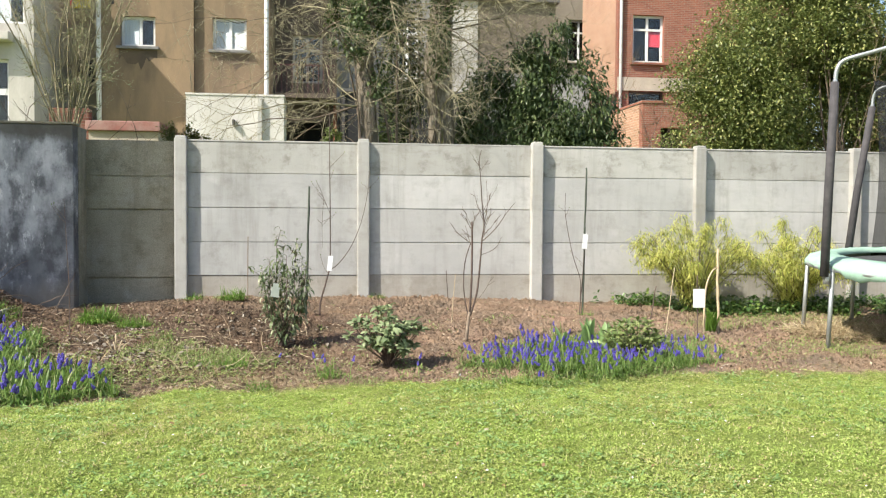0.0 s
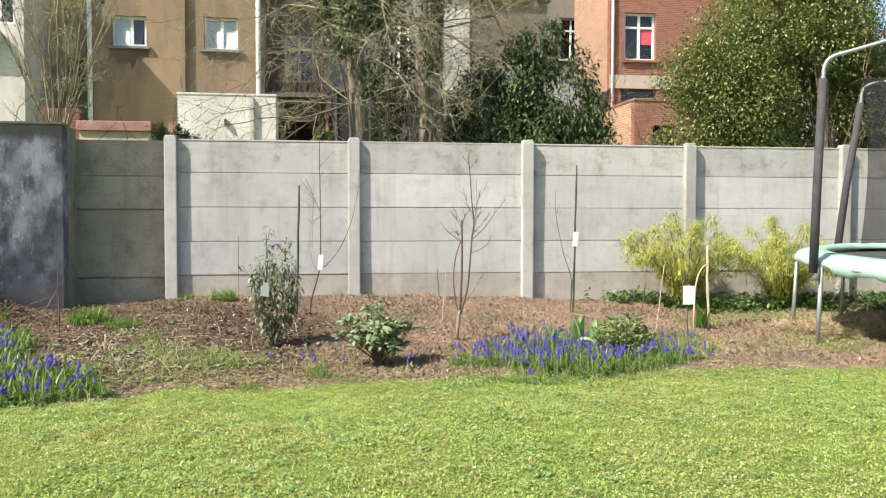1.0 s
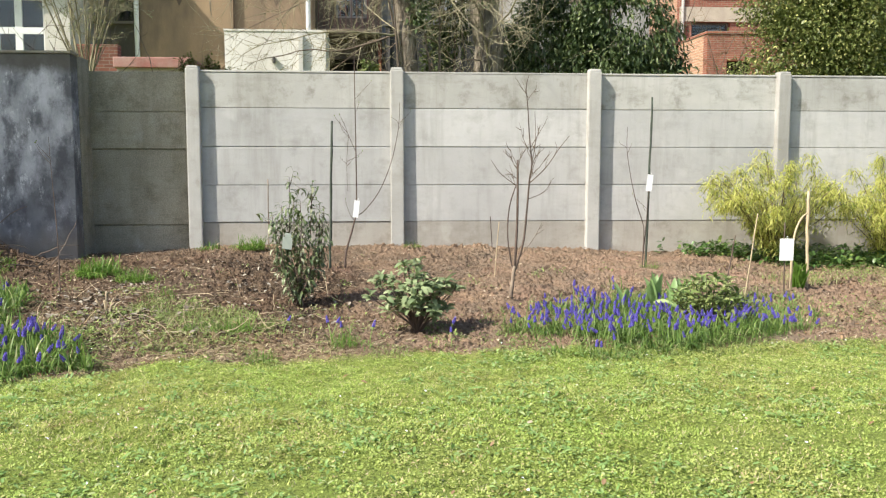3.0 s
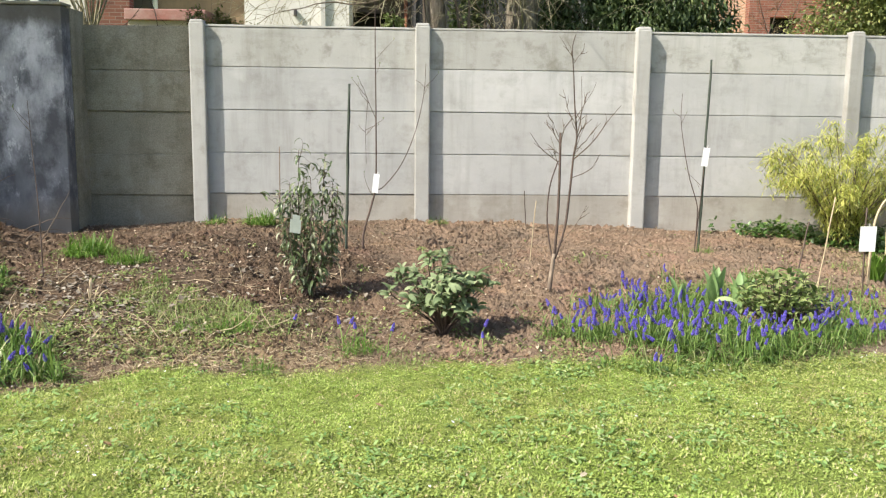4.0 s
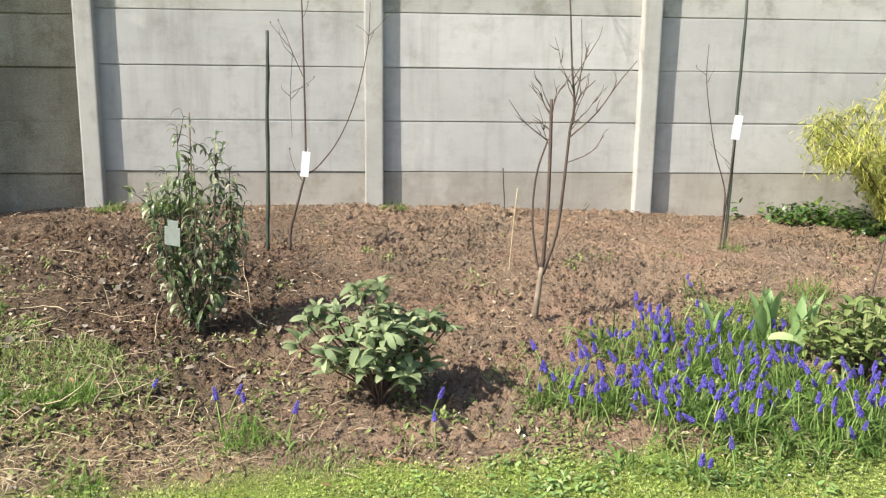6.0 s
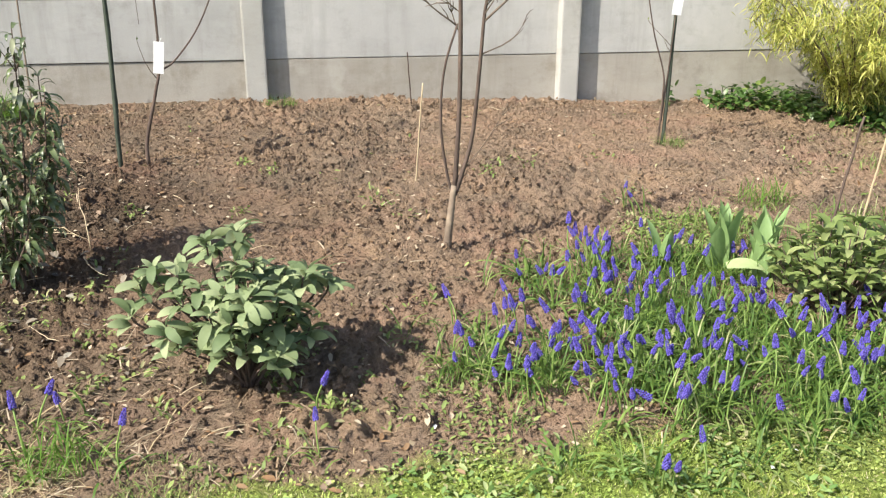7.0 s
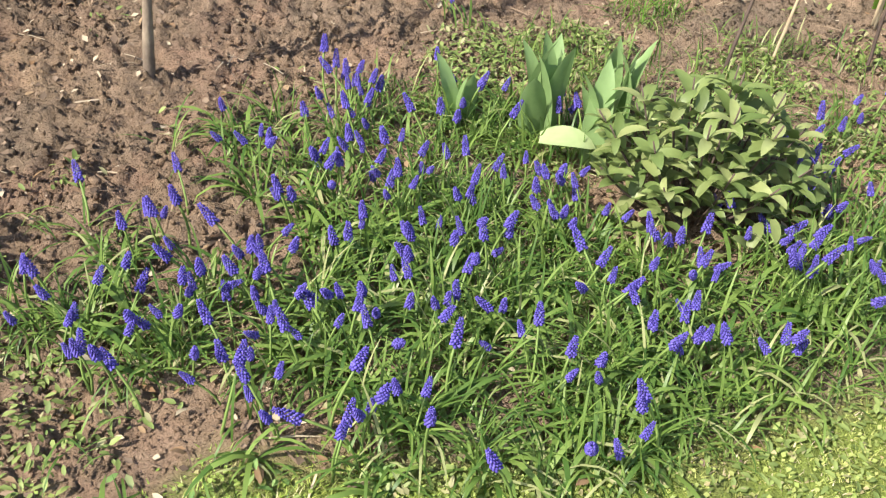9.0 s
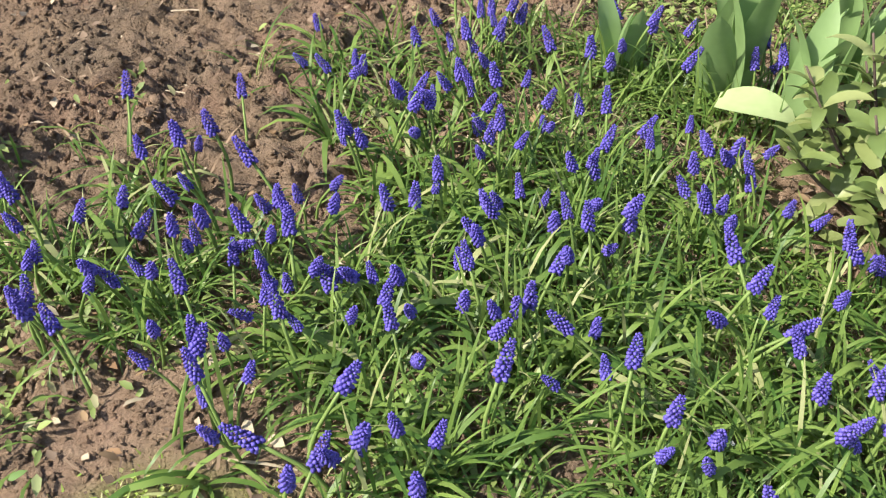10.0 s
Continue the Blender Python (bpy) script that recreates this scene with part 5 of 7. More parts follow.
def patch_points(gen, n, inside, box_, density=None):
    out = []
    while len(out) < n:
        x, y = gen.uniform(box_[0], box_[1]), gen.uniform(box_[2], box_[3])
        if gen.uniform() < inside(x, y):
            out.append((x, y))
    return np.array(out)


def main_patch(x, y):
    d = ((x - 2.3) / 1.08) ** 2 + ((y - 7.47 - 0.02 * (x - 2.3)) / (0.49 + 0.10 * max(0, 1 - abs(x - 1.9) / 0.6))) ** 2
    hole = ((x - 2.8) / 0.3) ** 2 + ((y - 7.83) / 0.26) ** 2
    back = ((x - 2.12) / 0.5) ** 2 + ((y - 8.0) / 0.38) ** 2
    if hole < 1 or y > 7.78 + 0.95 * (x - 1.2) or x < 1.41 - 0.3 * (y - 7.09) or y < max(edge_y(np.array([x]))[0] - 0.32, 6.93 + 0.34 * (x - 2.15)):
        return 0.0
    if y < edge_y(np.array([x]))[0] - 0.07:
        return 0.3 if d < 1.7 and x > 1.42 and vnoise(x, y, 6, 53) > 0.45 else 0.0
    if x < 1.7 and vnoise(x, y, 5, 52) < 0.5:
        return 0.16
    return (1.0 if d < 0.75 else 0.55) if d < 1 else (0.6 if back < 1 else 0.0)


def side_patch(x, y):
    a = ((x + 2.1 - 0.2 * (7.0 - y)) / 0.86) ** 2 + ((y - 6.85) / 0.68) ** 2
    b = ((x + 2.62) / 0.52) ** 2 + ((y - 8.0) / 0.95) ** 2
    d = min(a, b)
    return 0.0 if d > 1 or y < edge_y(np.array([x]))[0] + 0.02 else (1.0 if d < 0.8 else 0.45)


def back_right(x, y):
    d = ((x - 3.3) / 0.4) ** 2 + ((y - 7.85) / 0.35) ** 2
    return 0.0 if d > 1 else 0.6


def plant_muscari():
    g = np.random.default_rng(51)
    base = [make_muscari(60 + i) for i in range(8)]
    knots = patch_points(g, 148, main_patch, (1.1, 3.5, 6.9, 8.5))
    mates = knots[g.permutation(148)[:50]].repeat(3, 0)[:148] + g.normal(size=(148, 2)) * 0.032
    spots = [*knots, *mates, *patch_points(g, 260, side_patch, (-3.5, -0.9, 6.2, 8.8)), *patch_points(g, 16, back_right, (2.8, 3.8, 7.4, 8.3))]
    spots += [(0.14, 7.37), (0.21, 7.39), (0.39, 7.16), (-0.18, 7.47), (0.9, 7.35), (0.15, 7.23), (0.9, 7.15), (2.38, 8.86), (2.42, 8.74), (1.79, 6.9), (1.88, 6.9)]
    rest = []
    for i, (x, y) in enumerate(spots):
        s = g.uniform(0.85, 1.25) * (1.25 if x < -0.8 else 1.0)
        m = Matrix.Translation((x, y, gz(x, y) - 0.004)) @ Euler((g.normal() * 0.17, g.normal() * 0.17 - 0.3 * float(sstep((1.85 - x) / 0.5)) * (x > 1.1), g.uniform(0, 6.28))).to_matrix().to_4x4() @ Matrix.Scale(s, 4)
        if i < len(base):
            base[i].matrix_basis = m
        elif 296 <= i < 556:
            rest.append((base[g.integers(0, len(base))], m))
        else:
            c = copy_thing(base[g.integers(0, len(base))], Matrix())
            c.matrix_basis = m
    # further flowers of the same kind, joined
    for child, material, name, lab in ((0, MUSCARI_STEM, "muscari_stems", "thin green stems among the grape hyacinths"), (1, MUSCARI_BELL, "muscari_heads", "further violet-blue grape hyacinth heads")):
        vs, fs, o = [], [], 0
        for b, m in rest:
            ob = [c for c in b.children if c.name.startswith("stem" if child == 0 else "flower_head")][0]
            mm = np.array(m @ ob.matrix_basis)
            n = len(ob.data.vertices)
            co = np.empty(n * 3, np.float32)
            ob.data.vertices.foreach_get("co", co)
            co = co.reshape(-1, 3) @ mm[:3, :3].T + mm[:3, 3]
            k = len(ob.data.loops) // len(ob.data.polygons)
            li = np.empty(len(ob.data.loops), np.int32)
            ob.data.loops.foreach_get("vertex_index", li)
            vs.append(co)
            fs.append(li.reshape(-1, k) + o)
            o += n
        tagged(part(name, fast_mesh(name, np.concatenate(vs), np.concatenate(fs)), material, None, "", True), lab, "flowers", kind="stuff")
    # the leaves: a tangle nobody could count
    for name, n, wide, reach, inside, bx, lab in (
            ("muscari_leaves", 6400, 0.66, 1.0, main_patch, (1.1, 3.5, 6.9, 8.5), "tangle of thin arching green grape hyacinth leaves"),
            ("muscari_leaves", 1500, 1.15, 1.12, main_patch, (1.1, 3.5, 6.9, 8.5), "broader channelled grape hyacinth leaves"),
            ("muscari_leaves", 11000, 0.95, 1.25, side_patch, (-3.5, -0.9, 6.2, 8.8), "clump of green grape hyacinth leaves by the lawn"),
            ("muscari_leaves", 420, 0.9, 1.0, back_right, (2.8, 3.8, 7.4, 8.3), "loose green grape hyacinth leaves")):
        p2 = patch_points(g, n // 14, inside, bx).repeat(14, 0)[:n] + g.normal(size=(n // 14 * 14, 2)) * 0.02
        if inside is main_patch:
            p2 = p2[vnoise(p2[:, 0], p2[:, 1], 7.5, 57) + 0.4 * sstep((p2[:, 0] - 1.7) / 0.6) > 0.36]
        pos = np.column_stack([p2, base_z(p2[:, 0], p2[:, 1]) - 0.005])
        ob = part(name, strap_mesh(name, pos, g.uniform(0.06, 0.18, len(pos)) * reach, g, STRAPS if wide < 1 else STRAPS[1:3] + STRAPS[4:], wide), MUSCARI_LEAF)
        tagged(ob, lab, "leaves", kind="stuff")
    lone = np.array(spots[-11:]).repeat(7, 0)
    lone = lone + g.normal(size=lone.shape) * 0.025
    pos = np.column_stack([lone, base_z(lone[:, 0], lone[:, 1]) - 0.005])
    tagged(part("muscari_leaves", strap_mesh("muscari_leaves", pos, g.uniform(0.07, 0.15, len(pos)), g, width=1.1), MUSCARI_LEAF), "sparse green leaves of scattered grape hyacinths", "leaves", kind="stuff")


plant_muscari()


def make_rhododendron():
    g = np.random.default_rng(71)
    x, y = 0.705, 7.56
    t = tagged(empty("rhododendron", pose(x, y, gz(x, y))), "small open rhododendron with whorls of grey-green oval leaves", "shrub")
    # lobes of the crown: centre, reach and number of whorls
    lobes = [(-0.03, 0.02, 0.42, 0.09, 0.09, 0.07, 8), (-0.2, -0.02, 0.31, 0.12, 0.12, 0.06, 10), (0.0, -0.13, 0.31, 0.13, 0.06, 0.06, 9), (0.17, 0.02, 0.30, 0.12, 0.12, 0.06, 10), (-0.02, -0.1, 0.2, 0.2, 0.1, 0.03, 12), (0.02, 0.15, 0.27, 0.17, 0.05, 0.07, 6), (0.08, 0.0, 0.21, 0.15, 0.1, 0.03, 8)]
    tips = []
    for cx, cy, cz, rx, ry, rz, n in lobes:
        for k in range(n):
            a, r = k * 2.399 + g.uniform(0, 0.6), math.sqrt((k + 0.4) / n)
            tip = np.array([cx + rx * r * math.cos(a), cy + ry * r * math.sin(a), cz + rz * (1 - 1.4 * r * r) + g.uniform(-0.05, 0.03)])
            base = np.array([g.uniform(-0.02, 0.02), g.uniform(-0.02, 0.02), -0.02])
            q = spline([base, base * 0.4 + tip * (0.35, 0.35, 0.42), tip * (0.9, 0.9, 0.82), tip], 9)
            part("stem", tubes_mesh("stem", [(q, np.linspace(0.005, 0.0025, 9))], 5), SAPLING, t, "", True)
            tips.append(tip)
    kinds = []
    for k in range(6):
        v0, f0 = broad_leaf(1, g.uniform(0.34, 0.42), g.uniform(5, 30), g.uniform(25, 75), 10, g.uniform(0.08, 0.24), 0.62, 0.03)
        me = fast_mesh("leaf", v0, f0)
        me.materials.append(RHODO)
        me.polygons.foreach_set("use_smooth", np.ones(len(me.polygons), bool))
        kinds.append(me)
    for tip in tips:
        a0, lean = g.uniform(0, 6.28), Vector((tip[0], tip[1], 0)) * 1.2
        for k in range(10):
            young = k >= 8
            a = a0 + k * (3.14 if young else 0.785) + g.uniform(-0.2, 0.2)
            fx = (Vector((math.cos(a), math.sin(a), g.uniform(1.0, 1.8) if young else g.uniform(-0.55, 0.6))) + lean).normalized()
            lf = new("leaf", kinds[g.integers(0, 6)])
            lf.parent = t
            side = Vector((0, 0, 1)).cross(fx).normalized()
            rot = Matrix((fx, side, fx.cross(side))).transposed().to_4x4()
            size = g.uniform(0.035, 0.055) if young else g.uniform(0.055, 0.098)
            lf.matrix_basis = Matrix.Translation(Vector(tip) + Vector((0, 0, g.uniform(-0.045, 0.01)))) @ rot @ pose(0, 0, 0, g.normal() * 24, 0, 0) @ Matrix.Scale(size, 4)


make_rhododendron()


def make_drooping_shrub():
    g = np.random.default_rng(72)
    x, y = -0.14, 8.33
    t = tagged(empty("evergreen_shrub", pose(x, y, gz(x, y))), "upright evergreen shrub with drooping narrow leaves", "shrub")
    tops = [(-0.063, 0.0, 0.95), (0.105, 0.02, 0.91), (-0.13, 0.05, 0.74), (0.19, -0.02, 0.70), (0.02, -0.08, 0.78), (-0.04, 0.1, 0.8), (0.15, 0.08, 0.74), (-0.19, -0.04, 0.68), (0.22, 0.05, 0.6), (0.03, -0.12, 0.62), (-0.14, -0.09, 0.52), (0.13, -0.1, 0.45), (-0.1, 0.02, 0.36), (0.08, -0.05, 0.33)]
    stems, pos, fw, size = [], [], [], []
    for a, b, c in tops:
        s = np.array([g.uniform(-0.05, 0.05), g.uniform(-0.04, 0.04), 0])
        q = spline([s, (a * 0.7 + g.uniform(-0.03, 0.03), b * 0.7, c * 0.42), (a, b, c)], 16)
        stems.append((q, np.linspace(0.0055, 0.002, 16)))
        for u in np.concatenate([g.uniform(0.12, 0.5, 5), np.linspace(0.5, 1.0, 26 if c > 0.65 else 11)]):
            i = min(int(u * 15), 14)
            p = q[i] + (q[i + 1] - q[i]) * (u * 15 - i)
            for _ in range(2):
                az = g.uniform(0, 6.28)
                off = 0.006 + 0.035 * (1 - u) * g.uniform(0, 1)
                d = np.array([math.cos(az), math.sin(az), 0.0])
                pos.append(p + d * off)
                fw.append(d + (0, 0, g.uniform(-1.3, -0.1) if u < 0.95 else g.uniform(-0.3, 0.5)))
                size.append(g.uniform(0.055, 0.095) if u < 0.93 else g.uniform(0.045, 0.065))
    for q in stems:
        part("stem", tubes_mesh("stem", [q], 5), SAPLING, t, "", True)
    side_twigs = limbs(stems[:8], g, [(5, 0.16, 0.6, -0.2, 0.7)])
    tagged(part("twigs", tubes_mesh("twigs", side_twigs, 4), SAPLING, t), "thin side twigs", kind="stuff")
    for q, r in side_twigs:
        for k in range(6):
            az = g.uniform(0, 6.28)
            pos.append(q[g.integers(1, 5)])
            fw.append(np.array([math.cos(az), math.sin(az), g.uniform(-1.0, 0.1)]))
            size.append(g.uniform(0.05, 0.085))
    pos, fw = np.array(pos), np.array(fw)
    v0, f0 = broad_leaf(1, 0.22, 35, 105, 7, 0.3)
    v, f = scatter(v0, f0, pos, fw, np.array([0, 0, 1.0]) + unit(len(pos), g) * 0.25, np.array(size))
    tagged(part("leaves", fast_mesh("leaves", v, f), SHRUB_LEAF, t, "", True), "drooping glossy lance-shaped leaves", kind="stuff")
    tag = part("plant_tag", add_box(box(-0.036, 0.036, -0.0015, 0.0015, -0.06, 0.03, 0.0012), -0.022, 0.026, -0.0014, 0.0014, 0.0301, 0.062, 0.001), BARE_TAG, t, "pale plastic plant tag")
    tag.matrix_basis = pose(-0.069, -0.16, 0.49, 12, 8, -10)


make_drooping_shrub()


def make_thread_shrub(x, y, height, width, seed, label):
    """A golden shrub of many arching shoots with hanging narrow leaves."""
    g = np.random.default_rng(seed)
    t = tagged(empty("golden_shrub", pose(x, y, gz(x, y))), label, "shrub", "golden shrubs by the fence")
    stems, pos, fw = [], [], []
    for i in range(52):
        az = g.uniform(0, 2 * math.pi)
        r = math.sqrt(g.uniform(0, 1))
        top = np.array([math.cos(az) * r * width * 0.40, math.sin(az) * r * width * 0.3, height * (1.0 - 0.33 * r ** 2) * g.uniform(0.55, 1.0)])
        end = top + np.array([math.cos(az) * 0.14, math.sin(az) * 0.1, -0.12]) * g.uniform(0.5, 1.3)
        q = spline([(g.uniform(-0.08, 0.08), g.uniform(-0.06, 0.06), 0), top * (0.45, 0.45, 0.55), top, end], 14)
        stems.append((q, np.linspace(0.006, 0.002, 14)))
        for u in g.uniform(0.12, 1.0, 270):
            k = min(int(u * 13), 12)
            pos.append(q[k] + (q[k + 1] - q[k]) * (u * 13 - k) + g.normal(size=3) * 0.035)
            d = unit(1, g)[0]
            fw.append(d * (1, 1, 0.5) + (0, 0, -0.55))
    for q in stems:
        part("stem", tubes_mesh("stem", [q], 4), TWIG_DARK, t)
    v0, f0 = broad_leaf(1, 0.10, 25, 70, 5, 0.2)
    pos, fw = np.array(pos), np.array(fw)
    v, f = scatter(v0, f0, pos, fw, np.array([0, 0, 1.0]) + unit(len(pos), g) * 0.4, g.uniform(0.045, 0.095, len(pos)))
    tagged(part("leaves", fast_mesh("leaves", v, f), BAMBOO, t), "hanging narrow yellow-green leaves", kind="stuff")


make_thread_shrub(4.42, 10.2, 1.12, 1.75, 73, "arching yellow-green shrub with narrow leaves by the fence")
make_thread_shrub(5.62, 10.25, 1.05, 1.5, 74, "second yellow-green shrub beside the trampoline")


def make_young_tree():
    g = np.random.default_rng(75)
    x, y = 1.475, 8.47
    z0 = gz(x, y) - 0.02
    t = tagged(empty("young_tree", pose(x, y, z0)), "bare young multi-stemmed tree with a pale trunk", "tree")

    def run(points, r0, r1, n, y0=0.0, y1=0.0):
        """A stem through (x, height) points of the bed, drifting from y0 to y1."""
        m = len(points) - 1
        return spline([(a - x, y0 + (y1 - y0) * k / m, b - z0) for k, (a, b) in enumerate(points)], n), np.linspace(r0, r1, n)

    part("trunk", tubes_mesh("trunk", [run([(1.472, 0.33), (1.482, 0.46), (1.492, 0.55), (1.503, 0.66)], 0.018, 0.0125, 10)], 10), TREE_BARK, t, "pale brown trunk", True)
    stub = run([(1.505, 0.62), (1.522, 0.956), (1.526, 1.227), (1.524, 1.478)], 0.0105, 0.008, 14, 0, 0.015)
    left = run([(1.5, 0.62), (1.476, 0.702), (1.45, 0.906), (1.464, 1.117), (1.516, 1.29)], 0.0065, 0.0042, 16, 0, 0.02)
    right = run([(1.51, 0.63), (1.528, 0.688), (1.573, 0.854), (1.597, 1.104), (1.613, 1.322), (1.63, 1.45), (1.61, 1.64), (1.594, 1.87), (1.58, 2.03), (1.6, 2.12)], 0.0105, 0.0022, 30, 0, -0.02)
    for q in (stub, left, right):
        part("stem", tubes_mesh("stem", [q], 7), SAPLING, t, "", True)
    big = [run([(1.616, 1.303), (1.737, 1.418), (1.833, 1.559), (1.915, 1.663)], 0.0045, 0.0016, 10, -0.012, -0.04),
           run([(1.516, 1.28), (1.397, 1.37), (1.317, 1.475)], 0.0036, 0.0013, 8, 0.02, 0.0),
           run([(1.605, 1.178), (1.722, 1.226), (1.792, 1.31)], 0.003, 0.0012, 7, -0.01, 0.02),
           run([(1.515, 0.69), (1.637, 0.853), (1.707, 0.991)], 0.0028, 0.0012, 7, 0.0, -0.04),
           run([(1.625, 1.42), (1.66, 1.5), (1.73, 1.57)], 0.0036, 0.0015, 7, -0.015, 0.0),
           run([(1.63, 1.46), (1.66, 1.62), (1.655, 1.85)], 0.0036, 0.0014, 7, -0.015, 0.02)]
    for k in range(9):
        u = g.uniform(0.95, 1.7)
        xs = np.interp(u, [0.7, 0.95, 1.1, 1.28, 1.5, 1.76], [0.12, 0.138, 0.155, 0.135, 0.12, 0.125])
        big.append(grow((xs, -0.015, u), (g.choice([-1, 1]) * g.uniform(0.3, 0.8), g.uniform(-0.4, 0.4), 1), g.uniform(0.12, 0.32), 0.0028, g, -0.2, 0.35, 6, 0.35))
    for k in range(7):
        big.append(grow((0.05, 0.012, g.uniform(0.88, 1.1)), (g.uniform(-1.2, 0.4), g.uniform(-0.5, 0.5), 1), g.uniform(0.1, 0.26), 0.0026, g, -0.2, 0.35, 6, 0.35))
    big += limbs(big, g, [(2, 0.1, 0.7, -0.1, 0.7)])
    tagged(part("twigs", tubes_mesh("twigs", big, 4), TWIG_DARK, t), "fine dark twigs", kind="stuff")


make_young_tree()


# ---- stakes, saplings and tags ----
def stick(name, label, category, a, b, radius, material, sides=8, nodes=0, group=""):
    t = tagged(empty(name, Matrix.Translation(a)), label, category, group)
    d = Vector(b) - Vector(a)
    n = 12
    u = np.linspace(0, 1, n)
    g = np.random.default_rng(int(abs(a[0]) * 1000))
    p = np.array([d * k for k in u]) + g.normal(size=(n, 3)) * radius * 0.18
    r = np.full(n, radius)
    if nodes:
        r = radius * (1 + 0.18 * (np.arange(n) % 3 == 0))
    r = r * np.linspace(1, 0.85, n)
    tube("shaft", p, r, material, t, sides)
    return t


def hang_tag(parent, x, y, z, w, h, tilt, material=None, label="blank white plastic plant tag"):
    tg = tagged(empty("plant_tag", pose(x, y, z, 0, tilt, 0)), label, "tag", "plant tags")
    part("card", box(-w / 2, w / 2, -0.0012, 0.0012, -h / 2, h / 2, 0.0008), material or TAG, tg)
    tube("tie", [(0, 0, h / 2 - 0.008), (0.008, 0.004, h / 2 + 0.012), (0.012, 0.012, h / 2 + 0.018), (0.004, 0.02, h / 2 + 0.01)], [0.0013] * 4, TAG, tg, 5, "thin plastic tie")


def z_at(x, y):
    return gz(x, y) - 0.08


stick("garden_stake", "dark green coated garden stake in the bed", "stake", (0.03, 9.56, z_at(0.03, 9.56)), (0.062, 9.58, 1.815), 0.0115, STAKE, 8, 1, "stakes")
stick("garden_stake", "tall leaning green-brown stake beside a sapling", "stake", (2.965, 9.8, z_at(2.965, 9.8)), (3.02, 9.87, 2.06), 0.011, STAKE, 8, 1, "stakes")
stick("garden_stake", "thin grey stake close to the fence", "stake", (-0.624, 10.62, z_at(-0.624, 10.62)), (-0.62, 10.62, 1.285), 0.006, TREE_BARK, 6, 0, "stakes")
stick("bamboo_cane", "short pale bamboo cane in the soil", "cane", (1.449, 9.226, z_at(1.449, 9.226)), (1.487, 9.2, 0.95), 0.0042, CANE, 7, 1, "canes")
stick("twig_marker", "thin dark twig stuck upright by the fence", "twig", (1.641, 10.69, z_at(1.641, 10.69)), (1.61, 10.66, 0.9), 0.005, SAPLING, 6, 0, "canes")
stick("twig_marker", "dark leaning twig behind the blue flowers", "twig", (3.157, 8.43, z_at(3.157, 8.43)), (3.253, 8.44, 0.89), 0.006, SAPLING, 6, 0, "canes")
stick("bamboo_cane", "thin pale leaning cane behind the blue flowers", "cane", (3.367, 8.51, z_at(3.367, 8.51)), (3.456, 8.5, 1.06), 0.005, CANE, 7, 1, "canes")
stick("bamboo_cane", "thick upright bamboo cane before a golden shrub", "cane", (4.093, 8.9, z_at(4.093, 8.9)), (4.07, 8.9, 1.225), 0.0145, CANE, 10, 1, "canes")
stick("twig_marker", "brown twig carrying a white plant tag", "twig", (3.673, 8.44, z_at(3.673, 8.44)), (3.657, 8.45, 0.99), 0.006, SAPLING, 6, 0, "canes")
hang_tag(None, 3.672, 8.43, 0.775, 0.115, 0.175, 0)
hang_tag(None, 0.268, 9.54, 1.045, 0.048, 0.15, 6)
hang_tag(None, 2.985, 9.79, 1.265, 0.056, 0.155, 6)


def make_sapling(name, label, x, y, stems, seed, twigs=10):
    g = np.random.default_rng(seed)
    t = tagged(empty(name, pose(x, y, gz(x, y) - 0.02)), label, "sapling", "saplings")
    z0 = gz(x, y) - 0.02
    items = []
    for pts, r0, r1 in stems:
        q = spline([(a - x, b - y, c - z0) for a, b, c in pts], 26)
        items.append((q, np.linspace(r0, r1, 26)))
        part("stem", tubes_mesh("stem", [items[-1]], 7), SAPLING, t, "", True)
    tw = []
    for q, r in items:
        for k in range(twigs // len(items)):
            i = g.integers(10, 25)
            tw.append(grow(q[i], (g.choice([-1, 1]) * 0.8, g.uniform(-0.5, 0.5), 0.9), g.uniform(0.06, 0.22), 0.0022, g, -0.3, 0.3, 5, 0.5))
    bud = np.array([p[-1] for p, _ in tw])
    tagged(part("twigs", tubes_mesh("twigs", tw, 4), TWIG_DARK, t), "thin twigs", kind="stuff")
    v, f = scatter(SMALL_V, SMALL_T, bud, unit(len(bud), g) * 0.4 + (0, 0, 1), unit(len(bud), g), np.full(len(bud), 0.02))
    tagged(part("buds", fast_mesh("buds", v, f), OLIVE_LEAF, t), "small pale buds", kind="stuff")


make_sapling("sapling", "bare young fruit sapling with a bowed side branch", 0.165, 9.56, [
    ([(0.165, 9.56, 0.52), (0.172, 9.56, 0.65), (0.235, 9.56, 0.88), (0.268, 9.56, 1.06), (0.268, 9.56, 1.6), (0.262, 9.56, 2.1), (0.26, 9.57, 2.55)], 0.0105, 0.0025),
    ([(0.262, 9.56, 0.98), (0.34, 9.55, 1.03), (0.47, 9.55, 1.2), (0.575, 9.55, 1.45), (0.64, 9.56, 1.74), (0.655, 9.57, 1.98)], 0.005, 0.0018),
    ([(0.266, 9.56, 1.55), (0.21, 9.55, 1.68), (0.165, 9.55, 1.8)], 0.0028, 0.0015),
    ([(0.205, 9.55, 1.69), (0.188, 9.55, 1.45), (0.193, 9.55, 1.2)], 0.002, 0.0012)], 81, 12)
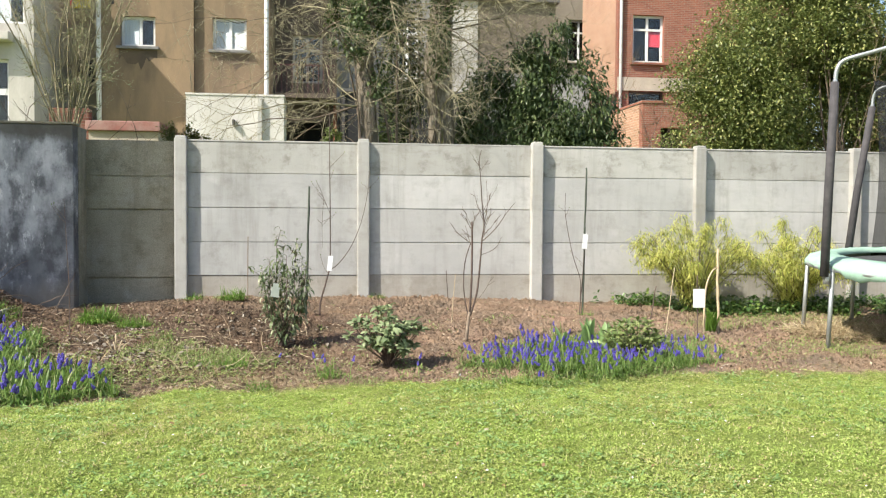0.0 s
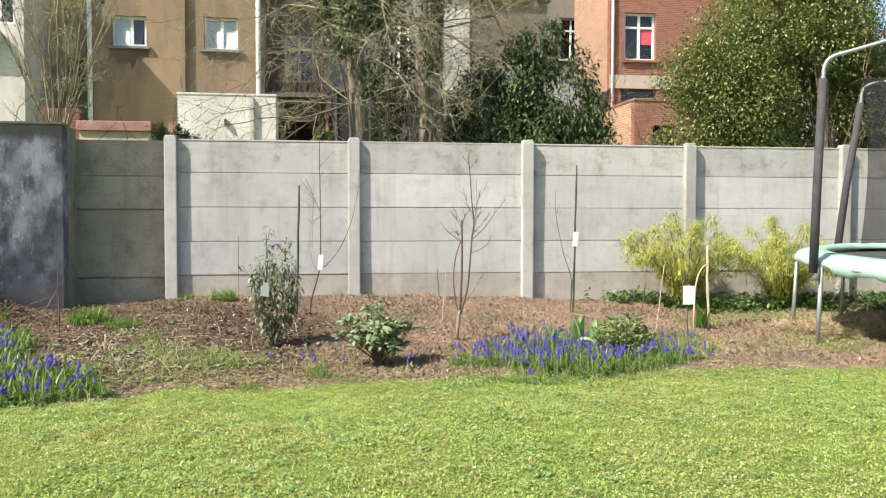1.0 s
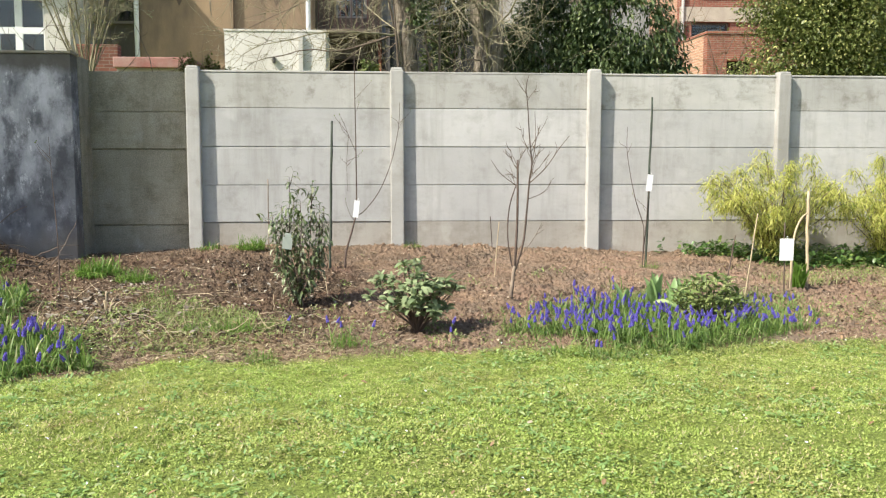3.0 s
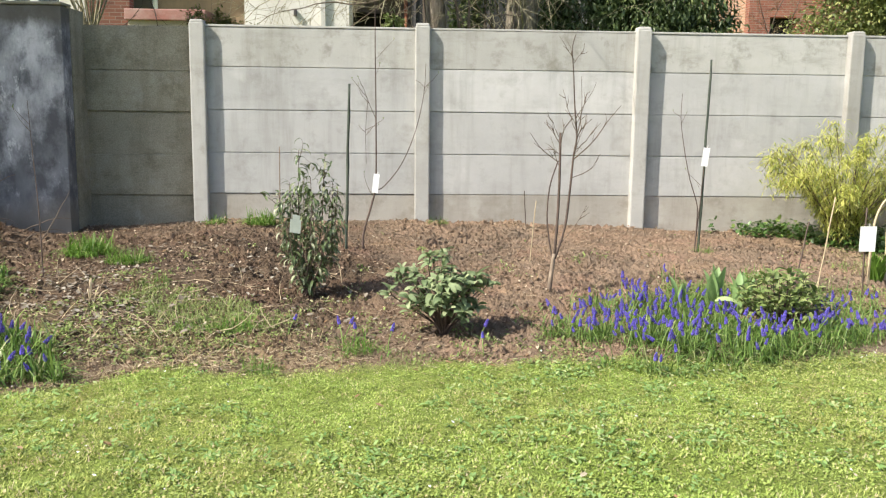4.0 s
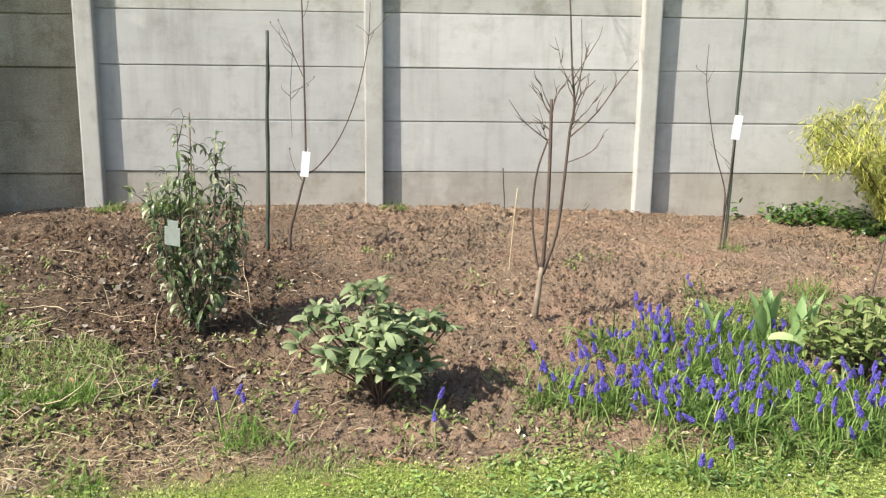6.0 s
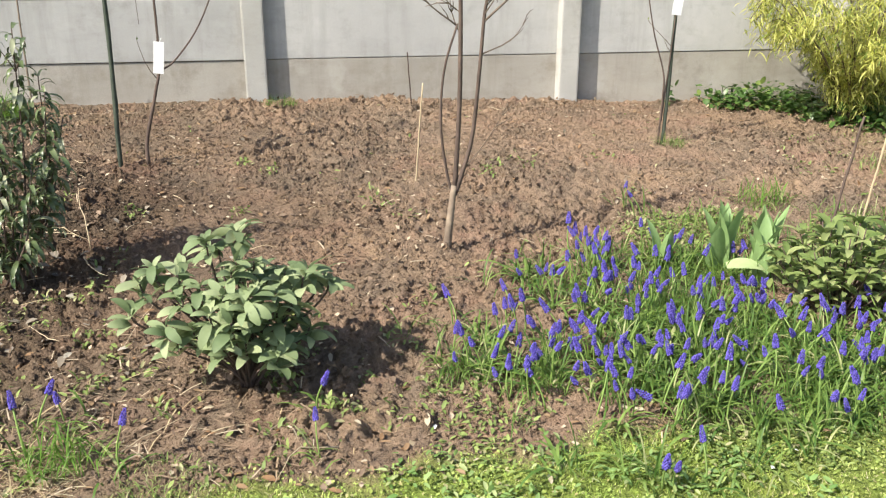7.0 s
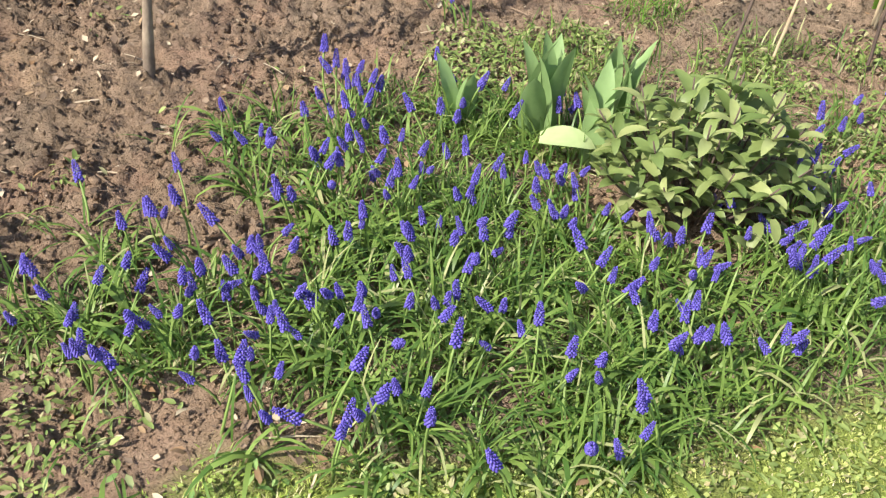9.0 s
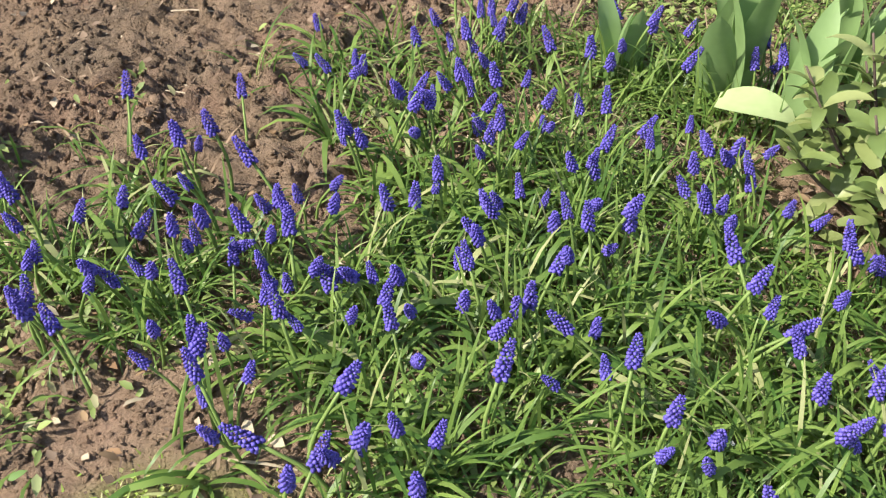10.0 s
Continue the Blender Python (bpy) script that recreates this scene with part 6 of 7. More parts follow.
make_sapling("sapling", "thin bent sapling tied to a leaning stake", 2.935, 9.8, [
    ([(2.935, 9.8, 0.42), (2.945, 9.8, 0.75), (2.935, 9.8, 0.88), (2.86, 9.8, 1.1), (2.8, 9.8, 1.36), (2.765, 9.8, 1.58), (2.77, 9.81, 1.78)], 0.006, 0.0018),
    ([(2.945, 9.8, 0.6), (2.975, 9.81, 1.0), (2.99, 9.82, 1.3)], 0.005, 0.002)], 82, 5)
make_sapling("sapling", "whip-thin bare sapling near the coated wall", -2.0, 8.7, [
    ([(-2.0, 8.7, 0.38), (-2.005, 8.7, 0.9), (-2.025, 8.7, 1.3), (-2.04, 8.7, 1.65)], 0.0055, 0.0016)], 83, 2)


def make_curled_stem():
    x, y = 3.86, 8.72
    t = tagged(empty("curled_stem", pose(x, y, gz(x, y))), "dry tan curled plant stem", "stem")
    tube("stalk", spline([(0, 0, -0.03), (0.0, 0, 0.3), (0.02, 0, 0.5), (0.07, 0, 0.62), (0.12, 0, 0.66)], 16), np.linspace(0.011, 0.007, 16), CANE, t, 7)


make_curled_stem()


def make_tulip_clump(x, y, n, length, width, seed, label, material=None):
    g = np.random.default_rng(seed)
    t = tagged(empty("tulip_clump", pose(x, y, gz(x, y) - 0.01)), label, "tulip", "tulip clumps")
    for k in range(n):
        v, f = broad_leaf(length * g.uniform(0.75, 1.1), width * g.uniform(0.8, 1.15), g.uniform(78, 89), g.uniform(8, 38), 9, 0.35)
        lf = part("leaf", fast_mesh("leaf", v, f), material or TULIP, t, "", True)
        lf.matrix_basis = pose(g.uniform(-0.03, 0.03), g.uniform(-0.03, 0.03), 0, g.normal() * 5, g.normal() * 5, k * 137.5 + g.uniform(-20, 20))
    return t


make_tulip_clump(2.50, 8.13, 8, 0.29, 0.07, 91, "tulip clump with broad upright grey-green leaves")
make_tulip_clump(2.63, 8.03, 6, 0.27, 0.062, 92, "tulip clump with tall folded grey-green leaves")
make_tulip_clump(2.75, 8.22, 7, 0.23, 0.05, 93, "tulip leaves growing behind a low bush")
make_tulip_clump(2.30, 8.2, 3, 0.2, 0.055, 94, "small lone tulip shoot with broad leaves")
make_tulip_clump(3.98, 8.84, 26, 0.25, 0.034, 95, "yellow-green leaf clump at a bamboo cane", TUFT)


def make_pale_leaf():
    t = tagged(empty("fallen_leaf", pose(2.53, 7.96, gz(2.53, 7.96) + 0.09, 8, 0, -20)), "broad pale green tulip leaf bent flat", "leaf")
    v, f = broad_leaf(0.15, 0.085, 20, 55, 9, 0.12)
    part("blade", fast_mesh("blade", v - (0.075, 0, 0.0), f), TULIP_PALE, t, "", True)


make_pale_leaf()


def make_low_bush():
    g = np.random.default_rng(96)
    x, y = 2.80, 7.78
    t = tagged(empty("low_bush", pose(x, y, gz(x, y))), "low bush with many olive-green pointed oval leaves", "bush")
    stems, pos, fw = [], [], []
    for i in range(26):
        az, ring = i * 2.399, math.sqrt((i + 0.5) / 26)
        tip = np.array([math.cos(az) * ring * 0.30, math.sin(az) * ring * 0.25, 0.36 - 0.19 * ring ** 2 + g.uniform(-0.04, 0.03)])
        q = spline([tip * (0.3, 0.3, 0), tip * (0.7, 0.7, 0.5), tip], 8)
        stems.append((q, np.linspace(0.004, 0.002, 8)))
        for u in (0.45, 0.72, 1.0):
            k = min(int(u * 7), 6)
            a0 = g.uniform(0, 6.28)
            for k2 in range(4):
                a = a0 + k2 * 1.57
                pos.append(q[k])
                fw.append((math.cos(a), math.sin(a), g.uniform(-0.2, 0.8)))
    for q in stems:
        part("stem", tubes_mesh("stem", [q], 5), SAPLING, t, "", True)
    kinds = []
    for k in range(4):
        v0, f0 = broad_leaf(1, g.uniform(0.30, 0.38), g.uniform(15, 35), g.uniform(30, 70), 7, 0.28)
        me = fast_mesh("leaf", v0, f0)
        me.materials.append(OLIVE_OBJECT)
        me.polygons.foreach_set("use_smooth", np.ones(len(me.polygons), bool))
        kinds.append(me)
    for p, d in zip(pos, fw):
        lf = new("leaf", kinds[g.integers(0, 4)])
        lf.parent = t
        fx = Vector(d).normalized()
        side = Vector((0, 0, 1)).cross(fx).normalized()
        rot = Matrix((fx, side, fx.cross(side))).transposed().to_4x4()
        lf.matrix_basis = Matrix.Translation(Vector(p)) @ rot @ pose(0, 0, 0, g.normal() * 16, 0, 0) @ Matrix.Scale(g.uniform(0.05, 0.092), 4)
    n = 160
    ang, rr, hh = g.uniform(0, 6.28, n), np.sqrt(g.uniform(0, 1, n)), g.uniform(0.04, 0.9, n)
    inner = np.column_stack([np.cos(ang) * rr * 0.29, np.sin(ang) * rr * 0.25, hh * (0.34 - 0.19 * rr ** 2)])
    v0, f0 = broad_leaf(1, 0.42, 25, 45, 6, 0.25)
    v, f = scatter(v0, f0, inner, unit(n, g) * (1, 1, 0.5), np.array([0, 0, 1.0]) + unit(n, g) * 0.4, g.uniform(0.04, 0.075, n))
    tagged(part("inner_leaves", fast_mesh("inner_leaves", v, f), OLIVE_LEAF, t, "", True), "shaded inner leaves", kind="stuff")


make_low_bush()


# ---- trampoline ----
def net_material():
    m, nt, bs = mat_new("safety_net", 0.8, 0.2)
    bs.inputs["Base Color"].default_value = (0.03, 0.03, 0.032, 1)
    tr = nt.nodes.new("ShaderNodeBsdfTransparent")
    mx = nt.nodes.new("ShaderNodeMixShader")
    mx.inputs[0].default_value = 0.72
    nt.links.new(tr.outputs[0], mx.inputs[1])
    nt.links.new(bs.outputs[0], mx.inputs[2])
    nt.links.new(mx.outputs[0], nt.nodes["Material Output"].inputs[0])
    return m


def make_trampoline():
    cx, cy, R, top = 6.30, 8.10, 1.54, 1.125
    g = np.random.default_rng(97)
    t = tagged(empty("trampoline", pose(cx, cy, 0.34)), "round trampoline with mint green pad and black foam poles", "trampoline")

    def at(deg, r, z):
        a = radians(deg)
        return (math.cos(a) * r, math.sin(a) * r, z - 0.34)

    def tilted(deg, r, z):
        return at(deg, r, z + 0.035 + 0.045 * r * math.sin(radians(deg)))

    ring = [tilted(k * 5, R - 0.03, top - 0.1) for k in range(73)]
    tube("frame_ring", ring, np.full(73, 0.021), STEEL, t, 8, "galvanised steel ring")
    for d in (181, 143, 102, 66, 30, -8, -44, -80, -116, -148):
        x, y = cx + R * math.cos(radians(d)), cy + R * math.sin(radians(d))
        tube("leg", [tilted(d, R - 0.03, top - 0.1), at(d, R + 0.005, gz(x, y) - 0.03)], [0.021, 0.021], STEEL, t, 8, "galvanised leg")
    for d, lean, span in ((181, 0.0, -61), (103.5, -9.0, 68), (30, 0.0, 14), (-44, 0.0, -72), (-116, 0.0, -70)):
        body = tube("pole", [at(d, R + 0.055, 0.98), at(d + lean, R - 0.01, 2.78)], [0.021, 0.021], STEEL, t, 8, "grey steel net pole")
        tube("foam_sleeve", [at(d, R + 0.055, 1.0), at(d + lean * 0.4, R + 0.03, 1.8), at(d + lean, R - 0.008, 2.76)], [0.041, 0.04, 0.038], FOAM, body, 10, "black foam sleeve")
        s = math.copysign(1, span)
        tube("pole_bend", spline([at(d + lean, R - 0.01, 2.74), at(d + lean - 0.2 * s, R - 0.02, 2.87), at(d + lean - 1.5 * s, R - 0.07, 2.95), at(d + lean - 8 * s, R - 0.16, 2.985), at(d + lean - span * 0.5 - 6 * s, R - 0.22, 3.06), at(d + lean - span - 8 * s * (abs(span) < 30) + 8 * s * (abs(span) > 30), R - 0.2, 3.05), at(d + lean - span, R - 0.18, 3.045)], 30), np.full(30, 0.019), STEEL, body, 8, "bent steel top rail")
        tube("clamp", [at(d, R + 0.03, 0.93), at(d, R + 0.03, 1.03)], [0.034, 0.034], STEEL, body, 8)
    # padded ring with a sagging torn skirt
    n = 120
    v, f = [], []
    for i in range(n):
        d = i * 360 / n
        w = 0.012 * g.normal()
        drop = 0.045 + 0.015 * math.sin(i * 0.9) + 0.03 * g.uniform() + (0.2 if 232 < d < 240 else 0) + 0.1 * max(0.0, math.sin(radians(d - 180))) ** 0.7
        v += [tilted(d, R - 0.33, top - 0.04), tilted(d, R - 0.30, top + 0.004), tilted(d, R - 0.15, top + 0.0 + w * 0.4), tilted(d, R - 0.04, top - 0.04 + w * 0.5), tilted(d, R - 0.01 + w * 0.4, top - 0.075), tilted(d, R - 0.015 + w, top - 0.05 - drop)]
    for i in range(n):
        for k in range(5):
            a, b = i * 6 + k, ((i + 1) % n) * 6 + k
            f.append((a, a + 1, b + 1, b))
    pad = part("pad", fast_mesh("pad", v, f), PAD, t, "mint green padded ring with sagging torn skirt", True)
    sol = pad.modifiers.new("thickness", "SOLIDIFY")
    sol.thickness = 0.012
    mv = [tilted(0, 0, top - 0.09)] + [tilted(i * 5, R - 0.31, top - 0.075) for i in range(72)]
    bm = bmesh.new()
    vs = [bm.verts.new(p) for p in mv]
    for i in range(72):
        bm.faces.new((vs[0], vs[1 + i], vs[1 + (i + 1) % 72]))
    part("jump_mat", bm, JUMP_MAT, t, "black woven jumping mat")
    # the net hangs from the back rail and is gathered at the entrance
    nv, nf = [], []
    cols = 70
    for i in range(cols + 1):
        d = 99 - i * 184 / cols
        for j in range(9):
            u = j / 8
            r = R - 0.16 - 0.10 * math.sin(u * math.pi) + 0.012 * math.sin(i * 2.1) + (0.0 if i > 8 else 0.02 * math.sin(i * 3))
            nv.append(at(d, r, 3.02 - u * 1.93))
    for i in range(cols):
        for j in range(8):
            a = i * 9 + j
            nf.append((a, a + 1, a + 10, a + 9))
    part("safety_net", fast_mesh("safety_net", nv, nf), net_material(), t, "black see-through safety net", True)


make_trampoline()


def make_board():
    t = tagged(empty("edging_board", pose(-2.9, 9.35, gz(-2.9, 9.35) + 0.03, 0, -2, 84)), "weathered grey board edging a raised bed", "board")
    part("plank", box(-0.75, 0.75, -0.015, 0.015, -0.08, 0.09, 0.004), BOARD, t)


make_board()


# ---- ground cover: what nobody could count ----
def clods():
    g = np.random.default_rng(101)
    tv = np.array([(i, j, k) for i in (-0.6, 0.6) for j in (-0.6, 0.6) for k in (-0.6, 0.6)])
    tf = np.array([(0, 1, 3), (0, 3, 2), (4, 6, 7), (4, 7, 5), (0, 4, 5), (0, 5, 1), (2, 3, 7), (2, 7, 6), (0, 2, 6), (0, 6, 4), (1, 5, 7), (1, 7, 3)])
    items, spots = [], []
    for n, lo, span, power, heap, sink in ((11000, 0.011, 0.016, 2.2, 0.52, 0.3), (95000, 0.005, 0.009, 1.6, 0.40, 0.12)):
        x, y = g.uniform(-3.4, 5.2, n), g.uniform(6.6, 10.88, n)
        keep = (y > edge_y(x) + 0.04) & (0.6 * vnoise(x, y, 2.3, 21) + 0.4 * vnoise(x, y, 7, 24) + g.uniform(-0.2, 0.2, n) > heap) & (g.uniform(0, 1, n) > 0.75 * weeds(x, y))
        x, y = x[keep], y[keep]
        size = lo + span * g.uniform(0, 1, len(x)) ** power
        for k in range(9):
            sel = np.arange(len(x)) % 9 == k
            jig = (tv * g.uniform(0.55, 1.3, (len(tv), 1)) + g.normal(size=tv.shape) * 0.14) * (1.25, 0.9, 0.7)
            p = np.column_stack([x[sel], y[sel], ground_z(x[sel], y[sel]) - size[sel] * sink])
            items.append(scatter(jig, tf, p, unit(sel.sum(), g), unit(sel.sum(), g), size[sel]))
    n = 80000
    x, y = g.uniform(-3.2, 4.6, n), g.uniform(6.6, 10.88, n)
    keep = (y > edge_y(x) + 0.02) & (0.5 * vnoise(x, y, 2.3, 21) + 0.5 * vnoise(x, y, 6, 22) + g.uniform(-0.2, 0.2, n) > 0.45) & (g.uniform(0, 1, n) > 0.8 * weeds(x, y))
    x, y = x[keep], y[keep]
    size = 0.003 + 0.006 * g.uniform(0, 1, len(x)) ** 2
    tv = np.array([(1, 0.1, -0.3), (-0.7, 0.8, -0.2), (-0.6, -0.9, -0.3), (0.1, 0, 0.9)])
    tf = np.array([(0, 1, 3), (1, 2, 3), (2, 0, 3), (0, 2, 1)])
    items.append(scatter(tv, tf, np.column_stack([x, y, ground_z(x, y) + size * 0.05]), unit(len(x), g), unit(len(x), g), np.column_stack([size * g.uniform(0.7, 1.5, len(x)), size, size])))
    v, f = join_arrays(items)
    me = fast_mesh("soil_clods", v, f)
    dm = me.attributes.new("damp", "FLOAT", "POINT")
    dm.data.foreach_set("value", damp_mask(v[:, 0], v[:, 1]).astype(np.float32))
    tagged(part("soil_clods", me, GROUND), "loose crumbs and clods of brown soil", "soil", kind="stuff")


clods()


def scattered(name, label, category, material, x, y, template, size, g, flat=0.25, lift=0.004, widen=1.0):
    p = np.column_stack([x, y, ground_z(x, y) + lift])
    fw = unit(len(x), g) * (1, 1, flat)
    size = np.asarray(size)
    v, f = scatter(template[0], template[1], p, fw, np.array([0, 0, 1.0]) + unit(len(x), g) * 0.35, np.column_stack([size, size * widen, size]))
    tagged(part(name, fast_mesh(name, v, f), material), label, category, kind="stuff")


def bed_points(g, n, weight, bx=(-3.3, 5.2, 6.6, 10.85)):
    x, y = g.uniform(bx[0], bx[1], n), g.uniform(bx[2], bx[3], n)
    k = g.uniform(0, 1, n) < weight(x, y) * (y > edge_y(x) - 0.03)
    return x[k], y[k]


def litter():
    g = np.random.default_rng(102)
    straw = (np.array([(0, 0.012, 0), (0.5, 0.012, 0.04), (1, 0.008, 0.0), (0, -0.012, 0), (0.5, -0.012, 0.04), (1, -0.008, 0)]), np.array([(0, 3, 4), (0, 4, 1), (1, 4, 5), (1, 5, 2)]))
    x, y = bed_points(g, 36000, lambda x, y: np.clip(0.05 + 0.95 * np.exp(-((y - edge_y(x) - 0.3) / 0.42) ** 2) * (x < 0.9) * (0.4 + vnoise(x, y, 2.5, 28)) + 0.3 * np.exp(-((x + 1.6) / 0.8) ** 2 - ((y - 8.6) / 0.8) ** 2) + 0.25 * np.exp(-((x - 0.5) / 0.35) ** 2 - ((y - 7.7) / 0.25) ** 2) + 0.35 * np.exp(-((x - 2.6) / 1.1) ** 2 - ((y - 8.4) / 0.5) ** 2) + 0.12 * np.exp(-((x - 2.3) / 1.1) ** 2 - ((y - 7.5) / 0.5) ** 2) + 0.8 * (y > 10.5), 0, 1))
    scattered("straw_bits", "pale broken straw and stalks on the soil", "straw", STRAW, x, y, straw, 0.015 + 0.08 * g.uniform(0, 1, len(x)) ** 2.2, g, 0.15, 0.012, 2.2)
    x, y = g.normal(-0.8, 0.75, 1500), g.normal(7.3, 0.34, 1500)
    k = (y > edge_y(x) + 0.02) & (vnoise(x, y, 2.2, 29) + g.uniform(-0.2, 0.2, 1500) > 0.42)
    scattered("straw_bits", "dry stalks and roots raked to the bed edge", "straw", DRY_GRASS, x[k], y[k], straw, 0.025 + 0.1 * g.uniform(0, 1, k.sum()) ** 2, g, 0.2, 0.012, 1.6)
    x = g.uniform(-1.3, 0.3, 9000)
    y = edge_y(x) + 0.02 + np.abs(g.normal(0, 0.17, 9000))
    k = vnoise(x, y, 3.1, 24) + g.uniform(-0.25, 0.25, 9000) > 0.36 + 0.4 * sstep((x + 0.55) / 0.5)
    scattered("straw_bits", "matted pale straw along the lawn edge", "straw", DRY_GRASS, x[k], y[k], straw, 0.012 + 0.05 * g.uniform(0, 1, k.sum()) ** 2, g, 0.12, 0.008, 1.8)
    a, r = g.uniform(0, 6.28, 3200), np.sqrt(g.uniform(0, 1, 3200))
    x, y = 5.35 + 0.62 * r * np.cos(a), 8.7 + 0.45 * r * np.sin(a)
    scattered("dry_grass", "heap of dry straw under the trampoline", "straw", DRY_GRASS, x, y, straw, g.uniform(0.08, 0.2, len(x)), g, 0.25, 0.015 + 0.05 * g.uniform(0, 1, len(x)), 1.1)
    x, y = bed_points(g, 9500, lambda x, y: np.clip(0.12 + 0.45 * np.exp(-((y - edge_y(x) - 0.3) / 0.4) ** 2) + 0.3 * (y > 10.5), 0, 1))
    scattered("dead_leaves", "curled brown dead leaves on the bed", "leaves", DEAD_LEAF, x, y, (LEAF_V, LEAF_T), g.uniform(0.015, 0.045, len(x)), g, 0.3, 0.008)
    x, y = bed_points(g, 9000, lambda x, y: 0.8 * np.exp(-((x + 1.1) / 0.95) ** 2 - ((y - 8.3) / 1.0) ** 2) * sstep((vnoise(x, y, 3.2, 22) - 0.35) / 0.3), (-2.9, 1.0, 6.8, 10.4))
    scattered("leaf_mould", "flat grey-brown rotted leaves on the dug soil", "leaves", MOULD, x, y, (LEAF_V * (1, 1.5, 1.4), LEAF_T), g.uniform(0.02, 0.058, len(x)), g, 0.25, 0.012)
    items = []
    for _ in range(150):
        a, b = g.normal(-0.9, 0.8), g.normal(8.1, 0.75)
        if b < edge_y(np.array([a]))[0] + 0.02 or b > 10.3:
            continue
        items.append(grow((a, b, float(ground_z(a, b)) + 0.012), (g.normal(), 0.6 * g.normal(), 0.12), g.uniform(0.08, 0.34), g.uniform(0.0014, 0.0032), g, 0.35, 0.5, 7, 0.4))
    tagged(part("dry_twigs", tubes_mesh("dry_twigs", items, 4), CANE), "thin dry stalks lying on the bed", "twigs", kind="stuff")
    # a cut-down perennial: a fan of dry stubs
    x0, y0 = -1.49, 8.13
    stub = tagged(empty("cut_perennial", pose(x0, y0, gz(x0, y0))), "cut-down perennial with dry brown stubs", "plant")
    for k in range(9):
        a, r = k * 2.399, 0.014 * math.sqrt(k)
        p = np.array([r * math.cos(a), r * math.sin(a), -0.01])
        part("stub", tubes_mesh("stub", [(spline([p, p * 1.6 + (0, 0, 0.06), p * 2.6 + (0, 0, g.uniform(0.09, 0.17))], 6), np.linspace(0.005, 0.004, 6))], 6), CANE, stub)


litter()


def chips():
    g = np.random.default_rng(106)
    x, y = bed_points(g, 85000, lambda x, y: np.clip(0.45 * np.exp(-((x + 1.2) / 1.3) ** 2 - ((y - 8.4) / 1.6) ** 2) + 0.22, 0, 1) * (0.3 + 1.2 * vnoise(x, y, 3, 27)), (-3.2, 4.2, 6.6, 10.85))
    scattered("bark_chips", "pale and dark chips of bark and leaf mould", "litter", CHIP, x, y, (SMALL_V * (1, 1.2, 1), SMALL_T), 0.006 + 0.028 * g.uniform(0, 1, len(x)) ** 2.8, g, 0.7, 0.008)


chips()


def compost():
    """Dark heap of twigs and rotting leaves by the coated wall."""
    g = np.random.default_rng(105)
    n = 5200
    x, y = g.normal(-3.45, 0.5, n), g.normal(9.75, 0.28, n)
    k = (y < 10.38) & (x < -2.5)
    x, y = x[k], y[k]
    scattered("compost", "dark heap of rotting leaves and clippings", "compost", COMPOST, x, y, (LEAF_V, LEAF_T), g.uniform(0.02, 0.06, len(x)), g, 0.6, 0.02 * g.uniform(0, 1, len(x)))
    items = []
    for _ in range(60):
        a, b = g.normal(-3.2, 0.45), g.normal(9.75, 0.25)
        if b > 10.3 or a > -2.5:
            continue
        items.append(grow((a, b, float(ground_z(a, b)) + 0.01), (g.normal(), 0.5 * g.normal(), 0.35), g.uniform(0.25, 0.7), 0.006, g, 0.8, 0.5, 7, 0.3))
    tagged(part("brushwood", tubes_mesh("brushwood", items, 5), TWIG_DARK), "dry brushwood lying on the heap", "brushwood", kind="stuff")


compost()


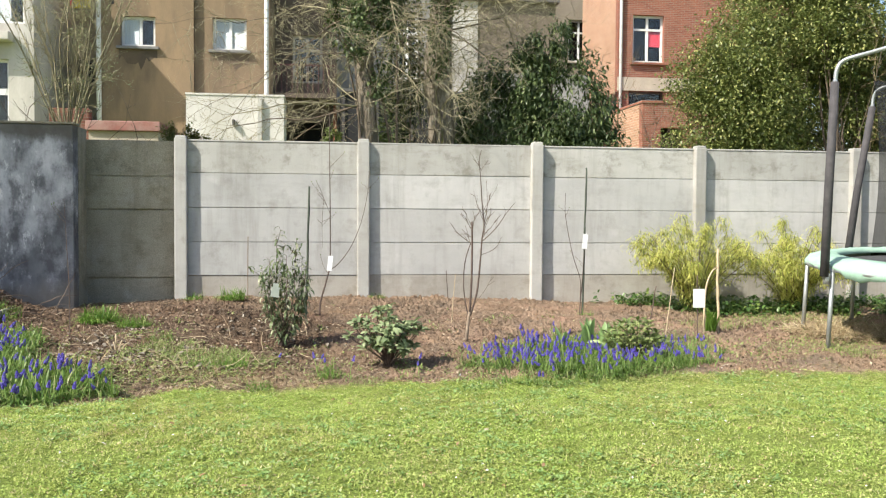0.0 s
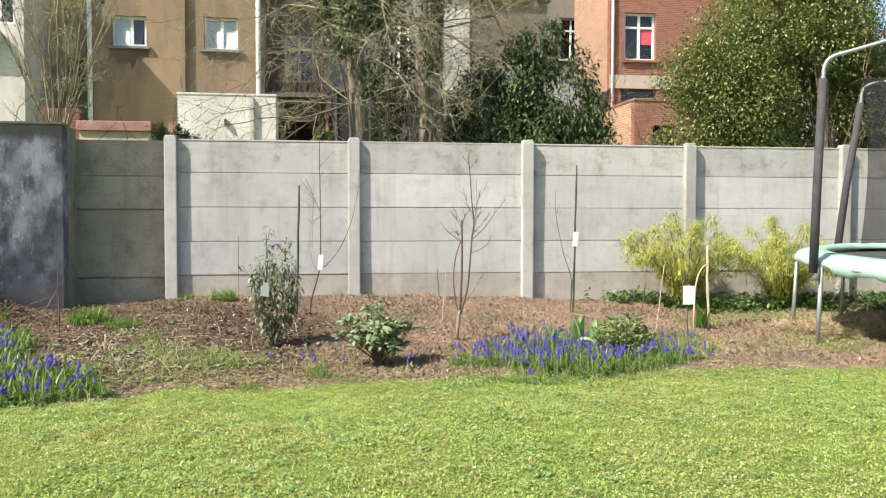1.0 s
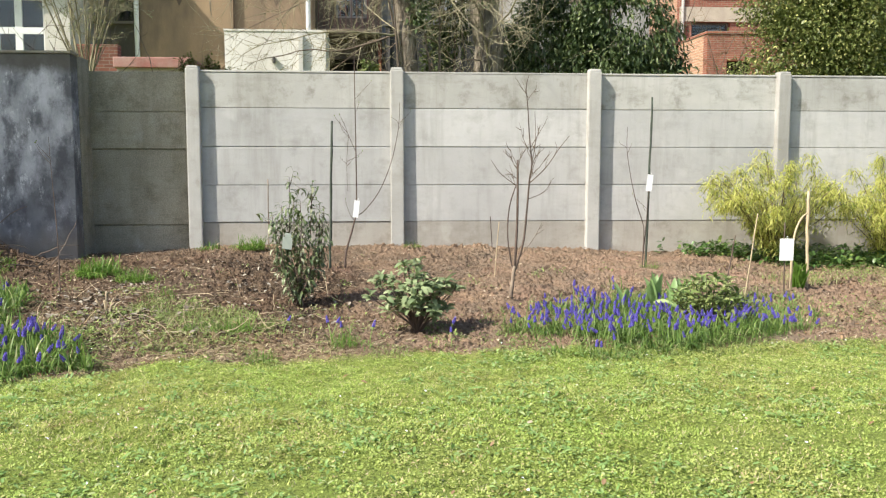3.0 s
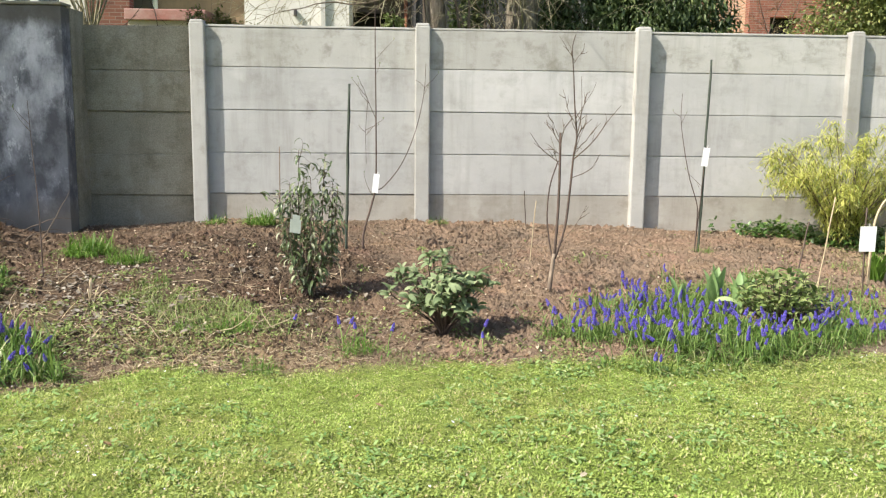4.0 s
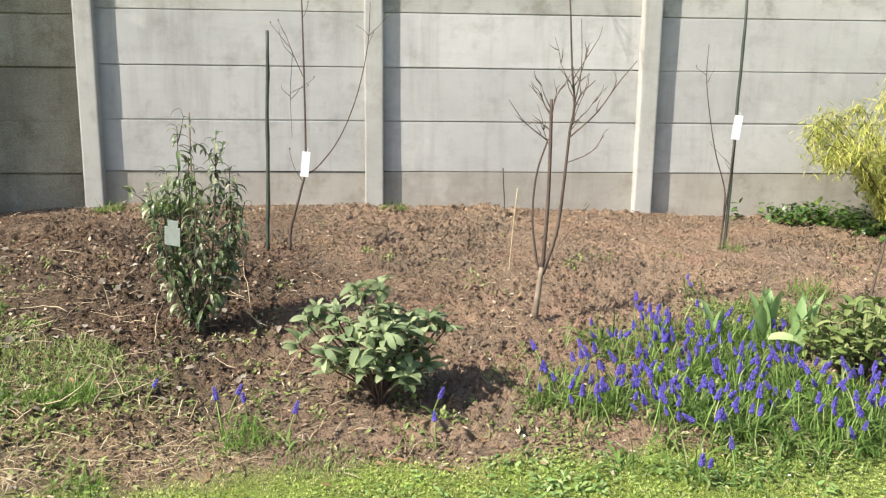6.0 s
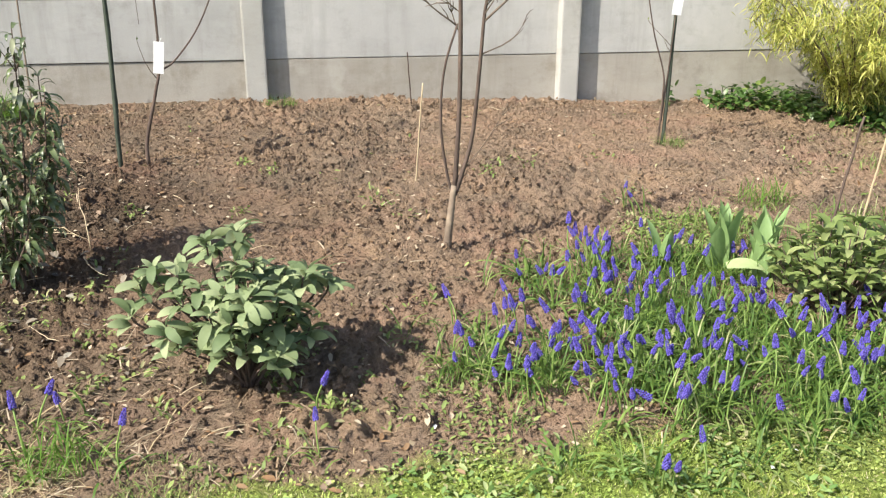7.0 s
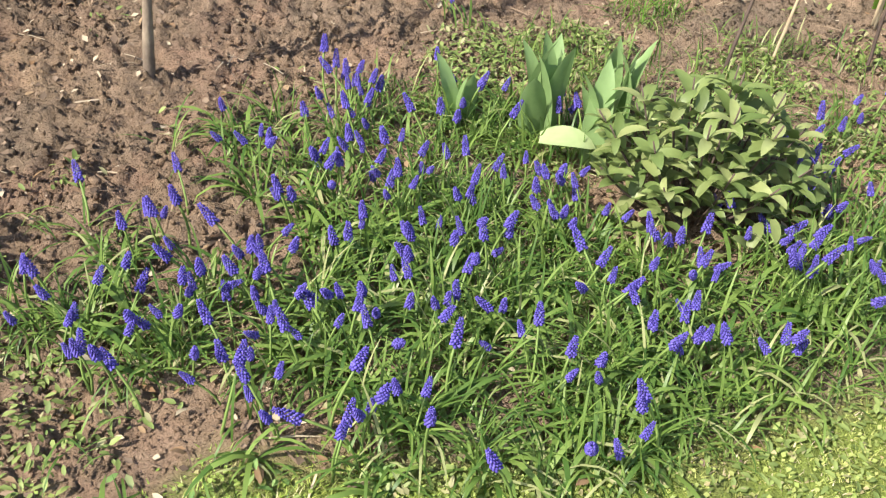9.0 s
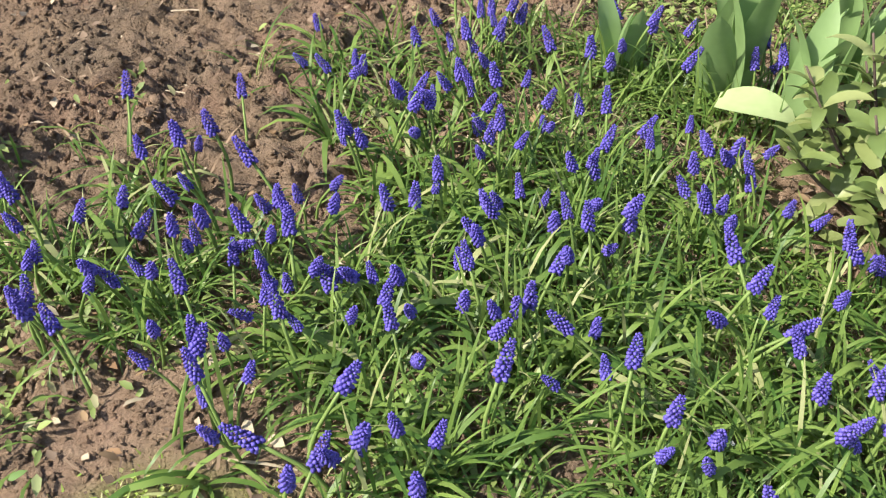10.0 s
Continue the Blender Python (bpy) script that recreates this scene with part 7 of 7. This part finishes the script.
def green_cover():
    g = np.random.default_rng(103)
    x, y = bed_points(g, 26000, lambda x, y: np.clip(0.025 * (vnoise(x, y, 2, 41) > 0.55) + 0.12 * (x < 0.9) * (vnoise(x, y, 4, 42) > 0.6) * (y < 8.3) + 0.3 * weeds(x, y), 0, 1))
    scattered("weeds", "small green weeds sprouting in the bed", "weeds", WEED, x, y, (LEAF_V, LEAF_T), g.uniform(0.012, 0.034, len(x)), g, 0.5, 0.012)
    cx, cy = bed_points(g, 2600, lambda x, y: np.clip(0.035 * (x < 4) + 0.16 * (x < 1.3) * (y < edge_y(x) + 0.75) + 0.75 * weeds(x, y) * (x < 3), 0, 1), (-2.6, 4.0, 6.6, 9.6))
    cx2, cy2 = g.normal(-0.85, 0.5, 90), g.normal(7.8, 0.36, 90)
    far = cy2 > edge_y(cx2) + 0.05
    cx, cy = np.concatenate([cx, cx2[far]]), np.concatenate([cy, cy2[far]])
    k = 22
    spread = 0.02 + 0.035 * g.uniform(0, 1, len(cx)) ** 1.5
    x, y = cx.repeat(k) + g.normal(size=len(cx) * k) * spread.repeat(k), cy.repeat(k) + g.normal(size=len(cx) * k) * spread.repeat(k)
    scattered("weeds", "low tufts of fresh green weeds on the soil", "weeds", WEED, x, y, (LEAF_V, LEAF_T), g.uniform(0.014, 0.034, len(x)), g, 0.9, 0.006 + 0.016 * g.uniform(0, 1, len(x)))
    n = 6000
    x, y = g.uniform(1.2, 3.6, n), g.uniform(6.85, 7.5, n)
    q = (vnoise(x, y, 4, 47) + g.uniform(-0.15, 0.15, n) > 0.42) & (y > 6.95 + 0.1 * (x - 1.2) - 0.15)
    scattered("weeds", "small weeds growing between the blue flowers", "weeds", WEED, x[q], y[q], (LEAF_V, LEAF_T), g.uniform(0.012, 0.028, q.sum()), g, 0.6, 0.012)
    cx, cy = bed_points(g, 620, lambda x, y: sstep((x - 3.4) / 0.8) * sstep((vnoise(x, y, 1.7, 49) - 0.3) / 0.3) * 0.8, (3.3, 6.4, 7.0, 10.0))
    k = 26
    x, y = cx.repeat(k) + g.normal(size=len(cx) * k) * 0.1, cy.repeat(k) + g.normal(size=len(cx) * k) * 0.08
    scattered("weeds", "patchy green weeds near the trampoline", "weeds", WEED, x, y, (LEAF_V, LEAF_T), g.uniform(0.014, 0.032, len(x)), g, 0.8, 0.006 + 0.016 * g.uniform(0, 1, len(x)))
    x, y = bed_points(g, 26000, lambda x, y: 0.8 * sstep((x - 3.1) / 0.6) * sstep((y - 10.45 + 1.0 * np.clip((x - 3.3) / 1.3, 0, 1) - 0.3 * vnoise(x, y, 2, 4)) / 0.35) * sstep((vnoise(x, y, 4, 48) - 0.2) / 0.3), (3.4, 7.2, 9.3, 10.85))
    scattered("ground_ivy", "dark green ground ivy along the fence foot", "ivy", IVY, x, y, (LEAF_V * (1, 1.5, 1), LEAF_T), g.uniform(0.03, 0.065, len(x)), g, 0.5, 0.02 + 0.12 * g.uniform(0, 1, len(x)) ** 2)
    # greener ground behind the blue flowers, with taller weeds
    n = 15000
    a, r = g.uniform(0, 6.28, n), np.sqrt(g.uniform(0, 1, n))
    x, y = 3.0 + 0.95 * r * np.cos(a), 8.38 + 0.5 * r * np.sin(a)
    k = vnoise(x, y, 4.5, 44) + g.uniform(-0.2, 0.2, n) - 0.25 * r ** 3 > 0.5
    scattered("weeds", "green weeds spreading behind the blue flowers", "weeds", WEED, x[k], y[k], (LEAF_V, LEAF_T), g.uniform(0.01, 0.03, k.sum()), g, 0.6, 0.012 + 0.02 * g.uniform(0, 1, k.sum()))
    n = 1500
    a, r = g.uniform(0, 6.28, n), np.sqrt(g.uniform(0, 1, n))
    p2 = np.column_stack([3.0 + 0.85 * r * np.cos(a), 8.32 + 0.42 * r * np.sin(a)])
    p2 = p2[vnoise(p2[:, 0], p2[:, 1], 5, 45) - 0.2 * r ** 2 > 0.4]
    n = len(p2)
    pos = np.column_stack([p2, base_z(p2[:, 0], p2[:, 1])])
    tagged(part("tall_weeds", strap_mesh("tall_weeds", pos, g.uniform(0.04, 0.13, n), g, width=0.8), MUSCARI_LEAF), "patch of taller green weeds in the bed", "weeds", kind="stuff")
    for x0, y0, r0, n, h in ((-1.92, 9.39, 0.17, 800, 0.18), (-1.54, 9.11, 0.16, 420, 0.12), (-0.5, 7.56, 0.12, 230, 0.11), (-0.7, 7.5, 0.11, 180, 0.1), (-0.25, 6.95, 0.1, 120, 0.09), (0.24, 7.2, 0.1, 110, 0.12), (-1.2, 8.5, 0.12, 150, 0.08), (-0.78, 10.55, 0.13, 360, 0.16), (-2.95, 9.6, 0.26, 480, 0.12), (-1.2, 10.6, 0.1, 120, 0.12), (0.82, 10.7, 0.1, 130, 0.08), (3.0, 9.75, 0.1, 90, 0.08), (3.08, 8.83, 0.15, 110, 0.14), (-0.75, 7.95, 0.36, 1900, 0.05), (-0.38, 7.75, 0.22, 900, 0.05), (-1.1, 8.25, 0.26, 700, 0.05), (-0.98, 7.3, 0.25, 300, 0.05), (0.52, 7.08, 0.16, 260, 0.045), (4.9, 7.75, 0.3, 420, 0.06), (4.2, 9.2, 0.35, 420, 0.07)):
        a, r = g.uniform(0, 6.28, n), np.sqrt(g.uniform(0, 1, n))
        p2 = np.column_stack([x0 + r0 * r * np.cos(a), y0 + 0.7 * r0 * r * np.sin(a)])
        pos = np.column_stack([p2, base_z(p2[:, 0], p2[:, 1])])
        tagged(part("grass_tuft", strap_mesh("grass_tuft", pos, h * g.uniform(0.6, 1.2, n), g, width=0.65 if h > 0.07 else 1.2), TUFT if h > 0.07 else WEED), "bright green grass tuft in the bed" if h > 0.07 else "thin patch of short grass in the bed", "grass", kind="stuff")


green_cover()


def lawn():
    g = np.random.default_rng(104)

    def points(n, y0, y1):
        x, y = g.uniform(-7.0, 9.0, n), g.uniform(y0, y1, n)
        fade = np.minimum(sstep((y + 1.0) / 5.0) ** 1.5, sstep((x + 7.0) / 4.0) * sstep((9.0 - x) / 4.0))
        k = (g.uniform(0, 1, n) < lawn_mask(x, y) * fade) & (0.6 * vnoise(x, y, 7, 31) + 0.4 * vnoise(x, y, 17, 36) + g.uniform(-0.25, 0.25, n) > 0.33)
        return x[k], y[k]
    a = points(420000, -1.0, 5.4)
    b = points(430000, 5.4, 8.0)
    c = points(80000, 8.0, 10.8)
    xs, ys = g.uniform(-2.6, 4.6, 300000), g.uniform(5.9, 7.6, 300000)
    near = g.uniform(0, 1, 300000) < lawn_mask(xs, ys) * (0.35 + 0.65 * vnoise(xs, ys, 9, 37)) * sstep((ys - 5.9) / 0.7)
    d = (xs[near], ys[near])
    x, y = (np.concatenate(q) for q in zip(a, b, c, d))
    n = len(x)
    fine = 1 - 0.36 * sstep((y - 5.7) / 1.1)
    h = fine * g.uniform(0.006, 0.019, n) * (0.5 + 1.0 * vnoise(x, y, 5, 33))
    az = g.uniform(0, 6.28, n)
    lean = g.uniform(0.5, 1.9, n) * h
    p = np.column_stack([x, y, ground_z(x, y) - 0.002])
    side = np.column_stack([-np.sin(az), np.cos(az), 0 * az]) * (fine * g.uniform(0.0018, 0.0042, n))[:, None]
    tip = p + np.column_stack([np.cos(az) * lean, np.sin(az) * lean, h])
    v = np.stack([p - side, p + side, tip], 1).reshape(-1, 3)
    f = np.arange(3 * n).reshape(-1, 3)
    tagged(part("lawn_grass", fast_mesh("lawn_grass", v, f), GRASS), "short bright green lawn grass", "grass", kind="stuff")
    x, y = points(1050000, 0.0, 7.6)
    k = vnoise(x, y, 2.2, 35) + g.uniform(-0.25, 0.25, len(x)) > 0.25
    x, y = x[k], y[k]
    scattered("clover", "small clover leaves among the lawn grass", "clover", CLOVER, x, y, (SMALL_V * (1, 1.5, 1), SMALL_T), g.uniform(0.006, 0.0165, len(x)) * (1 - 0.22 * sstep((y - 5.2) / 1.2)), g, 0.75, 0.004 + 0.014 * g.uniform(0, 1, len(x)))
    cx, cy = g.uniform(-3.5, 5.5, 2600), g.uniform(2.6, 7.2, 2600)
    k = (vnoise(cx, cy, 1.3, 38) + g.uniform(-0.12, 0.12, 2600) > 0.5) & (cy < edge_y(cx))
    cx, cy = cx[k].repeat(13), cy[k].repeat(13)
    x, y = cx + g.normal(size=len(cx)) * 0.032, cy + g.normal(size=len(cx)) * 0.032
    scattered("lawn_weeds", "flat rosettes of green weeds in the lawn", "weeds", LAWN_WEED, x, y, (LEAF_V, LEAF_T), g.uniform(0.014, 0.036, len(x)), g, 0.35, 0.012 + 0.012 * g.uniform(0, 1, len(x)))
    x, y = g.uniform(-3, 5, 330), g.uniform(3.2, 7.3, 330)
    scattered("fallen_petals", "small white petals lying on the lawn", "petals", TAG, x, y, (SMALL_V * (1, 1.3, 1), SMALL_T), g.uniform(0.008, 0.02, len(x)), g, 0.3, 0.018)
    x, y = g.uniform(-2.5, 4.5, 90), g.uniform(4.0, 7.2, 90)
    scattered("dead_leaves", "few reddish-brown dead leaves on the lawn", "leaves", DEAD_LEAF, x, y, (LEAF_V, LEAF_T), g.uniform(0.02, 0.05, len(x)), g, 0.3, 0.018)


lawn()
